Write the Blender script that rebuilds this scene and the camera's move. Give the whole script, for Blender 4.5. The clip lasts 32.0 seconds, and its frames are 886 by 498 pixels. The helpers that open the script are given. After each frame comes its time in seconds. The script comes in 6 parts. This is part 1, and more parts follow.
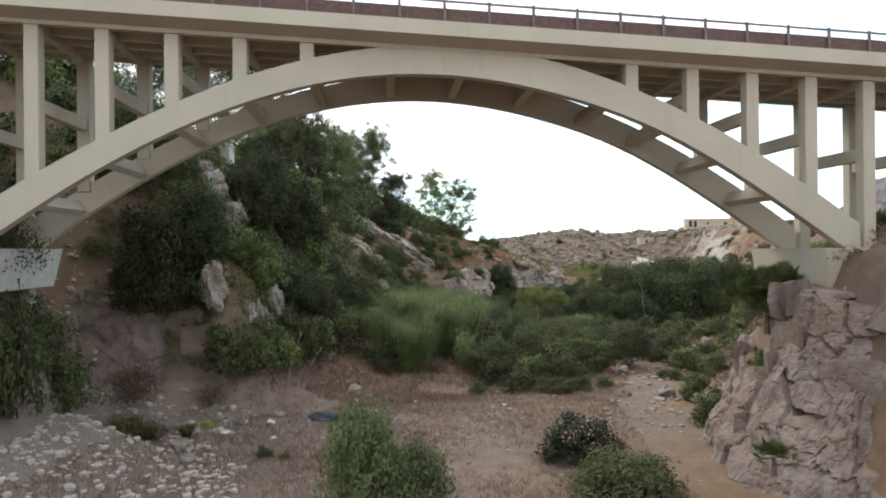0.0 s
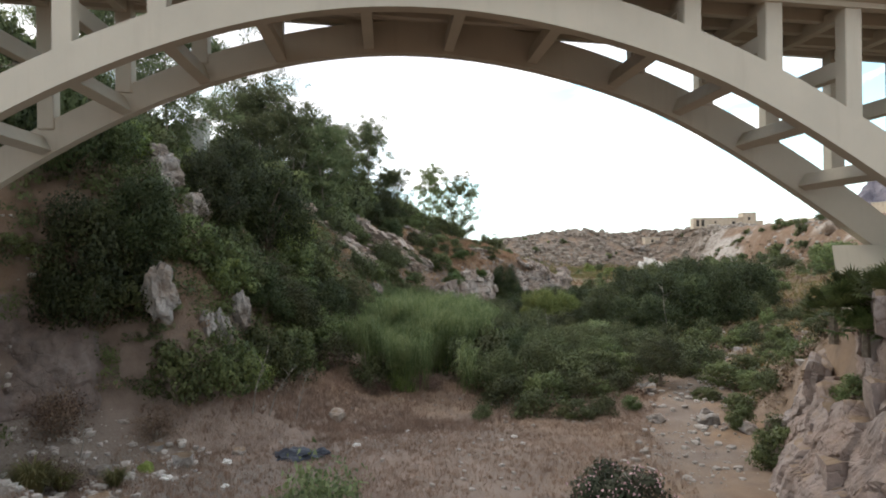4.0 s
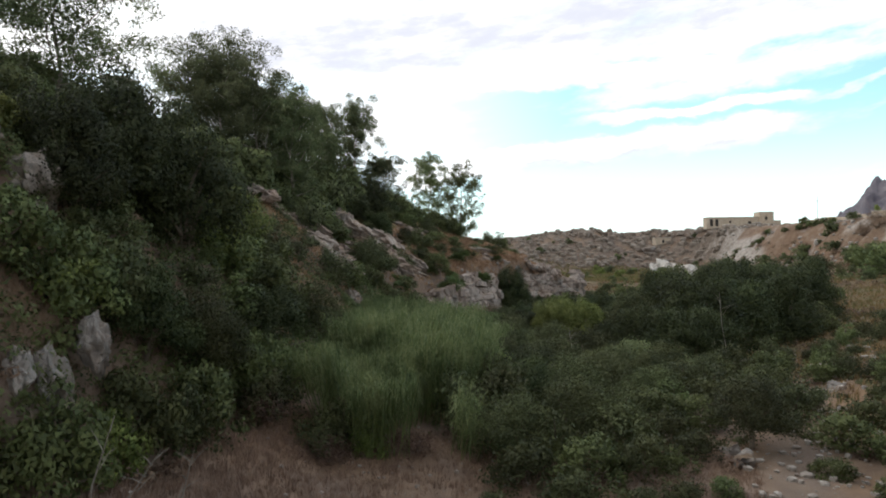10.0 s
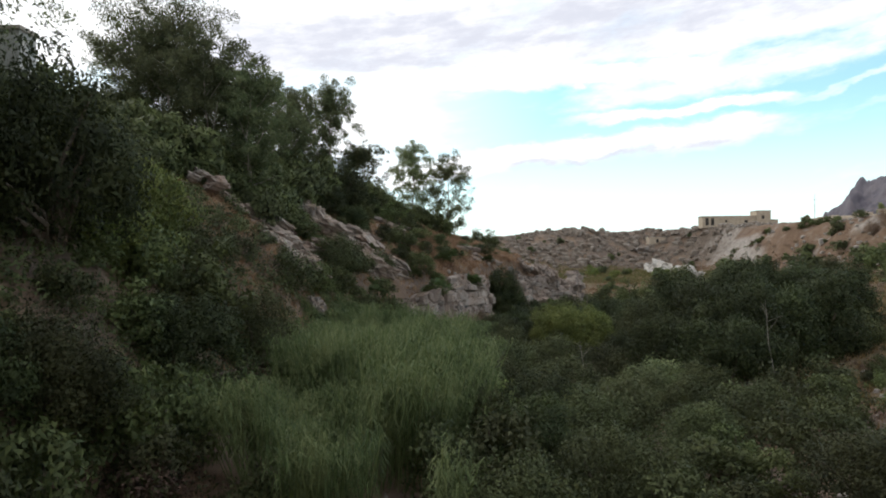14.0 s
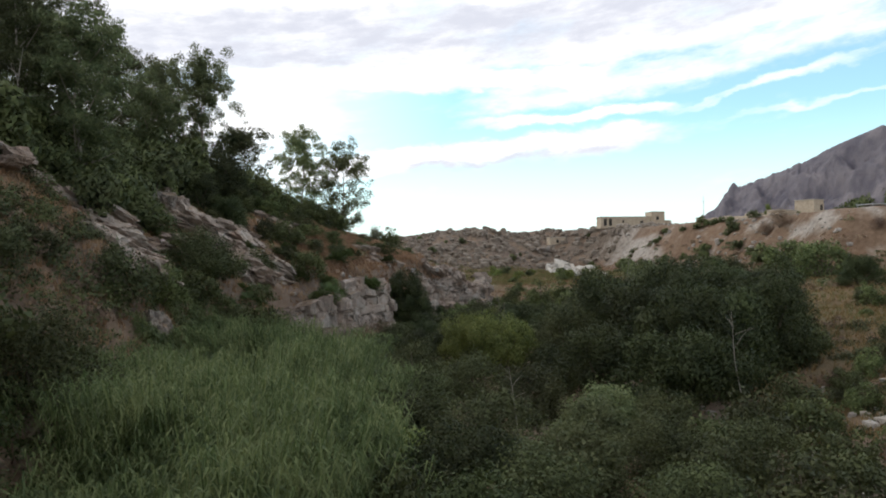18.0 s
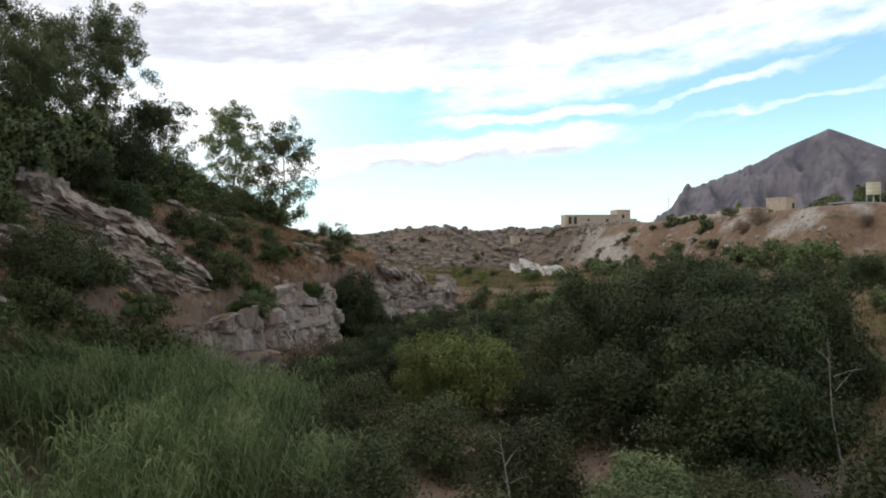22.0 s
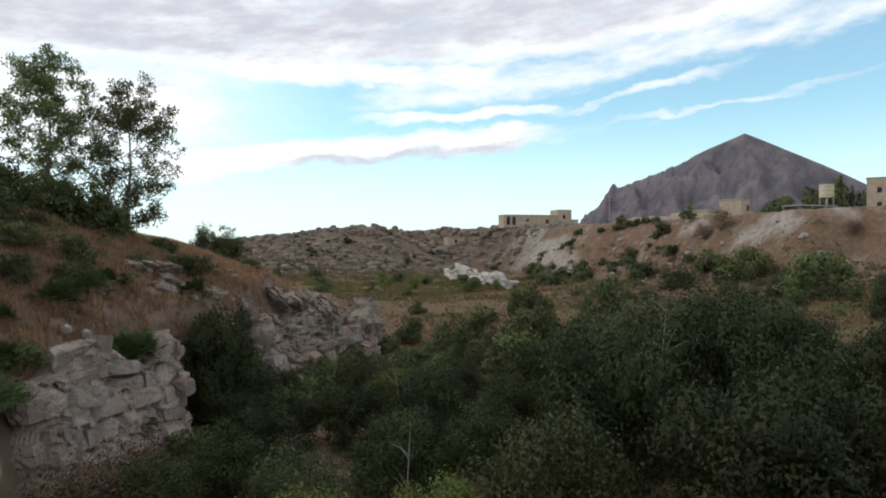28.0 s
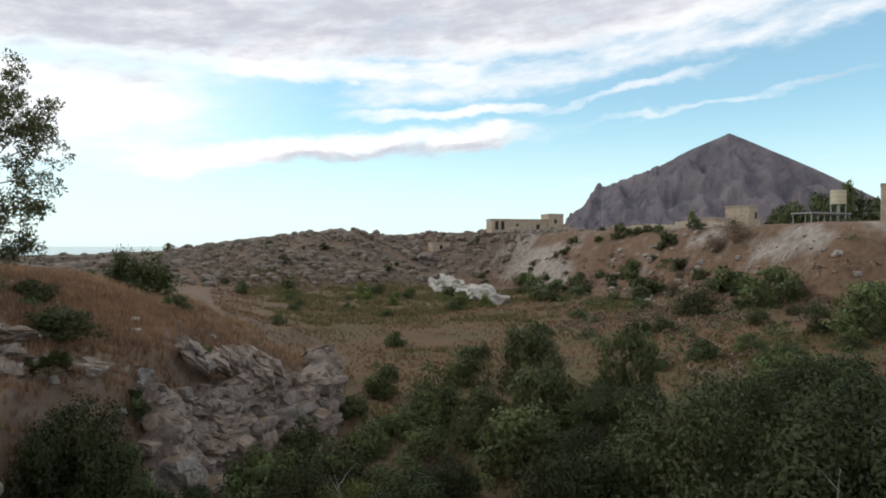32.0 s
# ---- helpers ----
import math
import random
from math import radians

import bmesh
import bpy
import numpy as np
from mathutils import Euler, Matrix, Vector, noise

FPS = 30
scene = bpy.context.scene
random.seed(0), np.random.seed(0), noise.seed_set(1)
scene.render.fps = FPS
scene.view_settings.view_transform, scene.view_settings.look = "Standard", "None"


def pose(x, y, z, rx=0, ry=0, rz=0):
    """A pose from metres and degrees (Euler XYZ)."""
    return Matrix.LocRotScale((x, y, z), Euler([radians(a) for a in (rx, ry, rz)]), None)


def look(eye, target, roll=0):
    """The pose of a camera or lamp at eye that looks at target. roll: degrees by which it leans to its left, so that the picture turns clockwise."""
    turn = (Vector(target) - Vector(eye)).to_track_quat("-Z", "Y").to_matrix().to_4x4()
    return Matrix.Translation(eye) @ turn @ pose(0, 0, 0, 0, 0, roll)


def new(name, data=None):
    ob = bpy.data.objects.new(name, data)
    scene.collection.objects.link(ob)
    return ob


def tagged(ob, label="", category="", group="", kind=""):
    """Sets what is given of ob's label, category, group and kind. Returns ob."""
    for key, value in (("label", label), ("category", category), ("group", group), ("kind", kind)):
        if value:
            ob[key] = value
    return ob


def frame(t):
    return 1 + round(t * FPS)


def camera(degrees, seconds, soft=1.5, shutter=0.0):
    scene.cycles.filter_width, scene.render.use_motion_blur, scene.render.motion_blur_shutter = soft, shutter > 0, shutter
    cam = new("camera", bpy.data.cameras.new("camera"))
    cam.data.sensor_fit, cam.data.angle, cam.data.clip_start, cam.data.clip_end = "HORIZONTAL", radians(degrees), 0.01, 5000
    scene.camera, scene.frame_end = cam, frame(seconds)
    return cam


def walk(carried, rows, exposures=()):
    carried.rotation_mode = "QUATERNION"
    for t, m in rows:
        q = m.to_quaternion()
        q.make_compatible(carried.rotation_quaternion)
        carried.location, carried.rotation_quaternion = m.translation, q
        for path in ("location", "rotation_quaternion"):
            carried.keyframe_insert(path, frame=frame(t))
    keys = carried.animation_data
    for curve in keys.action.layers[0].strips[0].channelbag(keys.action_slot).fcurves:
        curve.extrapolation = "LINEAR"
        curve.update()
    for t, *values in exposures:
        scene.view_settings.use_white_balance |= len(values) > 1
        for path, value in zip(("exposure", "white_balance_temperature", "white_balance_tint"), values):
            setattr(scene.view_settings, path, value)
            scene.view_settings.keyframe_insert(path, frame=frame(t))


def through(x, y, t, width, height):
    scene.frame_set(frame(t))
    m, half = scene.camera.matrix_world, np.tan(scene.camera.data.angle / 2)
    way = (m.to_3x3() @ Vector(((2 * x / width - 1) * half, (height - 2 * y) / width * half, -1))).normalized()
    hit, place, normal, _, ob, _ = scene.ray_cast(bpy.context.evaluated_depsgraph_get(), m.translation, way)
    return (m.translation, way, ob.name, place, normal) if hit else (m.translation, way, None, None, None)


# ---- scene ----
cam = camera(67.9, 32.0, 1.9)
PATH = [
    (0, (0.075, 0.071, 11.06), (0.072, 2.071, 11.061), -0.5),
    (0.5, (0.051, 0.691, 11.049), (0.049, 2.691, 11.049), -0.4),
    (1, (0.049, 1.489, 11.028), (0.046, 3.489, 11.029), -0.5),
    (1.5, (0.067, 2.351, 10.998), (0.064, 4.351, 10.999), -0.5),
    (2, (0.093, 3.318, 10.962), (0.09, 5.318, 10.964), -0.5),
    (2.5, (0.13, 4.348, 10.934), (0.126, 6.348, 10.937), -0.6),
    (3, (0.194, 5.447, 10.929), (0.189, 7.447, 10.933), -0.6),
    (3.5, (0.247, 6.609, 10.926), (0.241, 8.609, 10.929), -0.6),
    (5.5, (0.429, 11.669, 10.94), (0.421, 13.669, 10.945), -0.7),
    (6, (0.497, 13.01, 10.94), (0.488, 15.01, 10.945), -0.6),
    (6.5, (0.531, 14.343, 10.94), (0.522, 16.343, 10.944), -0.5),
    (7, (0.578, 15.672, 10.941), (0.569, 17.672, 10.945), -0.5),
    (7.5, (0.659, 17.011, 10.912), (0.651, 19.011, 10.916), -0.5),
    (8, (0.695, 18.374, 10.879), (0.685, 20.374, 10.884), -0.5),
    (8.5, (0.729, 19.743, 10.839), (0.721, 21.743, 10.845), -0.5),
    (9, (0.73, 21.098, 10.843), (0.722, 23.098, 10.848), -0.4),
    (9.5, (0.761, 22.46, 10.809), (0.754, 24.46, 10.814), -0.4),
    (10, (0.803, 23.82, 10.763), (0.795, 25.82, 10.768), -0.4),
    (10.5, (0.826, 25.178, 10.734), (0.819, 27.178, 10.739), -0.4),
    (11, (0.841, 26.559, 10.715), (0.834, 28.559, 10.72), -0.4),
    (11.5, (0.878, 27.888, 10.688), (0.872, 29.888, 10.693), -0.4),
    (12, (0.924, 29.219, 10.696), (0.919, 31.219, 10.702), -0.4),
    (12.5, (0.955, 30.606, 10.709), (0.955, 32.606, 10.714), -0.4),
    (13, (1.057, 31.931, 10.72), (1.064, 33.931, 10.725), -0.3),
    (13.5, (1.142, 33.268, 10.696), (1.157, 35.268, 10.7), -0.3),
    (15.5, (1.299, 38.709, 10.638), (1.423, 40.705, 10.643), -0.3),
    (16, (1.439, 40.14, 10.621), (1.613, 42.132, 10.626), -0.3),
    (16.5, (1.581, 41.544, 10.577), (1.802, 43.532, 10.583), -0.4),
    (17, (1.66, 42.901, 10.543), (1.922, 44.883, 10.548), -0.4),
    (17.5, (1.81, 44.275, 10.493), (2.107, 46.253, 10.498), -0.5),
    (18, (2.0, 45.743, 10.488), (2.332, 47.715, 10.493), -0.4),
    (18.5, (2.211, 47.188, 10.472), (2.565, 49.156, 10.476), -0.4),
    (19, (2.401, 48.654, 10.46), (2.769, 50.62, 10.464), -0.4),
    (19.5, (2.652, 50.135, 10.474), (3.031, 52.099, 10.476), -0.3),
    (20, (2.934, 51.676, 10.475), (3.328, 53.637, 10.477), -0.3),
    (20.5, (3.261, 53.309, 10.467), (3.669, 55.266, 10.469), -0.3),
    (21, (3.62, 54.982, 10.483), (4.043, 56.937, 10.485), -0.2),
    (21.5, (3.953, 56.67, 10.512), (4.391, 58.621, 10.513), -0.3),
    (22, (4.359, 58.423, 10.513), (4.812, 60.371, 10.514), -0.3),
    (22.5, (4.805, 60.142, 10.539), (5.277, 62.085, 10.54), -0.2),
    (23, (5.208, 61.974, 10.623), (5.703, 63.912, 10.622), -0.1),
    (23.5, (5.652, 63.757, 10.694), (6.161, 65.691, 10.692), -0.1),
    (24, (6.163, 65.548, 10.772), (6.681, 67.479, 10.771), -0.1),
    (24.5, (6.57, 67.326, 10.946), (7.111, 69.251, 10.943), -0.1),
    (25, (7.147, 69.189, 11.053), (7.718, 71.105, 11.05), -0.1),
    (25.5, (7.72, 70.949, 11.155), (8.32, 72.857, 11.152), -0.1),
    (27.5, (9.942, 78.411, 12.002), (10.591, 80.303, 11.994), -0.1),
    (28, (10.522, 80.213, 12.288), (11.177, 82.103, 12.28), -0.0),
    (28.5, (11.074, 81.927, 12.603), (11.736, 83.815, 12.594), 0.1),
    (29, (11.725, 83.652, 12.876), (12.392, 85.537, 12.867), 0.1),
    (29.5, (12.366, 85.36, 13.247), (13.038, 87.244, 13.238), 0.0),
    (30, (13.002, 87.064, 13.638), (13.681, 88.945, 13.629), -0.0),
    (30.5, (13.685, 88.8, 14.034), (14.368, 90.679, 14.023), 0.1),
    (31, (14.359, 90.49, 14.373), (15.048, 92.367, 14.363), 0.0),
    (31.5, (15.011, 92.277, 14.796), (15.704, 94.153, 14.783), 0.2),
    (32, (15.696, 94.06, 15.236), (16.393, 95.935, 15.221), 0.2),
]
walk(cam, [(t, look(e, g, r)) for t, e, g, r in PATH],
     [(0, 1.15), (3.5, 1.12), (6, 0.68), (9, 0.5), (13, 0.38), (19, 0.33), (25, 0.22), (32, 0.0)])

# ---- light ----
world = bpy.data.worlds.new("sky")
scene.world = world
world.use_nodes = True
wn, wl = world.node_tree.nodes, world.node_tree.links
wn.clear()
SUN_DIR = Vector((-0.62, 0.42, 0.66)).normalized()
sky = wn.new("ShaderNodeTexSky")
sky.sky_type = "NISHITA"
sky.sun_disc = False
sky.sun_elevation = math.asin(SUN_DIR.z)
sky.sun_rotation = math.atan2(SUN_DIR.x, SUN_DIR.y)
sky.air_density, sky.dust_density, sky.ozone_density = 1.0, 0.6, 1.5
tc = wn.new("ShaderNodeTexCoord")
sep = wn.new("ShaderNodeSeparateXYZ")
wl.new(tc.outputs["Generated"], sep.inputs[0])


def wmath(op, a, b=0.0, clamp=False):
    n = wn.new("ShaderNodeMath")
    n.operation, n.use_clamp = op, clamp
    for k, v in enumerate((a, b)):
        if isinstance(v, (int, float)):
            n.inputs[k].default_value = v
        else:
            wl.new(v, n.inputs[k])
    return n.outputs[0]


DEG = 180 / math.pi
azim = wmath("MULTIPLY", wmath("ARCTAN2", sep.outputs[0], sep.outputs[1]), DEG)
elev = wmath("MULTIPLY", wmath("ARCSINE", sep.outputs[2]), DEG)


def wspan(v, lo, hi, a=0.0, b=1.0):
    n = wn.new("ShaderNodeMapRange")
    n.interpolation_type = "SMOOTHSTEP"
    for key, val in (("From Min", lo), ("From Max", hi), ("To Min", a), ("To Max", b)):
        n.inputs[key].default_value = val
    wl.new(v, n.inputs["Value"])
    return n.outputs[0]


def wnoise(u, v, scale, detail, rough, w=0.0):
    c = wn.new("ShaderNodeCombineXYZ")
    wl.new(u, c.inputs[0])
    wl.new(v, c.inputs[1])
    c.inputs[2].default_value = w
    n = wn.new("ShaderNodeTexNoise")
    n.inputs["Scale"].default_value, n.inputs["Detail"].default_value, n.inputs["Roughness"].default_value = scale, detail, rough
    wl.new(c.outputs[0], n.inputs["Vector"])
    return n.outputs[0]


def wmix(f, a, b):
    n = wn.new("ShaderNodeMix")
    n.data_type = "RGBA"
    for sock, v in (("Factor", f), ("A", a), ("B", b)):
        if isinstance(v, tuple):
            n.inputs[sock].default_value = (*v, 1)
        else:
            wl.new(v, n.inputs[sock])
    return n.outputs["Result"]


# clouds lie in long streaks that climb gently to the north-east
drift = wmath("SUBTRACT", elev, wmath("MULTIPLY", azim, 0.1))
stretch = wmath("MULTIPLY", azim, 0.30)
billow = wnoise(stretch, drift, 0.34, 8, 0.60, 2.7)
fine_ = wnoise(stretch, drift, 0.9, 7, 0.62, 7.1)
curl = wnoise(wmath("MULTIPLY", azim, 0.55), elev, 0.30, 5, 0.55, 4.2)
bent = wmath("ADD", elev, wmath("MULTIPLY", wmath("SUBTRACT", curl, 0.5), 3.4))


def streak(az0, el0, slope, half, west, east, soft=5.0, weight=1.0):
    """A bank of cloud about the line el0 + slope * (az - az0), from west to east, in degrees."""
    mid = wmath("ADD", wmath("MULTIPLY", wmath("SUBTRACT", azim, az0), slope), el0)
    off = wmath("DIVIDE", wmath("ABSOLUTE", wmath("SUBTRACT", bent, mid)), half)
    body = wspan(off, 1.35, 0.35)
    ends = wmath("MULTIPLY", wspan(azim, west - soft, west + soft), wspan(azim, east + soft, east - soft))
    return wmath("MULTIPLY", wmath("MULTIPLY", body, ends), weight)


def most(*vs):
    r = vs[0]
    for v in vs[1:]:
        r = wmath("MAXIMUM", r, v)
    return r


banks = most(streak(19, 19.0, 0.055, 4.3, -60, 50, 9), streak(-14, 18.0, 0.0, 4.6, -70, 2, 7, 0.9), streak(36, 15.6, 0.11, 1.7, 12, 60, 8, 0.62), streak(14, 14.6, -0.02, 1.3, 0, 26, 5, 0.8),
             streak(16, 8.6, 0.10, 1.25, -6, 29, 5, 0.92), streak(-16, 10.0, 0.05, 4.4, -70, 1, 7, 0.8), streak(22, 11.5, 0.06, 0.6, 13, 30, 5, 0.75),
             streak(48, 12.0, 0.12, 0.35, 34, 62, 6, 0.4), streak(36, 12.9, 0.2, 0.45, 28, 44, 4, 0.5))
open_ = most(wspan(elev, 24, 32), wspan(azim, 66, 90), wspan(azim, -55, -80))
wide = wmath("MULTIPLY", open_, wspan(billow, 0.36, 0.56))
body_ = wmath("ADD", most(banks, wide), wmath("MULTIPLY", wmath("SUBTRACT", wmath("ADD", wmath("MULTIPLY", billow, 0.6), wmath("MULTIPLY", fine_, 0.4)), 0.5), 2.0))
cover = wspan(body_, 0.12, 1.02)
under = most(streak(18, 18.9, 0.06, 3.3, -22, 46, 9, 0.95), streak(15, 7.6, 0.10, 0.8, 3, 27, 5, 0.95), streak(-7, 13.6, 0.0, 1.2, -14, -2, 3, 0.7),
             streak(60, 12.5, 0.1, 1.6, 48, 80, 4, 0.6), wmath("MULTIPLY", open_, 0.5))
grey = wspan(wmath("ADD", under, wmath("MULTIPLY", wmath("SUBTRACT", fine_, 0.5), 1.5)), 0.2, 1.2)
tone = wmix(grey, (8.6, 8.6, 8.7), (4.9, 5.05, 5.7))
haze = wspan(elev, 0.0, 12.0, 0.78, 0.10)
west = wspan(azim, 16, -8, 0.0, 0.82)
veil = most(haze, wmath("MULTIPLY", west, wspan(elev, 26, 12)))
air = wn.new("ShaderNodeMix")
air.data_type, air.blend_type = "RGBA", "MULTIPLY"
air.inputs["Factor"].default_value = 1.0
air.inputs["B"].default_value = (1.18, 1.52, 1.40, 1)
wl.new(sky.outputs[0], air.inputs["A"])
clear = wmix(veil, air.outputs["Result"], (7.0, 8.3, 8.8))
shown = wmix(cover, clear, tone)
bg = wn.new("ShaderNodeBackground")
bg.inputs["Strength"].default_value = 0.125
wl.new(shown, bg.inputs["Color"])
wo = wn.new("ShaderNodeOutputWorld")
wl.new(bg.outputs[0], wo.inputs[0])
sun = new("sun", bpy.data.lights.new("sun", "SUN"))
sun.data.energy, sun.data.angle, sun.data.color = 0.8, radians(14), (1.0, 0.95, 0.88)
sun.matrix_world = look(SUN_DIR * 400, (0, 0, 0))


# ---- materials ----
def mat(name, rough=0.85):
    m = bpy.data.materials.new(name)
    m.use_nodes = True
    m.node_tree.nodes["Principled BSDF"].inputs["Roughness"].default_value = rough
    m.node_tree.nodes["Principled BSDF"].inputs["Specular IOR Level"].default_value = 0.25
    return m


def nd(m, kind, **ins):
    n = m.node_tree.nodes.new(kind)
    for k, v in ins.items():
        n.inputs[k.replace("_", " ")].default_value = v
    return n


def tie(m, a, b):
    m.node_tree.links.new(a, b)


def place(m, scale=1.0):
    """World place as a texture coordinate."""
    g = nd(m, "ShaderNodeNewGeometry")
    return g.outputs["Position"]


def noise_tex(m, scale, detail=5, rough=0.55, vec=None):
    n = nd(m, "ShaderNodeTexNoise", Scale=scale, Detail=detail, Roughness=rough)
    if vec is not None:
        tie(m, vec, n.inputs["Vector"])
    return n.outputs[0]


def span(m, value, lo, hi, a=0.0, b=1.0):
    n = nd(m, "ShaderNodeMapRange", From_Min=lo, From_Max=hi, To_Min=a, To_Max=b)
    tie(m, value, n.inputs["Value"])
    return n.outputs[0]


def mixc(m, f, a, b, how="MIX"):
    n = nd(m, "ShaderNodeMix")
    n.data_type, n.blend_type = "RGBA", how
    for sock, v in (("Factor", f), ("A", a), ("B", b)):
        if isinstance(v, (int, float)):
            n.inputs[sock].default_value = v
        elif isinstance(v, tuple):
            n.inputs[sock].default_value = (*v, 1)
        else:
            tie(m, v, n.inputs[sock])
    return n.outputs["Result"]


def attr(m, name):
    n = nd(m, "ShaderNodeAttribute")
    n.attribute_name = name
    return n.outputs["Fac"]


def finish(m, colour, bump=None, strength=0.5, dist=0.05):
    p = m.node_tree.nodes["Principled BSDF"]
    tie(m, colour, p.inputs["Base Color"])
    if bump is not None:
        b = nd(m, "ShaderNodeBump", Strength=strength, Distance=dist)
        tie(m, bump, b.inputs["Height"])
        tie(m, b.outputs[0], p.inputs["Normal"])
    return m


def rock_material(name, light, dark, rust, soil=(0.20, 0.135, 0.085)):
    m = mat(name, 0.9)
    v = place(m)
    big, fine = noise_tex(m, 0.35, 6, 0.6, v), noise_tex(m, 3.5, 8, 0.65, v)
    st = nd(m, "ShaderNodeMapping")
    st.inputs["Scale"].default_value = (0.7, 0.7, 0.22)
    tie(m, v, st.inputs["Vector"])
    streak = noise_tex(m, 1.6, 6, 0.6, st.outputs[0])
    c = mixc(m, span(m, big, 0.35, 0.65), light, rust)
    c = mixc(m, span(m, streak, 0.5, 0.72), c, dark)
    c = mixc(m, span(m, fine, 0.42, 0.72, 0.0, 0.55), c, dark)
    crack = nd(m, "ShaderNodeTexVoronoi", Scale=0.9)
    crack.feature = "DISTANCE_TO_EDGE"
    warp = nd(m, "ShaderNodeVectorMath")
    wv = nd(m, "ShaderNodeTexNoise", Scale=1.5, Detail=3)
    tie(m, v, wv.inputs["Vector"])
    tie(m, v, warp.inputs[0])
    tie(m, wv.outputs[1], warp.inputs[1])
    tie(m, warp.outputs[0], crack.inputs["Vector"])
    nz = nd(m, "ShaderNodeSeparateXYZ")
    tie(m, nd(m, "ShaderNodeNewGeometry").outputs["Normal"], nz.inputs[0])
    lie = nd(m, "ShaderNodeMath")
    lie.operation = "MULTIPLY"
    tie(m, span(m, nz.outputs[2], 0.62, 0.92), lie.inputs[0])
    tie(m, span(m, noise_tex(m, 0.8, 5, 0.6, v), 0.42, 0.56), lie.inputs[1])
    c = mixc(m, lie.outputs[0], c, soil)
    own = nd(m, "ShaderNodeHueSaturation")
    tie(m, c, own.inputs["Color"])
    tie(m, span(m, nd(m, "ShaderNodeObjectInfo").outputs["Random"], 0, 1, 0.78, 1.16), own.inputs["Value"])
    c = own.outputs[0]
    ck = span(m, crack.outputs[0], 0.0, 0.05, 0.0, 0.3)
    h = nd(m, "ShaderNodeMath")
    h.operation = "ADD"
    tie(m, fine, h.inputs[0])
    tie(m, ck, h.inputs[1])
    return finish(m, c, h.outputs[0], 0.9, 0.12)


M_ROCK = rock_material("limestone", (0.36, 0.335, 0.31), (0.115, 0.10, 0.09), (0.27, 0.205, 0.155))
M_ROCK_PINK = rock_material("pink_limestone", (0.265, 0.216, 0.192), (0.125, 0.098, 0.084), (0.22, 0.152, 0.118))
M_ROCK_PALE = rock_material("pale_limestone", (0.42, 0.362, 0.315), (0.185, 0.15, 0.125), (0.33, 0.24, 0.188))
M_ROCK_WHITE = rock_material("white_limestone", (0.66, 0.615, 0.555), (0.38, 0.34, 0.295), (0.60, 0.52, 0.44), (0.5, 0.44, 0.37))


def ground_material():
    m = mat("ground_soil", 0.95)
    v = place(m)
    n1, n2, n3 = noise_tex(m, 0.12, 5, 0.6, v), noise_tex(m, 0.9, 7, 0.62, v), noise_tex(m, 9.0, 6, 0.7, v)
    soil = mixc(m, span(m, n2, 0.35, 0.68), (0.150, 0.100, 0.075), (0.25, 0.180, 0.135))
    grass = mixc(m, span(m, n2, 0.3, 0.7), (0.185, 0.108, 0.060), (0.29, 0.182, 0.104))
    c = mixc(m, span(m, n1, 0.42, 0.6), soil, grass)
    c = mixc(m, attr(m, "meadow"), c, mixc(m, span(m, n1, 0.4, 0.62), (0.140, 0.080, 0.038), (0.102, 0.080, 0.032)))
    c = mixc(m, attr(m, "bare"), c, mixc(m, span(m, n2, 0.35, 0.68), (0.185, 0.131, 0.101), (0.295, 0.219, 0.175)))
    gravel = mixc(m, span(m, n3, 0.4, 0.62), (0.145, 0.112, 0.089), (0.27, 0.232, 0.197))
    c = mixc(m, attr(m, "gravel"), c, gravel)
    red = mixc(m, span(m, n2, 0.35, 0.7), (0.125, 0.072, 0.042), (0.225, 0.142, 0.090))
    c = mixc(m, attr(m, "quarry"), c, red)
    c = mixc(m, span(m, noise_tex(m, 0.16, 6, 0.65, v), 0.55, 0.68, 0.0, 0.45), c, mixc(m, attr(m, "quarry"), c, (0.47, 0.41, 0.35)))
    chalk = mixc(m, span(m, n2, 0.36, 0.62), (0.26, 0.22, 0.185), (0.47, 0.42, 0.37))
    c = mixc(m, attr(m, "chalk"), c, chalk)
    rock = mixc(m, span(m, n2, 0.40, 0.64), (0.080, 0.055, 0.038), (0.175, 0.137, 0.108))
    c = mixc(m, attr(m, "stony"), c, rock)
    c = mixc(m, span(m, n3, 0.35, 0.7, 0.0, 0.45), c, (0.12, 0.085, 0.06))
    return finish(m, c, n3, 0.8, 0.1)


M_GROUND = ground_material()


def concrete_material():
    m = mat("painted_concrete", 0.8)
    v = place(m)
    st = nd(m, "ShaderNodeMapping")
    st.inputs["Scale"].default_value = (1.5, 1.5, 0.15)
    tie(m, v, st.inputs["Vector"])
    streak, blot, fine = noise_tex(m, 1.2, 6, 0.6, st.outputs[0]), noise_tex(m, 0.4, 5, 0.6, v), noise_tex(m, 25, 4, 0.6, v)
    c = mixc(m, span(m, blot, 0.3, 0.7), (0.475, 0.42, 0.335), (0.415, 0.368, 0.296))
    c = mixc(m, span(m, streak, 0.55, 0.8, 0.0, 0.5), c, (0.36, 0.31, 0.245))
    return finish(m, c, fine, 0.25, 0.01)


M_CONC = concrete_material()


def plain(name, a, b, scale=4.0, rough=0.7, metal=0.0, bump=0.3):
    m = mat(name, rough)
    m.node_tree.nodes["Principled BSDF"].inputs["Metallic"].default_value = metal
    n = noise_tex(m, scale, 6, 0.6, place(m))
    return finish(m, mixc(m, span(m, n, 0.35, 0.68), a, b), n, bump, 0.02)


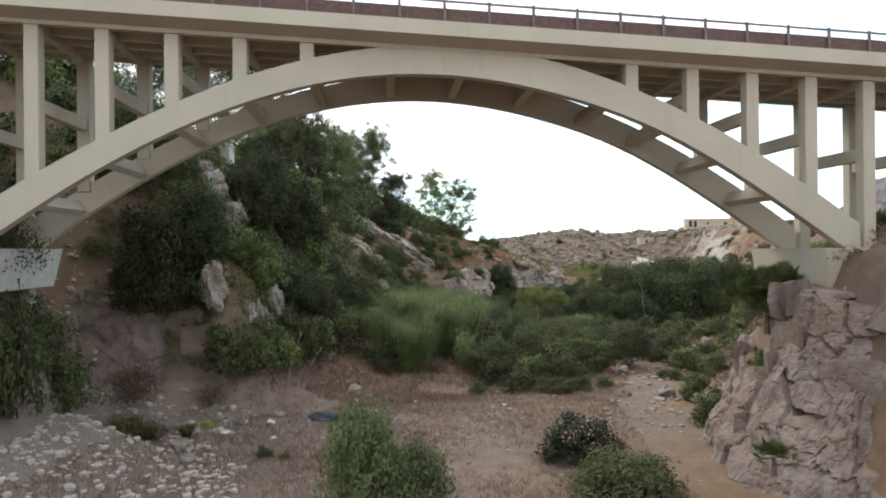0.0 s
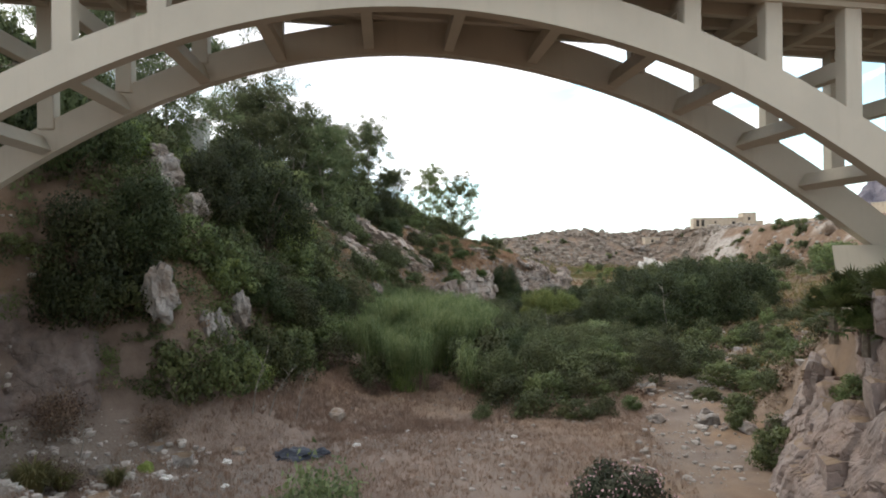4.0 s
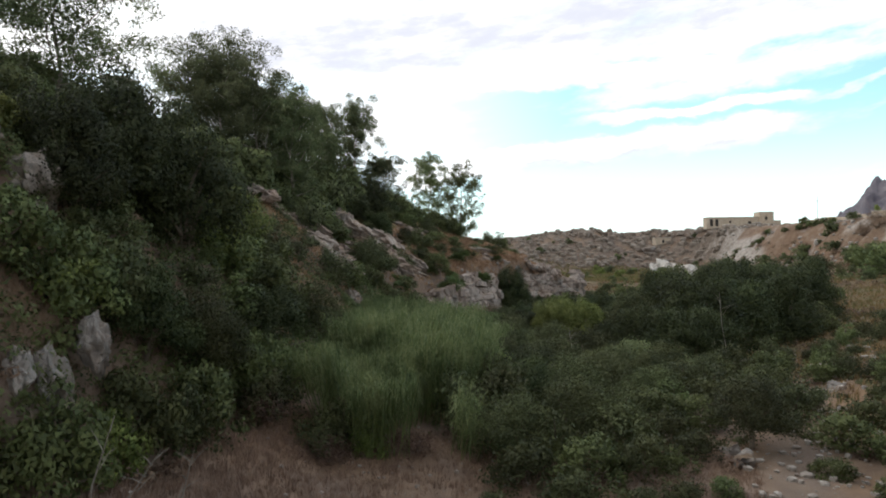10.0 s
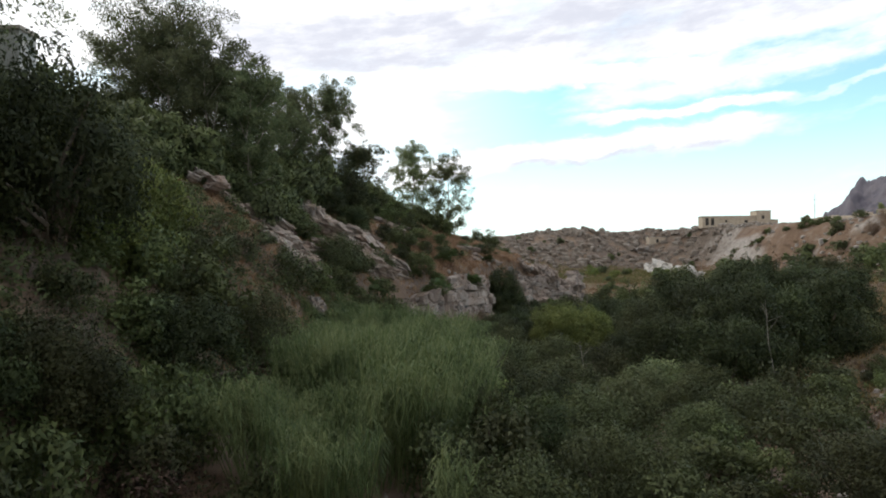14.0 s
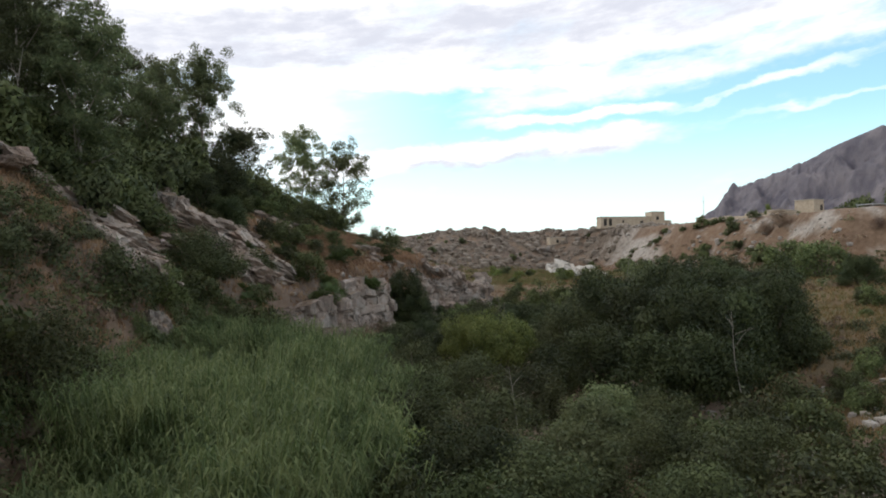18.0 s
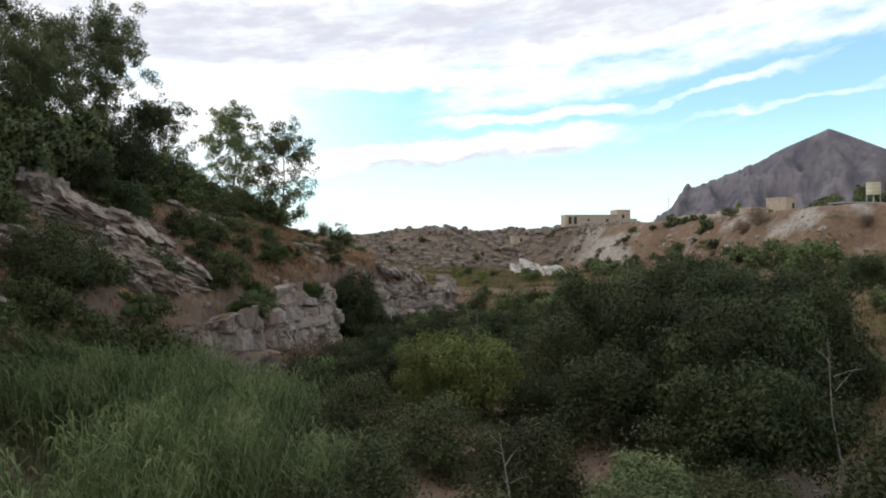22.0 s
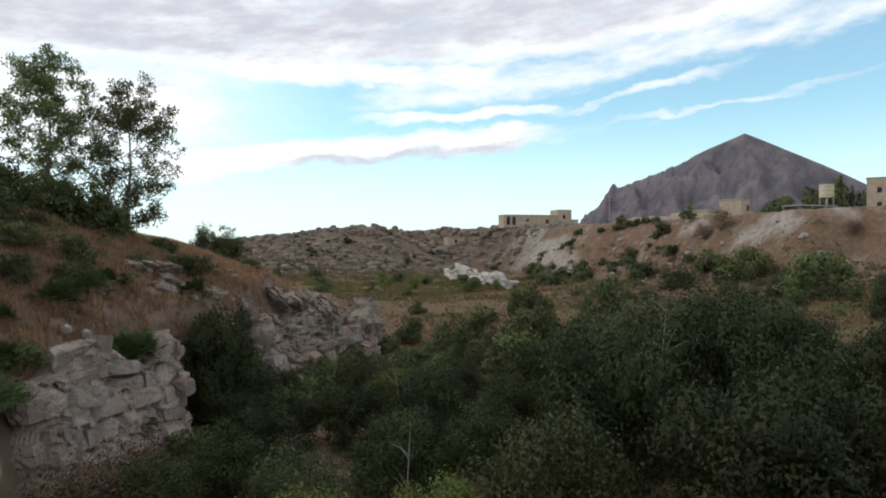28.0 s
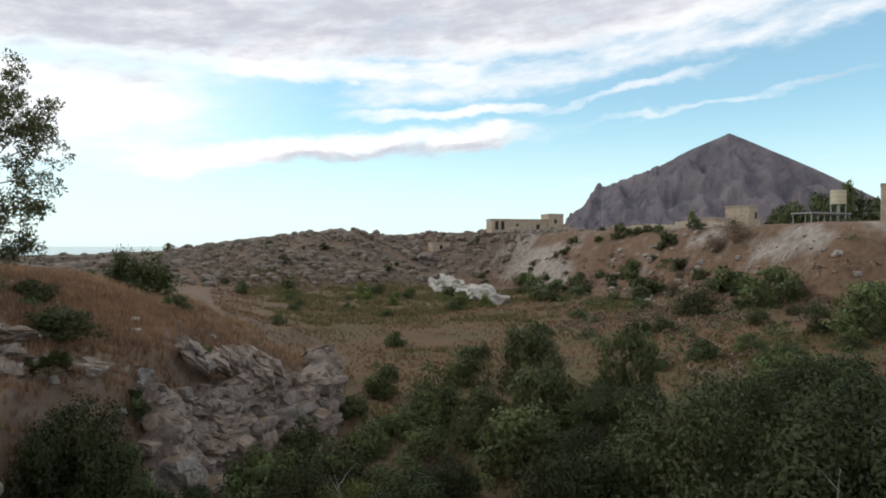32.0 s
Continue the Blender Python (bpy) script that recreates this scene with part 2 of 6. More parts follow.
M_RUST = plain("weathered_brown_steel", (0.085, 0.050, 0.046), (0.14, 0.085, 0.07), 6, 0.6, 0.2)
M_GREYPOST = plain("grey_brown_steel_post", (0.12, 0.10, 0.095), (0.19, 0.16, 0.145), 6, 0.6, 0.2)
M_PEDESTAL = plain("bare_grey_concrete", (0.40, 0.385, 0.35), (0.52, 0.50, 0.455), 1.6, 0.9)
M_ASPHALT = plain("asphalt", (0.045, 0.045, 0.047), (0.065, 0.064, 0.063), 8, 0.9)
M_TUFA = plain("tufa_block_wall", (0.35, 0.275, 0.20), (0.48, 0.39, 0.29), 1.2, 0.95)
M_ROOF = plain("flat_roof_screed", (0.32, 0.28, 0.23), (0.45, 0.40, 0.33), 1.0, 0.95)
# near-black colour that stands for the shade inside openings
M_OPENING_SHADE = plain("opening_shade", (0.03, 0.026, 0.022), (0.05, 0.042, 0.036), 2, 0.9)
M_BARK = plain("brown_bark", (0.11, 0.085, 0.062), (0.21, 0.17, 0.13), 7, 0.95, 0, 0.8)
M_PALEBARK = plain("pale_smooth_bark", (0.22, 0.185, 0.145), (0.35, 0.305, 0.25), 3, 0.85, 0, 0.4)
M_DEADWOOD = plain("bleached_dead_wood", (0.20, 0.175, 0.145), (0.31, 0.275, 0.23), 4, 0.9, 0, 0.5)
M_STONES = plain("loose_limestone", (0.22, 0.183, 0.152), (0.39, 0.35, 0.305), 1.3, 0.95, 0, 0.6)
M_RUBBLE = plain("pale_limestone_rubble", (0.28, 0.24, 0.205), (0.48, 0.43, 0.38), 1.1, 0.95, 0, 0.6)
M_HILLROCK = plain("weathered_brown_limestone", (0.13, 0.098, 0.073), (0.25, 0.207, 0.168), 0.5, 0.95, 0, 0.8)
M_TANK = plain("cream_plastic_tank", (0.50, 0.42, 0.27), (0.60, 0.52, 0.36), 2, 0.6)
M_STEEL = plain("galvanised_steel", (0.28, 0.28, 0.28), (0.40, 0.40, 0.39), 3, 0.5, 0.6)
M_WHITEWALL = plain("whitewashed_plaster", (0.60, 0.57, 0.52), (0.74, 0.71, 0.65), 1.5, 0.9)
M_TARP = plain("dark_plastic_sheet", (0.02, 0.022, 0.03), (0.05, 0.055, 0.07), 5, 0.5)


def leaf_material(name, dark, mid, light, through=0.3):
    """Leaves that differ one from another and let some light pass."""
    m = mat(name, 0.62)
    g = nd(m, "ShaderNodeNewGeometry")
    oi = nd(m, "ShaderNodeObjectInfo")
    c = mixc(m, span(m, g.outputs["Random Per Island"], 0.0, 0.7), dark, mid)
    c = mixc(m, span(m, g.outputs["Random Per Island"], 0.6, 1.0, 0.0, 0.7), c, light)
    v = place(m)
    c = mixc(m, span(m, noise_tex(m, 0.55, 3, 0.5, v), 0.45, 0.66, 0.0, 0.75), c, light)
    hsv = nd(m, "ShaderNodeHueSaturation")
    tie(m, c, hsv.inputs["Color"])
    tie(m, span(m, oi.outputs["Random"], 0, 1, 0.474, 0.508), hsv.inputs["Hue"])
    tie(m, span(m, oi.outputs["Random"], 0, 1, 0.62, 1.28), hsv.inputs["Value"])
    p = m.node_tree.nodes["Principled BSDF"]
    tie(m, hsv.outputs[0], p.inputs["Base Color"])
    t = nd(m, "ShaderNodeBsdfTranslucent")
    tie(m, hsv.outputs[0], t.inputs["Color"])
    mx = nd(m, "ShaderNodeMixShader", Fac=through)
    tie(m, p.outputs[0], mx.inputs[1])
    tie(m, t.outputs[0], mx.inputs[2])
    tie(m, mx.outputs[0], m.node_tree.nodes["Material Output"].inputs[0])
    return m


L_DARK = leaf_material("dark_evergreen_leaves", (0.056, 0.072, 0.027), (0.090, 0.111, 0.041), (0.156, 0.180, 0.062))
L_CAROB = leaf_material("dense_carob_leaves", (0.025, 0.035, 0.013), (0.040, 0.053, 0.019), (0.074, 0.090, 0.029))
# eucalyptus leaves in a darker tone than L_EUC, for the grove
L_GROVE = leaf_material("darker_eucalyptus_leaves", (0.078, 0.096, 0.044), (0.12, 0.145, 0.064), (0.19, 0.21, 0.10), 0.5)
L_OLIVE = leaf_material("grey_green_leaves", (0.045, 0.055, 0.023), (0.070, 0.082, 0.033), (0.116, 0.128, 0.049))
L_GREEN = leaf_material("fresh_green_leaves", (0.085, 0.112, 0.029), (0.134, 0.168, 0.042), (0.215, 0.245, 0.067))
L_EUC = leaf_material("eucalyptus_leaves", (0.13, 0.158, 0.072), (0.20, 0.238, 0.105), (0.30, 0.33, 0.16), 0.62)
L_REED = leaf_material("cane_leaves", (0.050, 0.074, 0.026), (0.106, 0.142, 0.050), (0.225, 0.250, 0.105), 0.42)
L_DRY = leaf_material("dry_brush_twigs", (0.102, 0.067, 0.044), (0.162, 0.107, 0.071), (0.24, 0.168, 0.106), 0.2)
L_GRASS = leaf_material("dry_grass_blades", (0.205, 0.122, 0.070), (0.305, 0.186, 0.106), (0.41, 0.275, 0.160), 0.35)
L_STRAW = leaf_material("bleached_straw", (0.20, 0.138, 0.092), (0.29, 0.205, 0.140), (0.40, 0.295, 0.205), 0.35)
L_GRASSGREEN = leaf_material("rough_green_grass", (0.092, 0.098, 0.033), (0.155, 0.152, 0.052), (0.235, 0.21, 0.085), 0.35)
L_PINK = leaf_material("oleander_leaves_and_flowers", (0.028, 0.042, 0.020), (0.042, 0.056, 0.028), (0.085, 0.080, 0.050))

L_PALM = leaf_material("fan_palm_leaves", (0.042, 0.060, 0.020), (0.066, 0.090, 0.030), (0.105, 0.130, 0.045))
L_WISP = leaf_material("pale_green_wispy_leaves", (0.092, 0.114, 0.050), (0.132, 0.158, 0.068), (0.20, 0.218, 0.10), 0.42)
L_MEADOW = leaf_material("golden_meadow_blades", (0.130, 0.078, 0.036), (0.19, 0.118, 0.055), (0.265, 0.178, 0.088), 0.35)
L_FLOWER = leaf_material("faded_pink_petals", (0.30, 0.16, 0.17), (0.42, 0.24, 0.25), (0.55, 0.36, 0.36), 0.3)


# ---- building helpers ----
def mesh_from(name, verts, faces, material, smooth=False, normals=None):
    me = bpy.data.meshes.new(name)
    me.from_pydata([tuple(map(float, p)) for p in verts] if not isinstance(verts, np.ndarray) else verts.tolist(), [], faces if not isinstance(faces, np.ndarray) else faces.tolist())
    me.materials.append(material)
    if smooth:
        me.polygons.foreach_set("use_smooth", [True] * len(me.polygons))
    me.update()
    if normals is not None:
        me.normals_split_custom_set_from_vertices(normals.tolist())
    return me


def hang(name, me, parent=None, label=""):
    ob = new(name, me)
    if parent is not None:
        ob.parent = parent
    if label:
        ob["label"] = label
    return ob


def part(name, bm, material, parent=None, label=""):
    me = bpy.data.meshes.new(name)
    bmesh.ops.recalc_face_normals(bm, faces=bm.faces)
    bm.to_mesh(me)
    bm.free()
    me.materials.append(material)
    return hang(name, me, parent, label)


def prism(bm, poly, axis_from, axis_to):
    """Sweeps a closed outline of 3D points from one offset to another."""
    a = [bm.verts.new(Vector(p) + Vector(axis_from)) for p in poly]
    b = [bm.verts.new(Vector(p) + Vector(axis_to)) for p in poly]
    n = len(poly)
    bm.faces.new(a)
    bm.faces.new(b[::-1])
    for i in range(n):
        bm.faces.new((a[i], b[i], b[(i + 1) % n], a[(i + 1) % n]))


def box(bm, x0, x1, y0, y1, z0, z1, m=None, bevel=0.0):
    c = Matrix.Translation(((x0 + x1) / 2, (y0 + y1) / 2, (z0 + z1) / 2)) @ Matrix.Diagonal((x1 - x0, y1 - y0, z1 - z0, 1))
    r = bmesh.ops.create_cube(bm, size=1, matrix=c)
    if bevel:
        ed = {e for v in r["verts"] for e in v.link_edges}
        r = bmesh.ops.bevel(bm, geom=list(ed), offset=bevel, segments=1, affect="EDGES")
        vs = {v for f in r["faces"] for v in f.verts}
    if m is not None:
        bmesh.ops.transform(bm, matrix=m, verts=bm.verts)


def tube(bm, pts, radii, sides=6):
    """A tapered limb along points."""
    rings = []
    for i, p in enumerate(pts):
        p = Vector(p)
        d = (Vector(pts[min(i + 1, len(pts) - 1)]) - Vector(pts[max(i - 1, 0)])).normalized()
        a = d.orthogonal().normalized()
        b = d.cross(a)
        rings.append([bm.verts.new(p + (a * math.cos(2 * math.pi * k / sides) + b * math.sin(2 * math.pi * k / sides)) * radii[i]) for k in range(sides)])
    for r, s in zip(rings, rings[1:]):
        for k in range(sides):
            bm.faces.new((r[k], r[(k + 1) % sides], s[(k + 1) % sides], s[k]))
    bm.faces.new(rings[-1])
    bm.faces.new(rings[0][::-1])


# ---- the lie of the land ----
def lattice(ix, iy, seed):
    h = (ix.astype(np.int64) * 374761393 + iy.astype(np.int64) * 668265263 + seed * 974634777) & 0x7FFFFFFF
    h = ((h ^ (h >> 13)) * 1274126177) & 0x7FFFFFFF
    return ((h ^ (h >> 16)) & 0xFFFF) / 65535.0


def vnoise(x, y, seed=0):
    ix, iy = np.floor(x), np.floor(y)
    fx, fy = x - ix, y - iy
    fx, fy = fx * fx * (3 - 2 * fx), fy * fy * (3 - 2 * fy)
    a, b = lattice(ix, iy, seed), lattice(ix + 1, iy, seed)
    c, d = lattice(ix, iy + 1, seed), lattice(ix + 1, iy + 1, seed)
    return (a * (1 - fx) + b * fx) * (1 - fy) + (c * (1 - fx) + d * fx) * fy


def fbm(x, y, octaves=4, seed=0):
    s, a = 0.0, 0.5
    for k in range(octaves):
        s = s + a * (vnoise(x, y, seed + k) - 0.5)
        x, y, a = x * 2.03 + 11.3, y * 2.03 + 5.7, a * 0.5
    return s


def step(v, lo, hi):
    t = np.clip((v - lo) / (hi - lo), 0, 1)
    return t * t * (3 - 2 * t)


ST = (-150, 0, 25, 32.5, 36.5, 41, 45, 50, 60, 75, 90, 106, 112, 125, 138, 150, 170, 210, 270)
FLOOR = (3, 1.5, 0.8, 0.8, 0.8, 0.7, 0.5, 0.2, 0.6, 0.6, 0.4, 0.0, 0.0, 0.3, 0.6, 1.2, 2.0, 2.2, 2.6)
TOE_L = (-22, -20, -18.6, -19.4, -25.0, -20.0, -13.0, -11.3, -10, -8, -5, -1.0, 1.7, 8.8, 19.6, 24, 31, 36, 38)
TALUS = (2, 2, 2.2, 2.4, 2.4, 2.4, 2.4, 2.2, 2, 1.2, 0.8, 0.5, 0.5, 0.5, 0.5, 0.5, 0.3, 0.2, 0.2)
CLIFF_L = (8, 8, 8, 8, 9, 11, 12.5, 13, 11.5, 9, 8.5, 5.6, 6.2, 7.4, 7.4, 7.8, 7.4, 5.2, 5)
CLIFF_LW = (6, 6, 2.6, 2.6, 4, 5.5, 6, 6, 7.5, 6, 6, 3, 3, 3, 4, 8, 15, 36, 60)
SLOPE_L = (0.6, 0.6, 0.7, 0.7, 0.7, 0.75, 0.75, 0.75, 0.75, 0.76, 0.76, 0.68, 0.66, 0.48, 0.34, 0.30, 0.24, 0.08, 0.0)
CAP_L = (26, 26, 24, 24, 24, 25, 25, 26, 26, 26, 26, 25.5, 25, 23, 20, 16, 14, 11, 10)
TOE_R = (18, 18, 15.6, 16.2, 16.8, 17.6, 18.6, 20, 23, 28, 30, 32, 33, 34, 38, 45, 60, 75, 90)
CLIFF_R = (8, 8, 8.8, 8.6, 8, 6.5, 4.0, 2.0, 0.8, 0.4, 0.3, 0.3, 0.3, 0.3, 0.3, 0.3, 0.3, 0.3, 0.3)
SLOPE_R = (0.5, 0.5, 0.5, 0.5, 0.47, 0.44, 0.4, 0.33, 0.19, 0.14, 0.12, 0.115, 0.11, 0.11, 0.11, 0.11, 0.11, 0.1, 0.08)
BANK = (190, 175, 165, 163, 162, 160, 158, 156, 153, 150, 146, 141, 138, 131, 124, 119, 110, 115, 118)


def along(table, y):
    return np.interp(y, ST, table)


def land(x, y, rough=True):
    x, y = np.asarray(x, float), np.asarray(y, float)
    w = fbm(x * 0.07, y * 0.07, 3, 40) * np.interp(y, (30, 50, 90, 140), (1.5, 4, 3, 3)) if rough else 0.0
    fl = along(FLOOR, y)
    z = fl + fbm(x * 0.15, y * 0.15, 3, 3) * 1.0
    dl = along(TOE_L, y) - x + w
    wl_, hl = along(CLIFF_LW, y), along(CLIFF_L, y)
    left = along(TALUS, y) * step(dl, -7, 0) + hl * np.clip(dl / wl_, 0, 1) ** 0.9 + along(SLOPE_L, y) * np.maximum(dl - wl_, 0)
    cap = along(CAP_L, y) - fl
    left = np.where(left > cap - 4, cap - 4 + 4 * (1 - np.exp(-np.maximum(left - cap + 4, 0) / 4)), left)
    dr = x - along(TOE_R, y) + w * 0.6
    right = along(CLIFF_R, y) * step(dr, -0.6, 2.6) + along(SLOPE_R, y) * np.maximum(dr - 1.0, 0)
    capr = np.interp(y, (30, 60, 90, 150), (20, 14, 9.0, 9.0))
    right = capr - np.log1p(np.exp(np.clip((capr - right) * 1.2, -40, 40))) / 1.2 + np.log1p(np.exp(-capr * 1.2)) / 1.2
    z = z + left + np.maximum(right, 0)
    # quarry bank and the plateau above it
    xb = along(BANK, y) + fbm(x * 0.05, y * 0.05, 3, 77) * 14
    bank = step(x, xb - 19, xb)
    z = z + bank * np.maximum(19.3 - z, 0) * 0.97
    # rocky hill beyond the meadow
    crest = np.interp(x, (-400, -120, -30, 0, 13, 20, 33, 52, 66, 82, 110, 180, 400), (6, 7, 9.0, 10.5, 11.8, 13.2, 15.0, 17.8, 19.8, 17.6, 18.8, 19.8, 21)) + fbm(x * 0.045, y * 0.03, 3, 9) * 3
    foot = np.interp(x, (-200, 0, 40, 90, 140), (230, 240, 262, 282, 250))
    rise = step(y, foot, foot + 58)
    z = z + rise * np.maximum(crest - z, -3)
    # the land falls away to the sea
    z = z - 38 * step(y, 420, 900) * step(-x, -700, -100)
    if rough:
        steep = np.clip(hl / wl_, 0, 2) * step(dl, 0, 2) * step(wl_ + 3 - dl, 0, 3) + step(dr, -1, 0.5) * step(5 - dr, 0, 3) * along(CLIFF_R, y) / 6
        z = z + fbm(x * 0.35, y * 0.35, 4, 21) * (0.45 + 2.0 * np.clip(steep, 0, 1.4)) + fbm(x * 0.11, y * 0.11, 3, 61) * 1.2 * step(dl, 0, 8)
        z = z + np.abs(fbm(x * 0.16, y * 0.16, 4, 88)) * 5.5 * rise * step(x, -150, -20)
        z = z + (fbm(x * 0.2, y * 0.2, 4, 93) * 5.0 - np.abs(fbm(x * 0.07, y * 0.07, 3, 99)) * 9.0) * bank * (1 - bank) * 4 + fbm(x * 0.3, y * 0.3, 3, 17) * 1.2 * step(bank, 0.6, 1.0) * step(x, xb + 30, xb)
    return z


def lz(x, y):
    return float(land(np.array([x]), np.array([y]))[0])


# pale scars of freshly cut stone on the quarry bank: place and half-sizes
CHALK = ((108.4, 181.5, 1.6, 3.6), (105.0, 171.0, 1.6, 3.4), (109.3, 199.0, 0.8, 3.0), (110.7, 195.5, 0.7, 3.0), (109.0, 161.4, 1.4, 3.0))


def build_ground():
    xs = np.concatenate([np.arange(-1500, -400, 100), np.arange(-400, -60, 14), np.arange(-60, -30, 1.2), np.arange(-30, 45, 0.55), np.arange(45, 150, 1.6), np.arange(150, 420, 7), np.arange(420, 2600, 90)])
    ys = np.concatenate([np.arange(-300, -30, 15), np.arange(-30, 22, 2.2), np.arange(22, 150, 0.55), np.arange(150, 345, 1.6), np.arange(345, 500, 9), np.arange(500, 2600, 100)])
    gx, gy = np.meshgrid(xs, ys)
    gz = land(gx, gy)
    nx, ny = len(xs), len(ys)
    verts = np.stack([gx.ravel(), gy.ravel(), gz.ravel()], 1)
    i = (np.arange(ny - 1)[:, None] * nx + np.arange(nx - 1)[None, :]).ravel()
    faces = np.stack([i, i + 1, i + nx + 1, i + nx], 1)
    me = mesh_from("ground", verts, faces, M_GROUND, True)
    sx, sy = np.gradient(gz, ys, xs)[1], np.gradient(gz, ys, xs)[0]
    slope = np.hypot(sx, sy)
    fl = along(FLOOR, gy)
    trail = np.abs(gx - np.interp(gy, (30, 46, 56, 70, 90, 110, 133, 150), (9, 14.4, 18.3, 24.5, 28, 29, 30, 33)) - fbm(gy * 0.1, gx * 0.02, 2, 5) * 5)
    wash = step(gz - fl, 2.5, 0.5) * step(fbm(gx * 0.12, gy * 0.12, 4, 14), 0.0, 0.16) * step(gy, 62, 40) * step(gy, -30, 20) * 0.3
    gravel = np.maximum(np.maximum(0.4 * step(trail, 2.4, 0.6) * step(gy, 28, 34) * step(gy, 150, 120), wash), step(slope, 0.5, 0.9) * 0.2)
    rubble = step(gx, -2, -10) * step(gy, 20, 25) * step(gy, 44, 38) * step(gz - fl, 4.5, 2.5) * (0.6 + 0.4 * step(fbm(gx * 0.2, gy * 0.2, 3, 19), -0.1, 0.12))
    gravel = np.maximum(gravel, rubble)
    floor_ = step(gx + fbm(gx * 0.1, gy * 0.1, 3, 35) * 14, 9, -2) * step(gy, 60, 42) * step(gy, 0, 20) * step(gz - fl, 9.0, 5.0)
    xb = along(BANK, gy)
    quarry = step(gx, xb - 24, xb - 14) * step(gy, 20, 60) * step(gy, 330, 290) * (0.55 + 0.45 * step(slope, 0.1, 0.4))
    pit = step(np.hypot(gx - 104, (gy - 280) * 0.7), 34, 18)
    quarry = np.maximum(quarry, 0.75 * pit)
    rise = step(gy, 258, 290) * step(gx, 140, 110)
    stony = np.clip(step(slope, 0.9, 1.8) * (gy < 200) * np.interp(gy, (60, 100), (0.12, 0.25)) + rise * (0.35 + 0.65 * step(np.abs(fbm(gx * 0.16, gy * 0.16, 4, 88)), 0.03, 0.12)), 0, 1)
    meadow = step(gy, 96, 150) * step(gx, 8, 40) * step(gx, xb - 18, xb - 35) * (1 - rise)
    meadow = np.maximum(meadow, step(gx, 26, 34) * step(gy, 55, 75) * step(slope, 0.5, 0.3) * step(gx, 110, 90) * (1 - rise))
    chalk = 0.0 * gx
    for ax_, ay_, rx_, ry_ in ((110, 284, 7, 14), (106, 262, 6, 16), (102, 242, 4, 9), (107, 176, 2.2, 5), (110, 196, 1.6, 4), (117, 206, 1.8, 5)) + CHALK:
        dd = np.hypot((gx - ax_) / rx_, (gy - ay_) / ry_) + fbm(gx * 0.18, gy * 0.18, 4, 37) * 1.8
        chalk = np.maximum(chalk, 0.8 * step(dd, 1.1, 0.7))
    for key, a in (("chalk", chalk), ("gravel", gravel), ("quarry", quarry), ("stony", stony), ("meadow", meadow), ("bare", floor_)):
        at = me.attributes.new(key, "FLOAT", "POINT")
        at.data.foreach_set("value", np.clip(a, 0, 1).ravel().astype(np.float32))
    return tagged(hang("ground", me), "dry stony gorge floor and brushy slopes of brown soil", "ground", kind="structure")


build_ground()


def build_sea():
    m = mat("sea_water", 0.12)
    finish(m, mixc(m, span(m, noise_tex(m, 0.02, 4, 0.5, place(m)), 0.3, 0.7), (0.03, 0.07, 0.10), (0.05, 0.10, 0.13)), noise_tex(m, 0.15, 6, 0.6, place(m)), 0.3, 0.4)
    bm = bmesh.new()
    box(bm, -4800, 4800, -2500, 4800, -12, -9)
    tagged(part("water", bm, m), "pale sea beyond the low coast", "sea", kind="structure")


build_sea()

# ---- distant mountain ----
def build_mountain():
    m = mat("hazy_mountain_rock", 1.0)
    v = place(m)
    st = nd(m, "ShaderNodeMapping")
    st.inputs["Scale"].default_value = (1, 1, 0.25)
    tie(m, v, st.inputs["Vector"])
    n = noise_tex(m, 0.012, 8, 0.65, st.outputs[0])
    # the violet-grey haze of distance is put into the rock colours
    finish(m, mixc(m, span(m, n, 0.35, 0.66), (0.102, 0.090, 0.106), (0.212, 0.182, 0.186)), n, 1.0, 30)
    cx, cy = 2093.0, 2259.0
    nu, nv = 420, 121
    ax = Vector((cx, cy, 0)).normalized()
    side = Vector((ax.y, -ax.x, 0))
    us, vs = np.linspace(-900, 1200, nu), np.linspace(-520, 520, nv)
    gu, gv = np.meshgrid(us, vs)
    prof = np.interp(gu, (-900, -760, -690, -660, -640, -600, -573, -548, -498, -437, -364, -293, -223, -143, -76, -30, 0, 30, 64, 107, 170, 231, 311, 370, 541, 800, 1200),
                     (0, 0, 60, 165, 187, 217, 255, 294, 300, 316, 346, 367, 399, 438, 465, 483, 497, 483, 466, 444, 411, 380, 338, 305, 205, 95, 20))
    fall = np.clip(1 - (np.abs(gv) / 500) ** 1.15, 0, 1)
    off = step(np.abs(gv), 12, 90)
    prof = prof + (np.abs(fbm(gu * 0.03, gu * 0, 4, 71)) * 2 - 0.25) * np.interp(gu, (-700, -640, -300, -150), (0, 55, 30, 0)) * (prof > 30)
    h = prof * fall + off * (fbm(gu * 0.012, gv * 0.012, 5, 31) * 110 * step(prof * fall, 5, 120) - np.abs(fbm(gu * 0.014 + gv * 0.004, gv * 0.009, 5, 51)) * 165 * step(prof * fall, 20, 200))
    h = np.minimum(h, prof * np.clip(1 - np.abs(gv) / 900, 0, 1))
    px = cx + side.x * gu + ax.x * gv
    py = cy + side.y * gu + ax.y * gv
    verts = np.stack([px.ravel(), py.ravel(), (h - 14).ravel()], 1)
    i = (np.arange(nv - 1)[:, None] * nu + np.arange(nu - 1)[None, :]).ravel()
    me = mesh_from("mountain", verts, np.stack([i, i + 1, i + nu + 1, i + nu], 1), m, True)
    tagged(hang("mountain", me), "grey rocky pointed mountain above the coast", "mountain", kind="structure")


build_mountain()

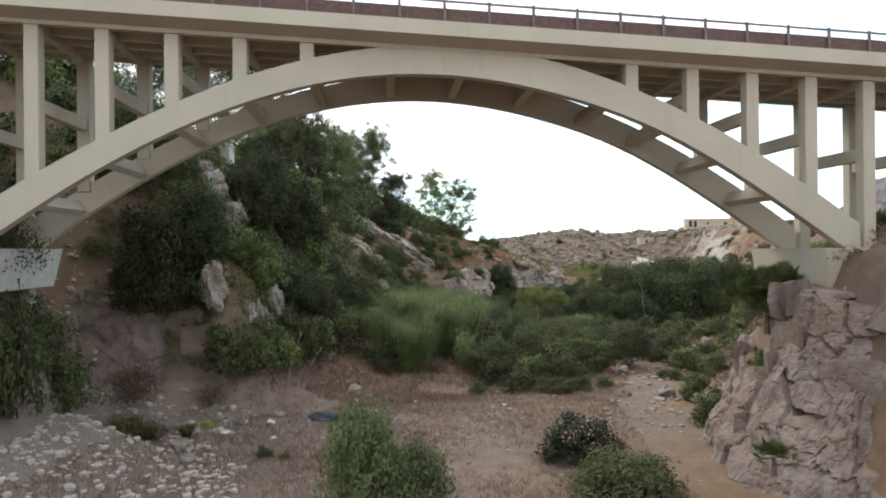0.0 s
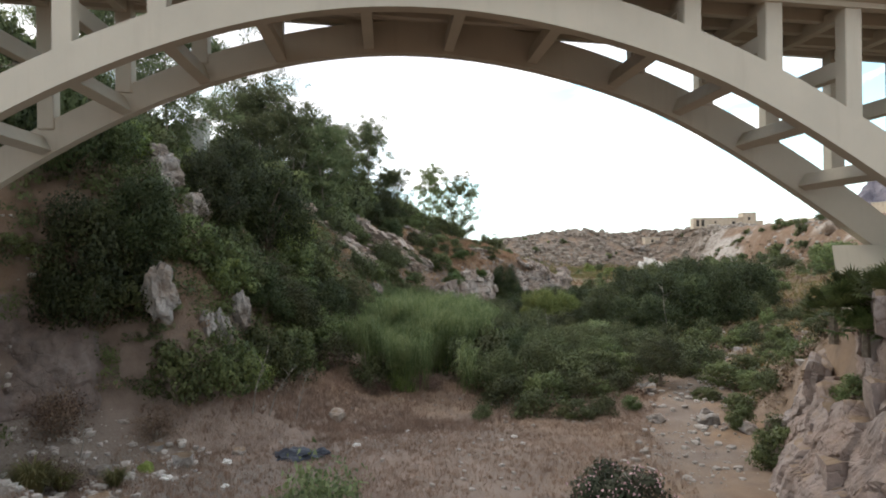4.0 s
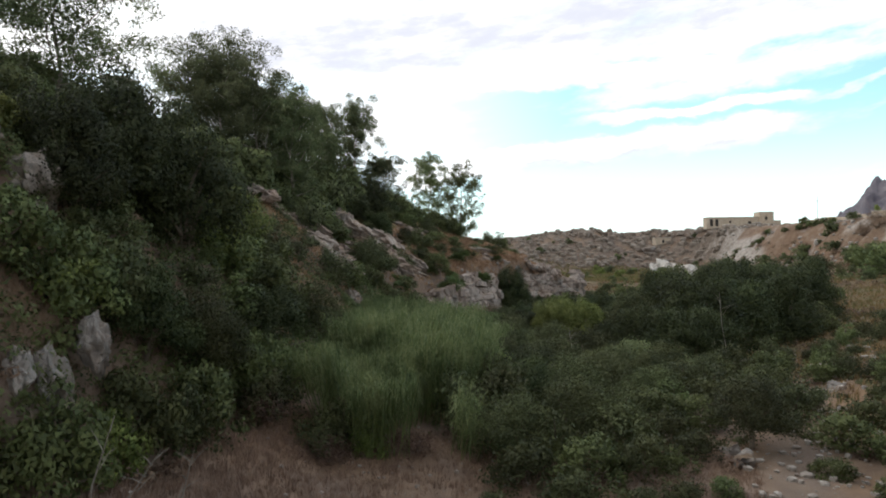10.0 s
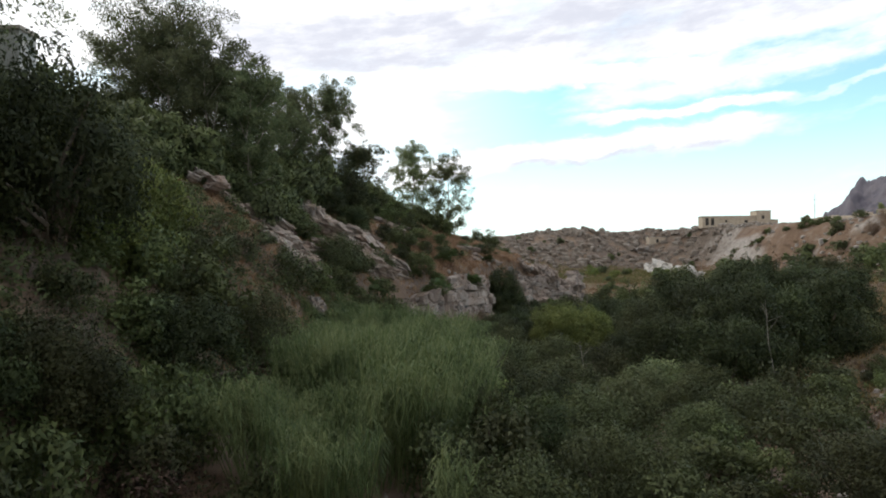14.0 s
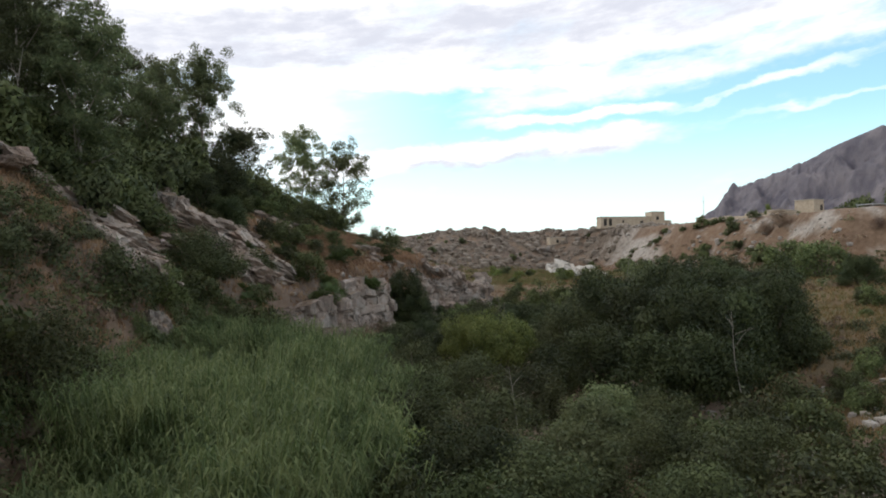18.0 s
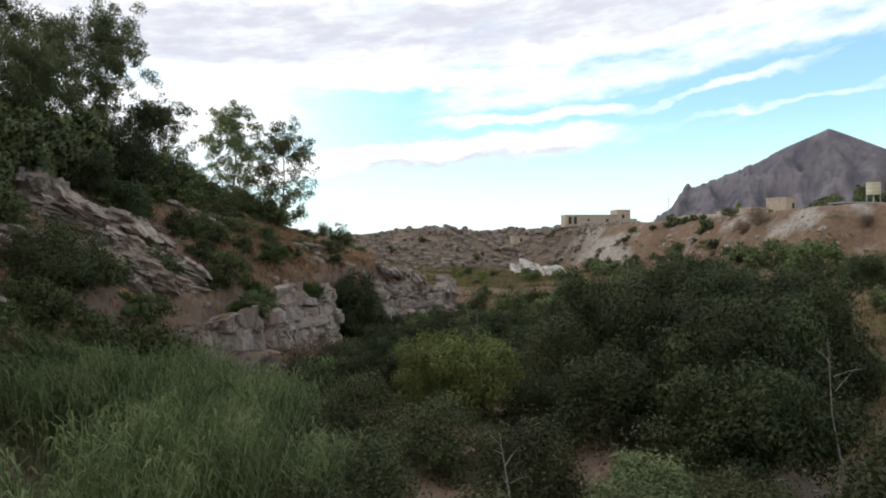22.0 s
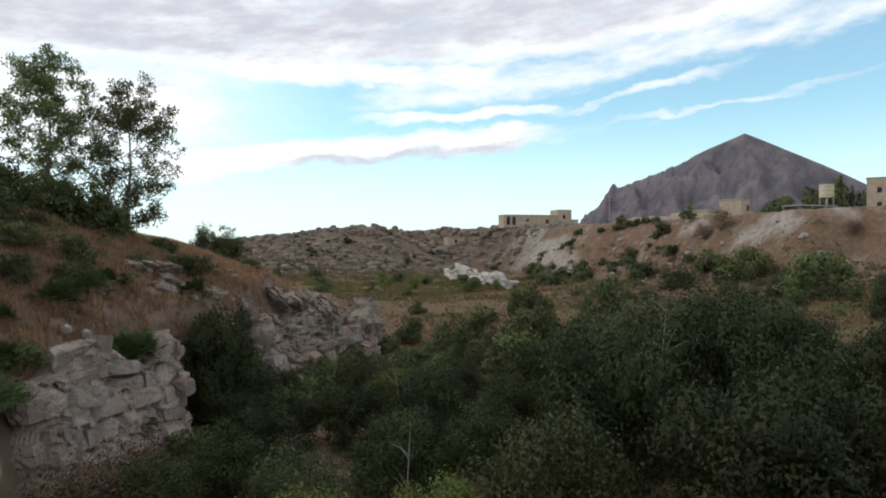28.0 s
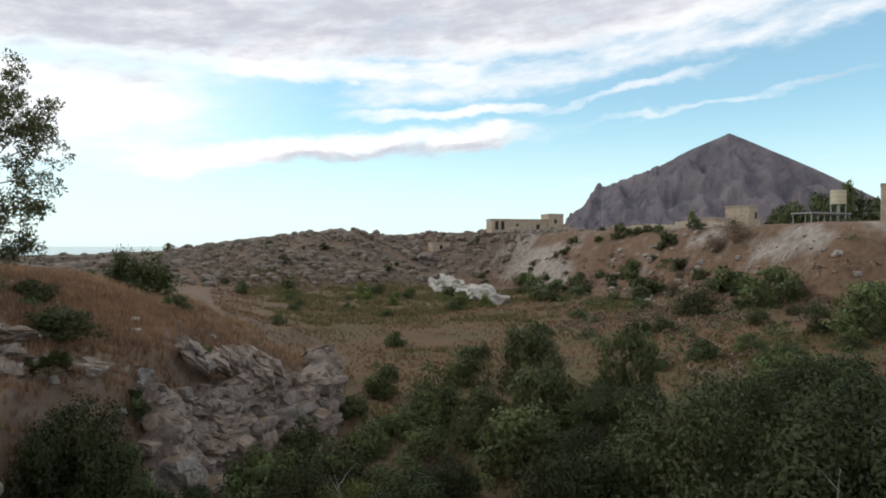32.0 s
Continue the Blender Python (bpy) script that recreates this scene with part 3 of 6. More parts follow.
# ---- the bridge: s runs along it, n across it away from the start, z up ----
BRIDGE = Matrix.Translation((0, 28.97, 0)) @ Matrix.Rotation(math.atan(0.09), 4, "Z") @ Matrix.Translation((1.39, 0, 0))
RISE = -0.05
WIDTH = 5.45


def soffit(d):
    return 18.64 - 0.1026 * d - 0.0228 * d * d + 0.000087 * d ** 3 + 0.000006 * d ** 4 + 0.19 * math.exp(-((d - 9) / 4.5) ** 2)


def extrados(d):
    return 19.99 - 0.0638 * d - 0.02212 * d * d + 0.000006 * d ** 4 - (0.13 * (1 - math.exp(-(d / 5) ** 2)) if d > 0 else 0.0)


def deck_low(d):
    return 19.87 + RISE * d


def build_bridge():
    root = tagged(new("arch_bridge"), "cream painted concrete open-spandrel arch road bridge across the gorge", "bridge")
    root.matrix_world = BRIDGE

    def rib(n0, n1):
        bm = bmesh.new()
        ds = [-21.6 + 0.75 * k for k in range(int(40.2 / 0.75) + 1)]
        ds = [d for d in ds if d <= 18.6]
        prev = None
        for d in ds:
            lo, hi = soffit(d), min(extrados(d), deck_low(d) + 0.05)
            ring = [bm.verts.new((d, n, z)) for n, z in ((n0, lo), (n1, lo), (n1, hi), (n0, hi))]
            if prev:
                for a in range(4):
                    bm.faces.new((prev[a], prev[(a + 1) % 4], ring[(a + 1) % 4], ring[a]))
            else:
                bm.faces.new(ring)
            prev = ring
        bm.faces.new(prev[::-1])
        return part("arch_rib", bm, M_CONC, root)

    rib(0.0, 0.52)
    rib(WIDTH - 0.52, WIDTH)
    # columns with ties between the pairs
    cols = [-7.2 - 2.84 * k for k in range(0, 9)] + [7.3 + 2.85 * k for k in range(0, 9)]
    for d in cols:
        foot = extrados(d) - 0.25 if -20.5 < d < 18.0 else None
        for n0 in (0.06, WIDTH - 0.62):
            if foot is None:
                p = BRIDGE @ Vector((d, n0, 0))
                z0 = min(lz(p.x, p.y), 19) - 0.6
                z0 = max(z0, 9.8) if abs(d) < 20.5 else z0
            else:
                z0 = foot
            if z0 > deck_low(d) - 0.3:
                continue
            bm = bmesh.new()
            box(bm, d - 0.3, d + 0.3, n0, n0 + 0.56, z0, deck_low(d) + 0.05, None, 0.03)
            part("column", bm, M_CONC, root)
        if (foot or 11) < deck_low(d) - 2.6:
            zt = ((foot if foot else 12) + deck_low(d)) / 2 - 0.1
            bm = bmesh.new()
            box(bm, d - 0.2, d + 0.2, 0.6, WIDTH - 0.62, zt - 0.3, zt + 0.3, None, 0.02)
            part("column_tie", bm, M_CONC, root)
        bm = bmesh.new()
        box(bm, d - 0.18, d + 0.18, 0.62, WIDTH - 0.62, deck_low(d) - 0.42, deck_low(d) + 0.02, None, 0.02)
        part("deck_cross_beam", bm, M_CONC, root)
    # struts between the two ribs
    for d in [-7.05 - 2.95 * k for k in range(5)] + [-3.6, -0.4, 3.0] + [6.35 + 2.72 * k for k in range(4)]:
        zm = (soffit(d) + min(extrados(d), deck_low(d))) / 2
        bm = bmesh.new()
        sl = math.atan((soffit(d + 0.2) - soffit(d - 0.2)) / 0.4)
        box(bm, -0.2, 0.2, 0.52, WIDTH - 0.52, -0.42, 0.22, Matrix.Translation((d, 0, zm - 0.05)) @ Matrix.Rotation(-sl, 4, "Y"), 0.02)
        part("rib_strut", bm, M_CONC, root)
    for n0 in (1.35, 2.58, 3.8):
        bm = bmesh.new()
        prism(bm, [(-60.0, n0, deck_low(-60.0) - 0.22), (55.0, n0, deck_low(55.0) - 0.22), (55.0, n0, deck_low(55.0) + 0.216), (-60.0, n0, deck_low(-60.0) + 0.216)], (0, 0, 0), (0, 0.3, 0))
        part("deck_stringer", bm, M_CONC, root)
    # deck with sloping cantilevers, road, kerbs
    d0, d1 = -70.0, 62.0
    seg = [d0 + (d1 - d0) * k / 12 for k in range(13)]
    prof = [(-1.0, 0.20), (0.0, 0.0), (0.55, 0.0), (0.6, 0.22), (WIDTH - 0.6, 0.22), (WIDTH - 0.55, 0.0), (WIDTH, 0.0), (WIDTH + 1.0, 0.20), (WIDTH + 1.0, 0.82), (WIDTH + 0.5, 0.82), (WIDTH + 0.48, 0.66), (-0.48, 0.66), (-0.5, 0.82), (-1.0, 0.82)]
    bm = bmesh.new()
    rings = [[bm.verts.new((d, n, deck_low(d) + z)) for n, z in prof] for d in seg]
    for a, b in zip(rings, rings[1:]):
        for k in range(len(prof)):
            bm.faces.new((a[k], a[(k + 1) % len(prof)], b[(k + 1) % len(prof)], b[k]))
    bm.faces.new(rings[0])
    bm.faces.new(rings[-1][::-1])
    part("deck", bm, M_CONC, root)
    for n0 in (-0.03, WIDTH - 0.29):
        bm = bmesh.new()
        prism(bm, [(d0 + 0.02, n0, deck_low(d0) - 0.18), (d1, n0, deck_low(d1) - 0.18), (d1, n0, deck_low(d1) + 0.01), (d0 + 0.02, n0, deck_low(d0) + 0.01)], (0, 0, 0), (0, 0.32, 0))
        part("edge_beam", bm, M_CONC, root)
    bm = bmesh.new()
    prism(bm, [(d0, -0.46, deck_low(d0) + 0.664), (d1, -0.46, deck_low(d1) + 0.664), (d1, -0.46, deck_low(d1) + 0.72), (d0, -0.46, deck_low(d0) + 0.72)], (0, 0, 0), (0, WIDTH + 0.92, 0))
    part("road_surface", bm, M_ASPHALT, root, "grey asphalt road surface")
    # parapet: posts, guard beam, hand rail
    for n0, sgn in ((-0.82, 1), (WIDTH + 0.82, -1)):
        rail = new("safety_barrier")
        rail.parent = root
        rail["label"] = "brown weathered steel guard rail with posts"
        top = 0.82
        pm = None
        for k in range(-25, 28):
            d = 0.66 + 1.93 * k
            if pm is None:
                bm = bmesh.new()
                box(bm, -0.06, 0.06, -0.05, 0.05, -0.02, 1.0, None, 0.012)
                box(bm, -0.13, 0.13, -0.11, 0.11, 0.0, 0.03)
                pm = bpy.data.meshes.new("post")
                bm.to_mesh(pm)
                bm.free()
                pm.materials.append(M_GREYPOST)
            o = hang("post", pm, rail)
            o.location = (d, n0, deck_low(d) + top)
        for z0, z1, wdt, nm, mt in ((0.03, 0.62, 0.10, "guard_beam", M_RUST), (0.90, 0.98, 0.08, "hand_rail", M_GREYPOST)):
            bm = bmesh.new()
            a0, a1 = -48.0, 52.0
            n1 = n0 + sgn * 0.055
            if nm == "hand_rail":
                out = [(z0, 0), (z0, wdt), (z1, wdt), (z1, 0)]
            else:
                out = [(z0, 0), (z0, 0.05), (z0 + 0.14, wdt), (z0 + 0.25, 0.05), (z0 + 0.36, 0.05), (z0 + 0.48, wdt), (z1, 0.05), (z1, 0)]
            prism(bm, [(a0, n1 + sgn * w, deck_low(a0) + top + z) for z, w in out], (0, 0, 0), (a1 - a0, 0, RISE * (a1 - a0)))
            part(nm, bm, mt, rail)
    # springing blocks and wall piers
    for a, b, z1, z0 in ((16.2, 22.5, 10.95, 8.0), (-26.5, -20.0, 11.25, 9.4)):
        bm = bmesh.new()
        t = 0.45
        prism(bm, [(a, 0, z1), (b, 0, z1), (b - t, 0, z0), (a + t, 0, z0)], (0, -0.35, 0), (0, WIDTH + 0.35, 0))
        part("springing_block", bm, M_CONC if a > 0 else M_PEDESTAL, root, "weathered tan concrete springing block" if a > 0 else "bare grey concrete springing block")
    for d0_, d1_ in ((-71, -34), (34, 63)):
        bm = bmesh.new()
        box(bm, d0_, d1_, 0.2, WIDTH - 0.2, 6, deck_low((d0_ + d1_) / 2) - 0.6)
        part("abutment_wall", bm, M_PEDESTAL, root)
    return root


build_bridge()


# ---- plants ----
rng = np.random.default_rng(5)


def leaf_quads(centres, size, droop=0.0, aspect=1.6, gen=None, out=None, flat=True):
    """Small pointed leaves at the given places, spread round the outward way of their clump."""
    gen = gen or rng
    n = len(centres)
    d = gen.normal(size=(n, 3))
    d[:, 2] -= droop
    side = gen.normal(size=(n, 3))
    if out is not None and flat:
        nrm = out + gen.normal(size=(n, 3)) * 0.42
        nrm /= np.linalg.norm(nrm, axis=1)[:, None] + 1e-9
        d -= nrm * np.sum(d * nrm, axis=1)[:, None] * 0.9
        side = nrm
    d /= np.linalg.norm(d, axis=1)[:, None] + 1e-9
    o = np.cross(d, side)
    o /= np.linalg.norm(o, axis=1)[:, None] + 1e-9
    s = size * gen.uniform(0.55, 1.4, (n, 1))
    a, b = centres - d * s * aspect * 0.5, centres + d * s * aspect * 0.5
    l, r = a + o * s * 0.5, a - o * s * 0.5
    if out is not None:
        back = np.sum(np.cross(b - l, r - l) * out, axis=1) < 0
        l[back], r[back] = r[back], l[back].copy()
    verts = np.stack([l, b, r], 1).reshape(-1, 3)
    i = np.arange(n) * 3
    return verts, np.stack([i, i + 1, i + 2], 1)


def soft_normals(p, out, centre, gen, lobe=0.75, whole=0.55, loose=0.28):
    """Each leaf is shaded by the lobe and the crown that it belongs to."""
    d = p - np.asarray(centre)
    d /= np.linalg.norm(d, axis=1)[:, None] + 1e-9
    q = out * lobe + d * whole + gen.normal(size=p.shape) * loose
    q /= np.linalg.norm(q, axis=1)[:, None] + 1e-9
    return np.repeat(q, 3, axis=0)


def clump_points(centres, radii, per, gen, flat=0.8, shell=0.35):
    pts, outs = [], []
    for c, r in zip(centres, radii):
        k = max(4, int(per * r * r))
        p = gen.normal(size=(k, 3))
        p[:, 2] += 0.25
        p /= np.linalg.norm(p, axis=1)[:, None]
        outs.append(p.copy())
        bump = 1 + 0.22 * np.sin(p[:, :1] * 5 + c[0] * 9) * np.sin(p[:, 1:2] * 5 + c[1] * 7)
        rad = gen.uniform(shell, 1.0, (k, 1)) ** 0.4 * bump
        p = p * rad * r
        p[:, 2] *= flat
        pts.append(p + c)
    return np.concatenate(pts), np.concatenate(outs)


def shrub_mesh(seed, leaves, leaf, clumps=26, hollow=0.55, spiky=0.12):
    """A crown one unit in half-width and about 1.4 high, made of uneven clumps with gaps between."""
    g = np.random.default_rng(seed)
    ang = g.uniform(0, 2 * math.pi, clumps)
    zz = g.uniform(0.0, 1.0, clumps) ** 0.85
    lop = 1 + 0.20 * np.sin(ang * 2 + g.uniform(0, 6)) + 0.15 * np.sin(ang * 3 + g.uniform(0, 6))
    rr = np.sqrt(np.clip(1 - (zz * 0.96) ** 2.0, 0, 1)) * g.uniform(hollow, 0.9, clumps)
    c = np.stack([np.cos(ang) * rr * lop, np.sin(ang) * rr * lop, 0.10 + zz * 1.08 * g.uniform(0.72, 1.12, clumps)], 1)
    rad = g.uniform(0.15, 0.36, clumps) * (26 / clumps) ** 0.22
    inner = g.normal(size=(5, 3)) * 0.22 + np.array([0, 0, 0.45])
    c, rad = np.concatenate([c, inner]), np.concatenate([rad, g.uniform(0.3, 0.42, 5)])
    p, out = clump_points(c, rad, leaves / np.sum(rad ** 2), g)
    p = p + g.normal(size=p.shape) * spiky * 0.3
    ok = p[:, 2] > 0.02
    v, f = leaf_quads(p[ok], leaf, 0.0, 1.7, g, out[ok])
    return (v, f, soft_normals(p[ok], out[ok], (0, 0, 0.25), g)), c, rad


def stems_mesh(name, centres, material, seed, thick=0.035, count=7):
    g = random.Random(seed)
    bm = bmesh.new()
    for c in list(centres)[:count]:
        e = Vector(c)
        mid = Vector((e.x * 0.4 + g.uniform(-0.08, 0.08), e.y * 0.4 + g.uniform(-0.08, 0.08), e.z * 0.55))
        tube(bm, [(e.x * 0.06, e.y * 0.06, -0.12), mid, e], [thick, thick * 0.7, thick * 0.25], 5)
    me = bpy.data.meshes.new(name)
    bm.to_mesh(me)
    bm.free()
    me.materials.append(material)
    return me


SHRUBS = {}


def shrub_kind(key, seed, leaves, leaf, material, bark=M_BARK, **kw):
    (v, f, q), c, rad = shrub_mesh(seed, leaves, leaf, **kw)
    SHRUBS.setdefault(key, []).append((mesh_from("crown", v, f, material, True, q), stems_mesh("stem", c, bark, seed)))


for s in range(3):
    shrub_kind("dark_big", 110 + s, 22000, 0.0255, L_CAROB, clumps=64)
    shrub_kind("dark", 100 + s, 2900, 0.062, L_DARK, clumps=34)
    shrub_kind("olive", 200 + s, 2900, 0.060, L_OLIVE, clumps=28, spiky=0.35)
    shrub_kind("dark_far", 120 + s, 800, 0.13, L_DARK, clumps=18)
    shrub_kind("dark_mid_far", 130 + s, 2300, 0.074, L_DARK, clumps=26)
    shrub_kind("olive_mid_far", 230 + s, 2300, 0.070, L_OLIVE, clumps=24, spiky=0.3)
    shrub_kind("olive_far", 220 + s, 800, 0.125, L_OLIVE, clumps=16, spiky=0.3)
for s in range(2):
    shrub_kind("green_big", 310 + s, 18000, 0.027, L_GREEN, clumps=46)
    shrub_kind("olive_big", 210 + s, 17000, 0.027, L_OLIVE, clumps=44, spiky=0.3)
    shrub_kind("green", 300 + s, 4400, 0.056, L_GREEN, clumps=28)
    shrub_kind("dry", 500 + s, 2600, 0.045, L_DRY, clumps=20, spiky=0.7)
shrub_kind("pink", 400, 8000, 0.050, L_PINK, clumps=34)
for s in range(2):
    shrub_kind("wisp", 600 + s, 11000, 0.040, L_WISP, clumps=52, spiky=0.32)

SHRUB_WORDS = {
    "dark": ("shrub", "dense dark green evergreen shrub on the gorge slope"),
    "olive": ("shrub", "grey-green wild shrub with fine foliage"),
    "green": ("shrub", "fresh yellow-green leafy shrub"),
    "pink": ("shrub", "dark oleander shrub dotted with faded pink flowers"),
    "wisp": ("shrub", "airy pale green shrub with fine upright foliage"),
    "dry": ("shrub", "dry leafless brown thorn shrub"),
}
KINDNAME = {"dark": "evergreen_shrub", "olive": "wild_shrub", "green": "leafy_shrub", "pink": "oleander_shrub", "dry": "thorn_shrub", "wisp": "wispy_shrub"}
shrub_rng = random.Random(9)


FAR_SCRUB = {}


def shrub(key, x, y, r, h, sink=0.1, z=None, group=""):
    """A shrub of half-width r and height h standing on the land."""
    size = key
    if key in ("dark", "olive", "green"):
        if r > 2.2 and y < 130 and (x > -12 or y < 72) and key + "_big" in SHRUBS:
            size = key + "_big"
        elif (y > 172 or x > 96 or x < -23 or (y > 84 and x < -12)) and key + "_far" in SHRUBS:
            size = key + ("_mid_far" if 84 < y < 142 and -26 < x < 0 else "_far")
    crown, stems = shrub_rng.choice(SHRUBS[size])
    if size.endswith("_far"):
        FAR_SCRUB.setdefault(key, []).append((crown, x, y, (lz(x, y) if z is None else z) - sink, r, h / 1.4, shrub_rng.uniform(0, 6.28)))
        return None
    root = new(KINDNAME[key])
    z = lz(x, y) if z is None else z
    root.matrix_world = Matrix.Translation((x, y, z - sink)) @ Matrix.Rotation(shrub_rng.uniform(0, 6.28), 4, "Z") @ Matrix.Diagonal((r, r, h / 1.4, 1))
    hang("crown", crown, root)
    hang("stem", stems, root)
    if key == "pink":
        gf = np.random.default_rng(8)
        co = np.array([q.co for q in crown.vertices])
        far = co[np.linalg.norm(co - np.array([0, 0, 0.45]), axis=1) > 0.72]
        fv, ff = leaf_quads(far[gf.integers(0, len(far), 650)] * 1.03, 0.045, 0.0, 1.2, gf)
        hang("flowers", mesh_from("flowers", fv, ff, L_FLOWER), root, "faded pink flowers")
    tagged(root, SHRUB_WORDS[key][1], SHRUB_WORDS[key][0], group or (KINDNAME[key] + "s of the gorge"))
    return root


def join_far_scrub():
    """Bushes too far off to pick apart, joined by kind."""
    for key, rows in FAR_SCRUB.items():
        V, F, Q, n = [], [], [], 0
        cache = {}
        for crown, x, y, z, r, hz, a in rows:
            if crown.name not in cache:
                co = np.empty(len(crown.vertices) * 3)
                crown.vertices.foreach_get("co", co)
                cache[crown.name] = co.reshape(-1, 3)
            p = cache[crown.name]
            c, s = math.cos(a), math.sin(a)
            V.append(np.stack([(p[:, 0] * c - p[:, 1] * s) * r + x, (p[:, 0] * s + p[:, 1] * c) * r + y, p[:, 2] * hz + z], 1))
            F.append(np.arange(n, n + len(p)).reshape(-1, 3))
            q = p - np.array([0, 0, 0.25])
            q = np.stack([q[:, 0] * c - q[:, 1] * s, q[:, 0] * s + q[:, 1] * c, q[:, 2]], 1)
            Q.append(q / (np.linalg.norm(q, axis=1)[:, None] + 1e-9))
            n += len(p)
        me = mesh_from("hillside_scrub", np.concatenate(V), np.concatenate(F), rows[0][0].materials[0], True, np.concatenate(Q))
        tagged(hang("hillside_scrub", me), "scattered " + ("dark green" if key == "dark" else "grey-green") + " scrub on the far slopes", "scrub", kind="stuff")


def eucalyptus(seed, height, spread, leaves=9000, lean=(0, 0), leaf=0.2, low=0.22, tuft=1.0, leafy=L_EUC):
    """Trunk and limbs of pale bark, an open crown in separate tufts."""
    g = np.random.default_rng(seed)
    root = new("eucalyptus_tree")
    bm = bmesh.new()
    top = Vector((lean[0], lean[1], height * 0.86))
    trunk = [Vector((0, 0, -0.5)), top * 0.25 + Vector((g.normal() * 0.2, g.normal() * 0.2, 0)), top * 0.55 + Vector((g.normal() * 0.3, g.normal() * 0.3, 0)), top]
    r0 = height * 0.0125
    tube(bm, trunk, [r0, r0 * 0.8, r0 * 0.5, r0 * 0.15], 8)
    part("trunk", bm, M_PALEBARK, root)
    centres, radii = [], []
    nl = 18
    for k in range(nl):
        t = low + (0.94 - low) * (k + g.uniform(0, 0.8)) / nl
        base = top * t
        a = k * 2.4 + g.uniform(-0.5, 0.5)
        out = spread * (0.45 + 0.6 * math.sin(math.pi * min(1, (t - low + 0.1) / (1.07 - low)))) * g.uniform(0.6, 1.05)
        end = base + Vector((math.cos(a) * out, math.sin(a) * out, out * g.uniform(0.35, 0.9)))
        end.z = min(end.z, height * 0.97)
        mid = base.lerp(end, 0.5) + Vector((0, 0, -0.06 * out))
        bm = bmesh.new()
        tube(bm, [base, mid, end], [r0 * 0.42 * (1.15 - t), r0 * 0.28 * (1.1 - t) + 0.012, 0.012], 5)
        part("limb", bm, M_PALEBARK, root)
        for j in range(11):
            q = base.lerp(end, 0.35 + 0.075 * j) + Vector(g.normal(size=3)) * spread * 0.17
            centres.append(np.array(q))
            radii.append(spread * g.uniform(0.06, 0.15) * tuft)
    for j in range(16):
        centres.append(np.array(top + Vector(g.normal(size=3)) * spread * 0.2))
        radii.append(spread * g.uniform(0.07, 0.14) * tuft)
    radii = np.array(radii)
    p, out = clump_points(centres, radii, leaves / np.sum(radii ** 2), g, 0.85, 0.02)
    v, f = leaf_quads(p, leaf, 0.7, 2.2, g, out, False)
    q = soft_normals(p, out, (lean[0] * 0.5, lean[1] * 0.5, height * 0.5), g, 0.8, 0.5, 0.3)
    hang("crown", mesh_from("crown", v, f, leafy, True, q), root)
    return tagged(root, "tall eucalyptus tree with pale trunk and open grey-green crown", "tree", "eucalyptus trees")


def g_lean(k, axis):
    return 1.1 * math.sin(k * 2.3 + axis * 1.9)


def set_tree(root, x, y, turn=0.0, scale=1.0):
    root.matrix_world = Matrix.Translation((x, y, lz(x, y) - 0.1)) @ Matrix.Rotation(turn, 4, "Z") @ Matrix.Scale(scale, 4)
    return root

# two trees that stand alone on the nose of the slope, and a sapling
for sd, x, y, top, sp in ((11, -2.2, 140.0, 28.6, 3.4), (12, 3.5, 142.0, 26.8, 3.7), (13, -7.5, 139.0, 21.0, 1.7)):
    h = top - lz(x, y)
    set_tree(eucalyptus(sd, h, sp, 17000 if sp > 2 else 3800, (0, 0), 0.115, 0.10, 1.6), x, y)
# the grove on the crest: each row gives the place, the tip, the half-width of the crown and where its foliage begins
GROVE = (
    (-27.0, 105.0, 37.2, 6.6, 0.30), (-31.5, 107.0, 33.5, 5.2, 0.25), (-20.5, 100.0, 32.5, 5.0, 0.22), (-16.8, 98.0, 29.6, 4.0, 0.15),
    (-14.2, 134.0, 37.4, 4.6, 0.12), (-19.0, 137.0, 37.0, 5.0, 0.12), (-10.2, 135.5, 27.4, 3.6, 0.05), (-24.5, 133.0, 37.6, 5.4, 0.15), (-17.0, 121.0, 30.0, 4.2, 0.10),
    (-25.6, 68.0, 33.5, 6.0, 0.15), (-31.0, 66.0, 35.0, 6.4, 0.15), (-30.0, 122.0, 36.0, 6.0, 0.2),
)
for k, (x, y, tip, sp, low) in enumerate(GROVE):
    h = tip - lz(x, y)
    set_tree(eucalyptus(21 + k, h, sp, int(1000 * sp * h ** 0.65), (g_lean(k, 0), g_lean(k, 1)), 0.112, low, 1.5, L_GROVE), x, y)

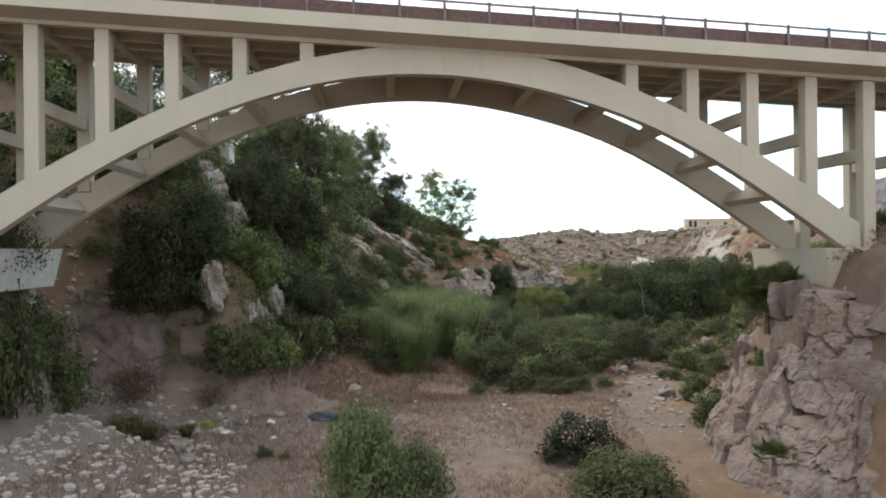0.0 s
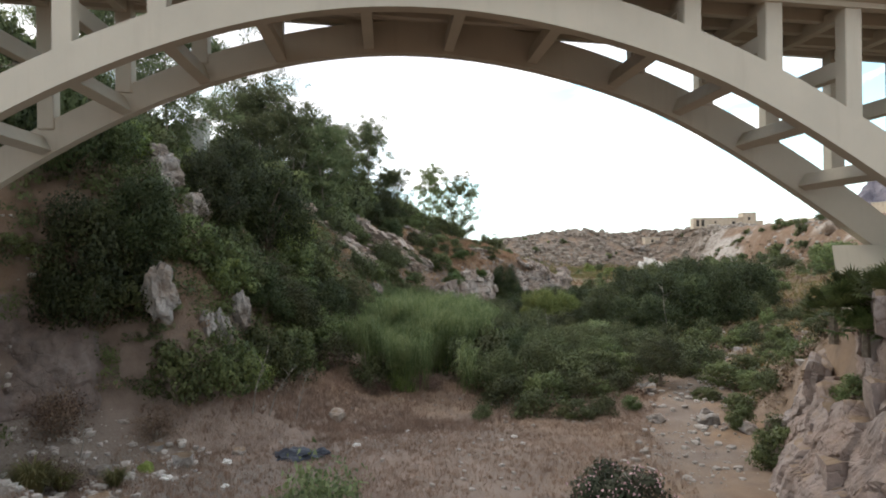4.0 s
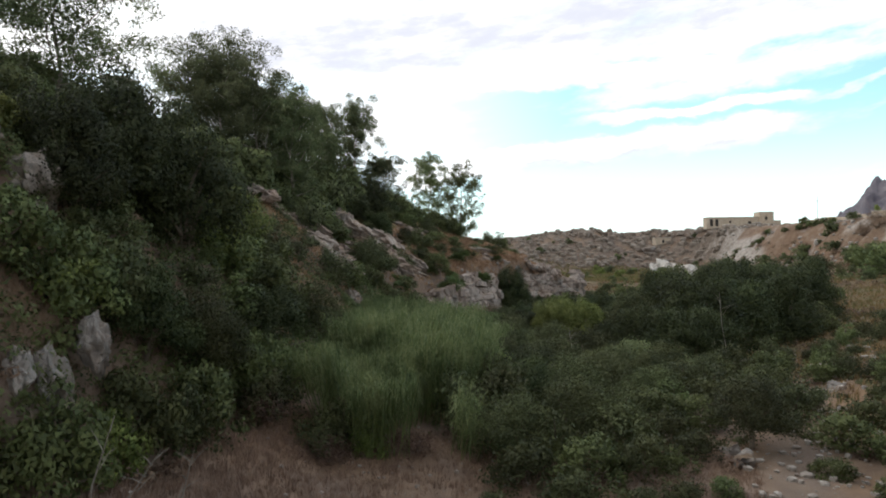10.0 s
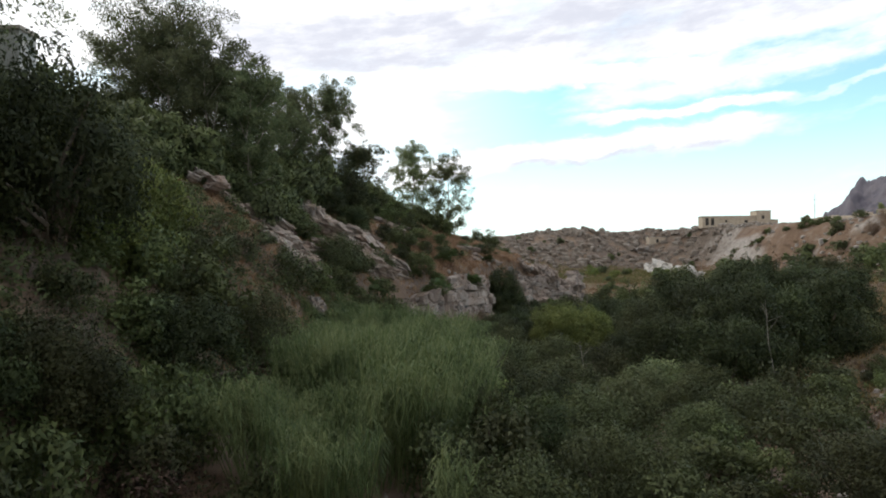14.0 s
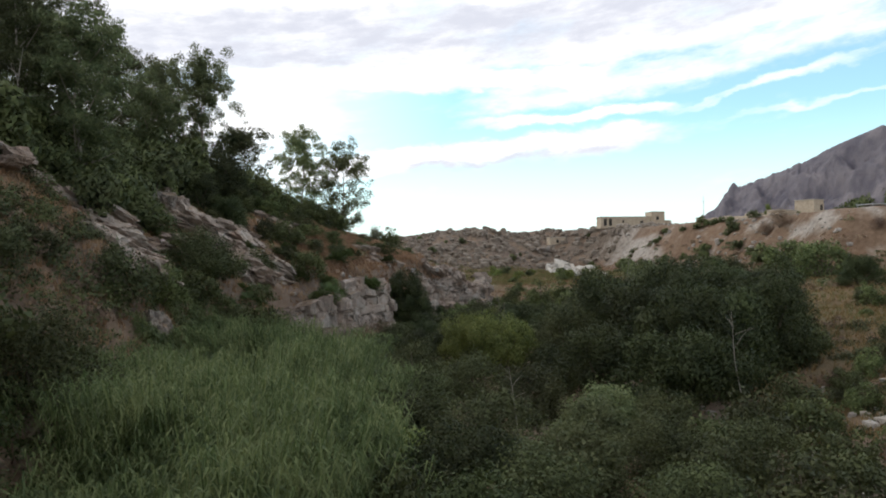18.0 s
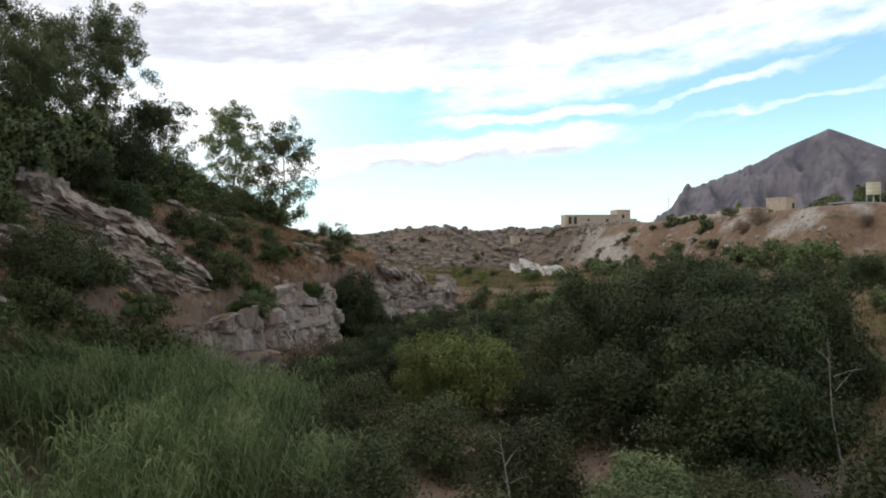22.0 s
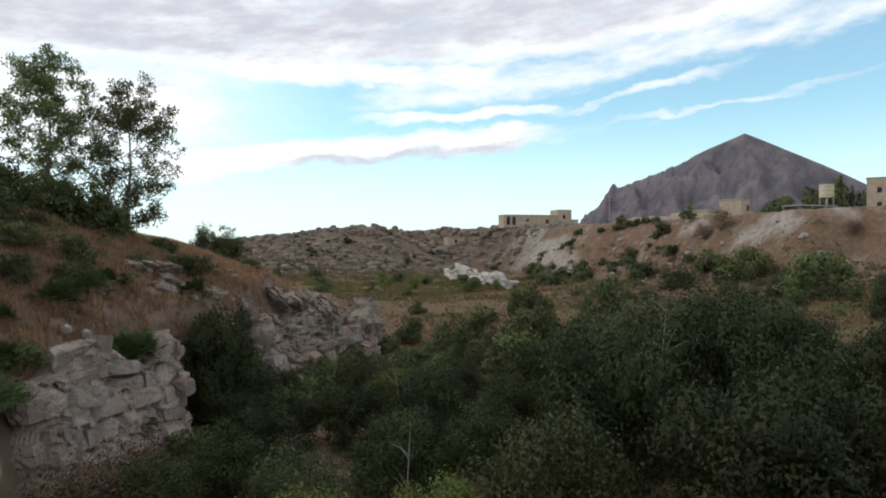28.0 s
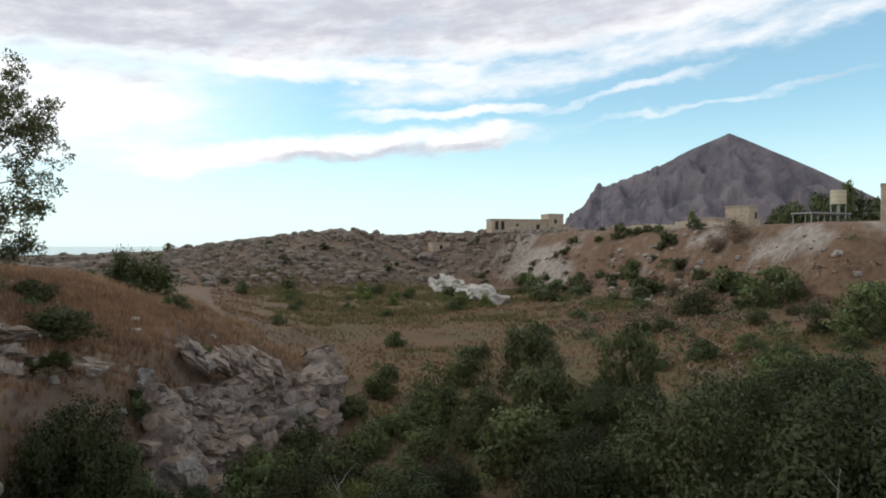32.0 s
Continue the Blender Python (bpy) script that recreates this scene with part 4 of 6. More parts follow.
# shrubs placed one by one
NAMED = (
    ("wisp", -2.9, 24.6, 1.65, 4.7), ("wisp", -1.2, 24.2, 1.5, 3.3), ("pink", 6.6, 32.0, 1.95, 2.7), ("wisp", 7.4, 26.5, 2.6, 2.2),
    ("dark", 15.6, 31.5, 0.7, 0.9), ("olive", -9.2, 33.5, 0.55, 0.7), ("olive", -8.0, 33.0, 0.35, 0.5),
    ("dark", -14.5, 62.0, 4.2, 8.0), ("dark", -16.0, 57.0, 3.6, 6.5), ("dark", -15.5, 52.0, 2.8, 5.0),
    ("dark", -18.6, 42.6, 3.6, 7.0), ("dark", -20.5, 44.0, 3.4, 7.0), ("dark", -16.6, 44.6, 2.8, 5.5), ("dark", -14.4, 43.6, 2.2, 4.0), ("dark", -21.0, 34.0, 1.7, 2.8),
    ("green", -11.6, 47.8, 1.6, 2.6), ("dark", -12.5, 52.5, 2.6, 4.5), ("olive", -11.5, 56.0, 2.6, 4.2),
    ("dark", -11.0, 66.0, 3.2, 5.0), ("olive", -9.5, 74.0, 2.8, 4.2), ("dark", -12.5, 72.0, 3.0, 4.5),
    ("dry", -18.4, 39.4, 1.6, 2.6), ("dry", -14.6, 41.4, 1.1, 1.5), ("dry", -8.5, 57.0, 1.6, 1.6), ("dry", -5.0, 56.0, 1.5, 1.3), ("dry", -1.0, 57.5, 1.4, 1.2), ("dry", 2.0, 59.0, 1.4, 1.2),
    ("olive", 4.5, 57.0, 2.4, 3.4), ("olive", 7.5, 60.0, 2.6, 3.4), ("dark", 5.5, 63.0, 2.6, 3.9), ("olive", 10.5, 61.5, 2.3, 2.7),
    ("olive", 9.0, 67.0, 2.8, 3.4), ("dark", 6.5, 69.5, 2.7, 3.9), ("wisp", 11.5, 71.0, 2.5, 3.0), ("olive", 9.0, 75.0, 2.9, 3.4),
    ("olive", 14.0, 66.0, 2.3, 2.8), ("olive", 15.5, 72.0, 2.4, 2.8), ("olive", 13.0, 56.0, 1.4, 1.5), ("dark", 11.2, 54.5, 1.2, 1.3),
    ("olive", 18.0, 66.0, 2.2, 2.7), ("olive", 19.5, 71.0, 2.3, 2.9), ("olive", 21.5, 63.0, 1.9, 2.4),
    ("dark", 21.0, 57.5, 1.8, 2.0), ("dark", 19.2, 50.5, 1.3, 1.5), ("dark", 17.3, 46.0, 1.0, 1.6), ("dark", 18.4, 54.0, 1.1, 1.1),
    ("dark", 15.8, 38.5, 1.5, 2.2), ("dark", 18.5, 37.0, 1.5, 2.0), ("dark", 17.0, 34.5, 1.2, 1.6), ("dark", 24.0, 60.0, 1.6, 1.8),
    ("dark", 22.5, 82.0, 4.0, 6.2), ("dark", 25.5, 87.0, 4.6, 7.6), ("dark", 31.0, 91.0, 5.0, 8.4), ("dark", 36.0, 93.0, 4.6, 7.8), ("dark", 20.5, 89.0, 3.8, 5.6),
    ("dark", 27.0, 97.0, 4.6, 7.4), ("dark", 33.0, 100.0, 4.6, 8.0), ("dark", 28.5, 108.0, 4.8, 9.2), ("dark", 36.0, 110.0, 5.0, 8.8), ("dark", 42.0, 103.0, 4.4, 7.0),
    ("olive", 23.0, 103.0, 3.6, 5.8), ("green", 15.0, 96.0, 3.4, 5.8), ("green", 12.6, 98.5, 2.8, 5.4), ("dark", 18.5, 94.0, 2.6, 3.6), ("green", 17.5, 101.5, 2.5, 4.6),
    ("olive", 11.0, 88.0, 2.8, 3.4), ("olive", 13.5, 83.0, 2.8, 3.6), ("wisp", 17.0, 80.0, 2.6, 2.8), ("olive", 18.5, 76.5, 2.4, 3.0), ("olive", 23.5, 76.0, 2.2, 3.2),
    ("olive", 6.5, 82.0, 2.8, 3.6), ("olive", 8.0, 94.0, 2.8, 3.8), ("dark", 10.0, 103.0, 2.6, 3.8), ("olive", 8.0, 110.5, 2.4, 3.2), ("olive", 14.0, 110.0, 2.9, 3.8),
    ("dark", 19.0, 111.0, 3.2, 4.6), ("dark", 13.0, 118.0, 2.6, 3.6), ("dark", 18.0, 120.0, 3.0, 4.4), ("dark", 22.0, 117.0, 3.0, 4.8), ("dark", 25.0, 124.0, 3.2, 4.2),
    ("olive", 21.0, 128.0, 2.6, 3.8), ("dark", 16.5, 127.0, 2.0, 3.0), ("dark", 32.0, 120.0, 3.8, 6.2), ("olive", 39.0, 120.0, 4.4, 7.4), ("dark", 46.0, 113.0, 4.4, 7.0),
    ("dark", 45.0, 124.0, 4.0, 6.0), ("dark", 35.0, 131.0, 3.4, 5.2), ("dark", 40.0, 137.0, 3.6, 5.4), ("dark", 31.5, 142.0, 2.4, 3.2),
    ("dark", 27.0, 146.0, 1.9, 2.4), 
    ("dark", 11.0, 128.5, 2.3, 4.4), ("dark", 6.0, 119.5, 1.8, 2.2), ("dark", 1.5, 113.5, 1.5, 1.6), ("dark", 12.5, 133.5, 1.2, 1.5), ("olive", 21.5, 136.5, 1.4, 2.4),
    ("dark", -2.5, 121.0, 2.2, 2.8), ("olive", -5.0, 108.5, 1.9, 2.6), ("dark", -1.0, 126.5, 1.5, 1.8), ("dark", 5.5, 131.0, 1.2, 1.2), ("olive", -8.0, 96.0, 2.6, 3.4),
    ("dark", -1.0, 139.0, 2.4, 3.2), ("dark", 2.2, 139.8, 2.2, 2.6), ("dark", -4.5, 138.0, 2.6, 3.4), ("dark", -7.0, 135.0, 3.0, 4.0), ("dark", -10.0, 131.0, 3.2, 4.4),
    ("dark", 1.2, 136.5, 2.3, 3.6), ("dark", -1.0, 136.0, 2.2, 3.3), ("dark", 3.2, 138.0, 1.7, 2.6),
    ("dark", 11.9, 124.6, 2.5, 5.4), ("dark", 10.6, 126.0, 3.4, 7.8), ("dark", 12.2, 128.6, 1.9, 5.6), ("dark", 18.6, 133.6, 1.5, 3.0), ("dark", 20.6, 131.4, 2.2, 3.4), ("dark", 23.6, 134.6, 2.0, 3.0), ("dark", 26.6, 138.4, 1.8, 2.6), ("dark", 17.6, 128.4, 2.1, 3.2), ("green", 22.2, 125.6, 2.4, 3.6), ("dark", 26.4, 130.6, 2.2, 2.8), ("dark", 14.6, 126.0, 2.0, 3.2), ("dark", 29.4, 141.6, 1.8, 2.2), ("dark", 8.6, 134.6, 2.0, 2.0), ("dark", 22.4, 138.6, 1.6, 2.6), ("dark", -0.4, 113.5, 2.0, 3.4), ("dark", 1.8, 116.2, 1.4, 1.6), ("olive", -2.0, 100.8, 1.9, 4.4), ("dark", -3.4, 99.2, 1.8, 4.6), ("olive", 1.6, 60.0, 1.7, 3.4), ("olive", -4.6, 58.0, 1.4, 2.6), ("dark", -8.4, 60.5, 1.6, 3.6), ("olive", 2.8, 66.5, 1.6, 3.8), ("olive", 3.6, 64.0, 1.4, 3.6), ("dry", 4.4, 111.2, 1.7, 2.6), ("dry", 5.4, 113.6, 1.3, 2.0), ("dark", -19.4, 30.2, 1.3, 2.4), ("olive", -19.0, 28.8, 1.3, 6.0), ("olive", -19.8, 32.3, 1.5, 3.0), ("dark", -19.8, 33.6, 1.5, 3.0), ("olive", -20.6, 35.0, 2.0, 3.6), ("dark", 14.0, 152.0, 1.2, 1.4), ("dark", 16.0, 143.0, 0.9, 1.0),
    ("dry", 5.8, 111.5, 1.8, 3.2), ("dry", 7.0, 114.5, 1.6, 2.8), ("olive", 4.0, 61.0, 2.2, 3.4), ("olive", 4.6, 66.5, 2.3, 3.6), ("green", 4.2, 72.0, 2.2, 3.2), ("olive", 4.6, 77.5, 2.4, 3.6), ("olive", 4.0, 84.0, 2.3, 3.4), ("olive", 4.4, 90.0, 2.4, 3.6), ("olive", 3.6, 96.0, 2.3, 3.4), ("dark", 5.5, 100.0, 2.3, 3.6), ("dark", 6.5, 105.5, 2.2, 3.4),
    ("olive", 1.2, 100.5, 1.8, 2.8), ("green", -1.5, 97.5, 1.8, 3.0), ("dark", 11.0, 113.5, 2.4, 3.6), ("dark", 9.4, 117.0, 2.0, 3.0), ("dark", 12.0, 123.0, 2.4, 3.4), ("dark", 15.0, 128.2, 2.3, 3.2), ("dark", 19.0, 131.5, 2.2, 3.2),
    ("dark", -12.2, 45.4, 2.0, 3.6), ("dark", -11.4, 49.6, 2.0, 3.8), ("olive", -10.4, 51.8, 1.8, 3.0), ("dark", -10.6, 54.0, 2.1, 3.8), ("dark", -10.2, 59.0, 2.2, 4.2), ("dark", -9.6, 63.0, 2.0, 3.8), ("dark", -13.6, 49.2, 2.0, 3.4),
    ("olive", -19.6, 31.5, 1.5, 2.6), ("olive", -19.8, 29.2, 1.5, 2.4), ("olive", 24.5, 134.0, 2.0, 2.6), ("dark", 24.0, 112.0, 3.0, 4.6),
    ("dark", -7.5, 93.0, 1.8, 2.8), ("olive", -3.2, 100.0, 1.5, 2.4), ("dark", -8.5, 89.0, 1.9, 3.0), ("olive", -9.5, 85.0, 1.9, 3.0), ("olive", -6.2, 100.5, 1.6, 2.2), ("dark", -4.5, 103.5, 1.5, 2.0), ("olive", -7.5, 104.0, 1.5, 1.9),
    ("dark", 28.5, 128.0, 2.4, 3.0), ("dark", 30.0, 136.0, 2.0, 2.8), ("dark", 36.0, 125.0, 3.4, 5.0), ("olive", 27.0, 139.5, 1.7, 2.2), ("dark", 34.0, 137.5, 2.2, 3.0), ("dark", 28.0, 117.5, 3.0, 4.6), ("dark", 33.0, 114.0, 2.8, 5.4), ("dark", 41.0, 129.0, 3.6, 5.6), ("dark", 38.0, 144.0, 2.2, 3.0), 
    ("dark", 197.0, 236.0, 4.6, 16.0), ("dark", 202.0, 232.0, 4.6, 11.0), ("olive", 187.0, 236.0, 4.8, 13.0), ("dark", 192.0, 238.0, 4.8, 11.0), ("dark", 172.0, 232.0, 3.6, 9.0), ("dark", 166.0, 231.0, 3.4, 7.5), ("dark", 182.0, 230.0, 3.8, 8.0), ("olive", 158.0, 226.0, 2.6, 5.0), ("dark", 178.0, 222.0, 2.2, 4.0), ("green", 140.0, 236.0, 1.8, 6.0),
    ("olive", -1.2, 98.8, 1.8, 2.8), ("dark", 0.6, 102.3, 1.7, 2.6), ("olive", 2.4, 105.2, 1.6, 2.4), ("olive", 4.6, 108.6, 1.5, 2.0), ("dry", 5.6, 112.0, 1.6, 2.2), ("dry", 3.0, 107.2, 1.3, 1.8),
    ("olive", -8.2, 57.2, 1.7, 2.6), ("olive", -5.6, 57.0, 1.5, 2.2), ("green", -3.2, 57.8, 1.4, 2.0), ("olive", 2.2, 60.4, 1.7, 2.4), 
    ("olive", 6.0, 50.5, 1.5, 1.9), ("dark", 8.4, 49.6, 1.3, 1.5), ("olive", 10.4, 50.8, 1.2, 1.3), ("olive", 4.2, 53.4, 1.7, 2.4), ("dark", 7.2, 53.2, 1.8, 2.4), ("olive", 9.6, 53.6, 1.6, 2.0), ("dark", 6.0, 56.6, 2.0, 2.9), ("olive", 9.8, 57.4, 1.9, 2.5), ("olive", 12.0, 58.4, 1.7, 2.2), ("dark", 12.6, 62.6, 1.8, 2.4), ("olive", 2.6, 50.6, 0.9, 1.0), ("dark", 14.6, 64.2, 1.7, 2.1), ("dark", 15.0, 61.5, 1.7, 2.2), ("dark", 19.5, 60.5, 1.5, 1.8), ("olive", 21.5, 67.5, 1.8, 2.3), ("dark", 24.0, 71.5, 1.9, 2.4), ("olive", 17.0, 69.5, 1.9, 2.6), ("dark", 26.5, 76.5, 2.0, 2.6), ("olive", 20.0, 75.0, 1.9, 2.5), ("wisp", 14.5, 76.5, 2.3, 2.6), ("dark", 28.5, 72.0, 1.6, 1.9), ("olive", 23.5, 64.8, 1.3, 1.6), ("dark", 27.5, 63.5, 1.4, 1.6), ("dark", 30.5, 67.5, 1.6, 1.8), ("olive", 29.0, 80.5, 2.0, 2.6), ("dark", 12.5, 51.5, 0.9, 1.0), ("dark", 22.0, 53.5, 1.3, 1.5),
    ("dark", 70.0, 112.0, 3.4, 3.6), ("dark", 78.0, 104.0, 3.2, 3.4), ("dark", 62.0, 100.0, 2.8, 3.0), ("dark", 88.0, 118.0, 3.8, 4.0),
    ("dry", 109.3, 189.5, 2.8, 4.4), ("dry", 108.5, 193.5, 2.2, 3.4), ("olive", 108.0, 206.5, 2.2, 3.4), ("olive", 111.5, 202.5, 1.8, 2.4), ("dark", 86.0, 222.0, 2.8, 3.4), ("dark", 88.5, 227.5, 3.0, 3.6), ("dark", 91.0, 233.5, 3.0, 3.8), ("dark", 94.0, 240.0, 3.2, 4.0), ("dark", 97.0, 248.0, 3.0, 4.0), ("olive", 84.5, 216.0, 2.4, 2.8), ("dark", 99.5, 256.0, 2.8, 3.6), ("dark", 95.0, 230.0, 2.8, 3.4),
    ("dark", 114.4, 233.0, 1.8, 2.4), ("dark", 114.6, 229.8, 1.6, 2.2), ("dark", 115.0, 226.4, 1.7, 2.3), ("dark", 115.2, 223.0, 1.5, 2.0), ("dark", 115.6, 219.6, 1.6, 2.2), ("dark", 112.2, 231.0, 1.6, 2.0), ("dark", 94.5, 167.5, 4.8, 6.8), ("dark", 99.0, 181.5, 2.9, 4.6), ("olive", 104.0, 199.0, 2.0, 3.0), ("dark", 98.5, 225.5, 2.9, 4.8), ("dark", 103.0, 212.0, 2.8, 4.4), ("olive", 97.0, 200.0, 3.4, 4.4), ("dark", 81.0, 141.5, 4.8, 7.0), ("olive", 85.0, 172.0, 3.4, 4.2),
    ("dark", 40.0, 112.5, 5.0, 8.8), ("dark", 48.0, 118.0, 4.6, 7.4), ("dark", 54.0, 125.0, 4.4, 5.6), ("dark", 45.5, 105.0, 4.4, 7.4), ("dark", 60.0, 133.0, 3.6, 4.2), ("dark", 39.0, 136.0, 3.0, 6.4), ("dark", 33.5, 143.0, 2.6, 5.0), ("dark", 44.8, 149.5, 3.4, 7.4), ("dark", 48.0, 138.0, 2.6, 8.2), ("dark", 40.5, 154.0, 2.4, 4.0), ("olive", 52.0, 160.0, 2.6, 3.8), ("dark", 76.0, 128.0, 3.6, 5.0), ("olive", 66.0, 140.0, 2.4, 3.0), ("dark", 58.0, 128.0, 3.0, 4.2),
    ("dark", 11.9, 158.5, 2.4, 4.0), ("olive", 9.2, 159.5, 1.5, 3.8), ("dark", 6.4, 139.5, 1.5, 1.6), ("dark", 27.9, 157.8, 1.5, 2.8), ("dark", 24.2, 171.0, 1.1, 1.2), ("olive", 24.6, 245.0, 1.6, 3.2), ("dark", 31.5, 152.0, 2.2, 3.6),
)
for key, x, y, r, h in NAMED:
    shrub(key, x, y, r, h)
# thickets of the slopes
g = random.Random(31)


BARE = ((-12.6, 91.7), (-10.4, 91.8), (-10.6, 86.3), (-8.2, 87.4), (-8.0, 107.6), (-5.6, 108.5), (-10.5, 113.7), (-7.1, 115.4), (-14.6, 112.5), (-12.0, 114.5), (-15.0, 43.4), (-13.0, 47.0), (-17.2, 48.4), (-16.3, 51.0), (-20.2, 60.8), (-11.5, 93.0), (-9.5, 98.0), (-9.0, 106.0), (-12.5, 108.5), (-5.5, 108.5), (-13.5, 89.0), (-14.0, 44.6), (-16.0, 91.0), (-14.5, 92.5), (-12.5, 92.0), (-11.0, 94.5), (-10.5, 108.0), (-8.5, 109.0), (-7.0, 108.5), (-6.0, 106.0), (-8.0, 112.5), (-6.5, 115.0), (-2.5, 108.5), (-17.5, 86.0))


def thicket(count, x0, x1, y0, y1, kinds, rmin, rmax, test=None):
    made = 0
    for _ in range(count * 6):
        if made >= count:
            break
        x, y = g.uniform(x0, x1), g.uniform(y0, y1)
        if test and not test(x, y):
            continue
        if any(abs(x - a) < (2.0 if b > 80 else 1.4) and (-6.5 if b > 80 else -2.8) < y - b < 1.0 for a, b in BARE):
            continue
        r = g.uniform(rmin, rmax)
        shrub(g.choice(kinds), x, y, r, r * g.uniform(1.2, 1.7), 0.25)
        made += 1


def left_of(gap, far):
    return lambda x, y: gap < np.interp(y, ST, TOE_L) - x < far


thicket(105, -36, -9, 40, 68, ("dark", "dark", "olive", "dark", "green", "olive"), 1.1, 2.2, left_of(0.3, 20))
thicket(90, -32, -4, 66, 100, ("dark", "olive", "olive", "dark"), 1.1, 2.2, left_of(0.5, 22))
thicket(30, -24, 6, 100, 136, ("dark", "olive"), 0.7, 1.5, left_of(4, 22))
thicket(46, -36, -11, 96, 138, ("dark", "dark", "olive"), 1.8, 3.4, left_of(14, 60))
thicket(22, -44, -19, 25, 36, ("dark", "olive", "green"), 1.4, 2.8, left_of(1, 24))
thicket(20, 22, 60, 30, 60, ("dark", "olive"), 0.9, 1.9, lambda x, y: x > np.interp(y, ST, TOE_R) + 3)
thicket(46, 36, 100, 60, 130, ("olive", "dark"), 0.8, 2.0, lambda x, y: x > np.interp(y, ST, TOE_R) + 6)
thicket(40, 45, 120, 140, 268, ("dark", "olive", "olive"), 1.0, 2.0, lambda x, y: np.interp(y, (140, 172, 220, 268), (44, 55, 82, 101)) < x < np.interp(y, ST, BANK) - 12)
thicket(44, 80, 124, 146, 252, ("dark", "olive", "dry"), 0.8, 1.8, lambda x, y: abs(x - np.interp(y, ST, BANK) + 11.5) < 5)
thicket(20, -10, 110, 258, 320, ("dark", "olive"), 0.9, 1.9)
thicket(26, 120, 200, 180, 300, ("dark", "olive"), 1.2, 2.6)
thicket(9, 24, 50, 160, 250, ("olive", "dark"), 0.8, 1.5)
thicket(16, 34, 78, 214, 256, ("olive", "green", "dark"), 1.2, 2.4)
thicket(30, -30, -11, 84, 138, ("dark", "olive", "dark"), 2.2, 3.2, left_of(11, 40))
thicket(24, 14.5, 26, 36, 56, ("dark", "olive"), 0.7, 1.4, lambda x, y: x > np.interp(y, (36, 46, 56), (14.5, 18.2, 22.5)))
thicket(52, 24, 46, 50, 88, ("olive", "dark", "dark"), 0.7, 1.5, lambda x, y: x > np.interp(y, (46, 56, 70, 90), (19, 23.5, 29.5, 33)))
thicket(32, -23, -10, 78, 132, ("dark", "dark", "olive"), 1.8, 3.0, left_of(9, 30))
thicket(10, -40, 10, 160, 240, ("olive", "dark"), 0.8, 1.8)


thicket(60, -30, -4, 96, 140, ("dark", "dark", "olive"), 1.6, 3.0, left_of(13, 34))
thicket(26, -26, -14, 74, 98, ("dark", "olive", "dark"), 1.6, 2.8, left_of(9, 22))
for x, y, r, h in ((-11.5, 127.0, 4.2, 6.4), (-14.5, 124.0, 4.0, 6.2), (-8.8, 130.0, 3.6, 5.4), (-17.5, 119.0, 4.0, 6.0), (-6.0, 134.5, 3.0, 4.2), (-16.0, 112.5, 3.4, 5.0), (-19.5, 107.0, 3.8, 5.6), (-21.0, 98.0, 3.6, 5.4), (-19.0, 90.0, 3.4, 5.2), (-15.2, 70.8, 3.6, 6.4), (-17.4, 68.0, 3.2, 5.6)):
    shrub("dark" if y > 72 else "green", x, y, r, h, 0.4)


join_far_scrub()


def build_undergrowth(name, count, x0, x1, y0, y1, material, label, seed, keep, rmin=0.5, rmax=1.1, leaves=110, leaf=0.10):
    """Low tangled growth that covers the soil, joined."""
    gg = np.random.default_rng(seed)
    x, y = gg.uniform(x0, x1, count), gg.uniform(y0, y1, count)
    ok = keep(x, y)
    x, y = x[ok], y[ok]
    z = land(x, y)
    n = len(x)
    r = gg.uniform(rmin, rmax, n)
    d = gg.normal(size=(n, leaves, 3))
    d[:, :, 2] = np.abs(d[:, :, 2]) * 0.9
    d /= np.linalg.norm(d, axis=2)[:, :, None]
    out = d.reshape(-1, 3).copy()
    p = d * (gg.uniform(0.3, 1.0, (n, leaves, 1)) ** 0.5) * r[:, None, None]
    p[:, :, 2] *= gg.uniform(0.6, 1.2, (n, 1))
    p += np.stack([x, y, z], 1)[:, None, :]
    v, f = leaf_quads(p.reshape(-1, 3), leaf, 0.0, 1.9, gg, out)
    q = out * 0.8 + np.array([0, 0, 0.35]) + gg.normal(size=out.shape) * 0.25
    q = np.repeat(q / np.linalg.norm(q, axis=1)[:, None], 3, axis=0)
    tagged(hang(name, mesh_from(name, v, f, material, True, q)), label, "undergrowth", kind="stuff")


def on_left(near, far, chance):
    def keep(x, y):
        d = np.interp(y, ST, TOE_L) - x
        return (d > near) & (d < far) & (fbm(x * 0.25, y * 0.25, 3, 66) > chance) & ~((y > 90) & (y < 114) & (d > 6.5) & (d < 11.5))
    return keep


build_undergrowth("slope_undergrowth", 2100, -40, -6, 40, 100, L_DARK, "dark tangled ivy and bramble on the slope", 1, on_left(-0.5, 24, -0.12))
build_undergrowth("slope_undergrowth", 1100, -40, -6, 24, 100, L_OLIVE, "grey-green low growth on the slope", 2, on_left(-0.5, 24, -0.05))
build_undergrowth("slope_undergrowth", 700, -26, -9, 42, 66, L_DARK, "dark ivy between the rock outcrops", 8, on_left(-0.5, 14, -0.4))
build_undergrowth("slope_undergrowth", 500, -30, 0, 40, 104, L_DRY, "dead brown bramble on the slope", 3, on_left(-1.5, 14, -0.02))
build_undergrowth("slope_undergrowth", 500, -28, -8, 70, 96, L_OLIVE, "grey-green scrub below the trees", 9, on_left(5, 20, -0.15))
build_undergrowth("slope_undergrowth", 700, -36, 10, 98, 140, L_DARK, "low dark scrub above the rock ledges", 4, on_left(5, 40, 0.03))
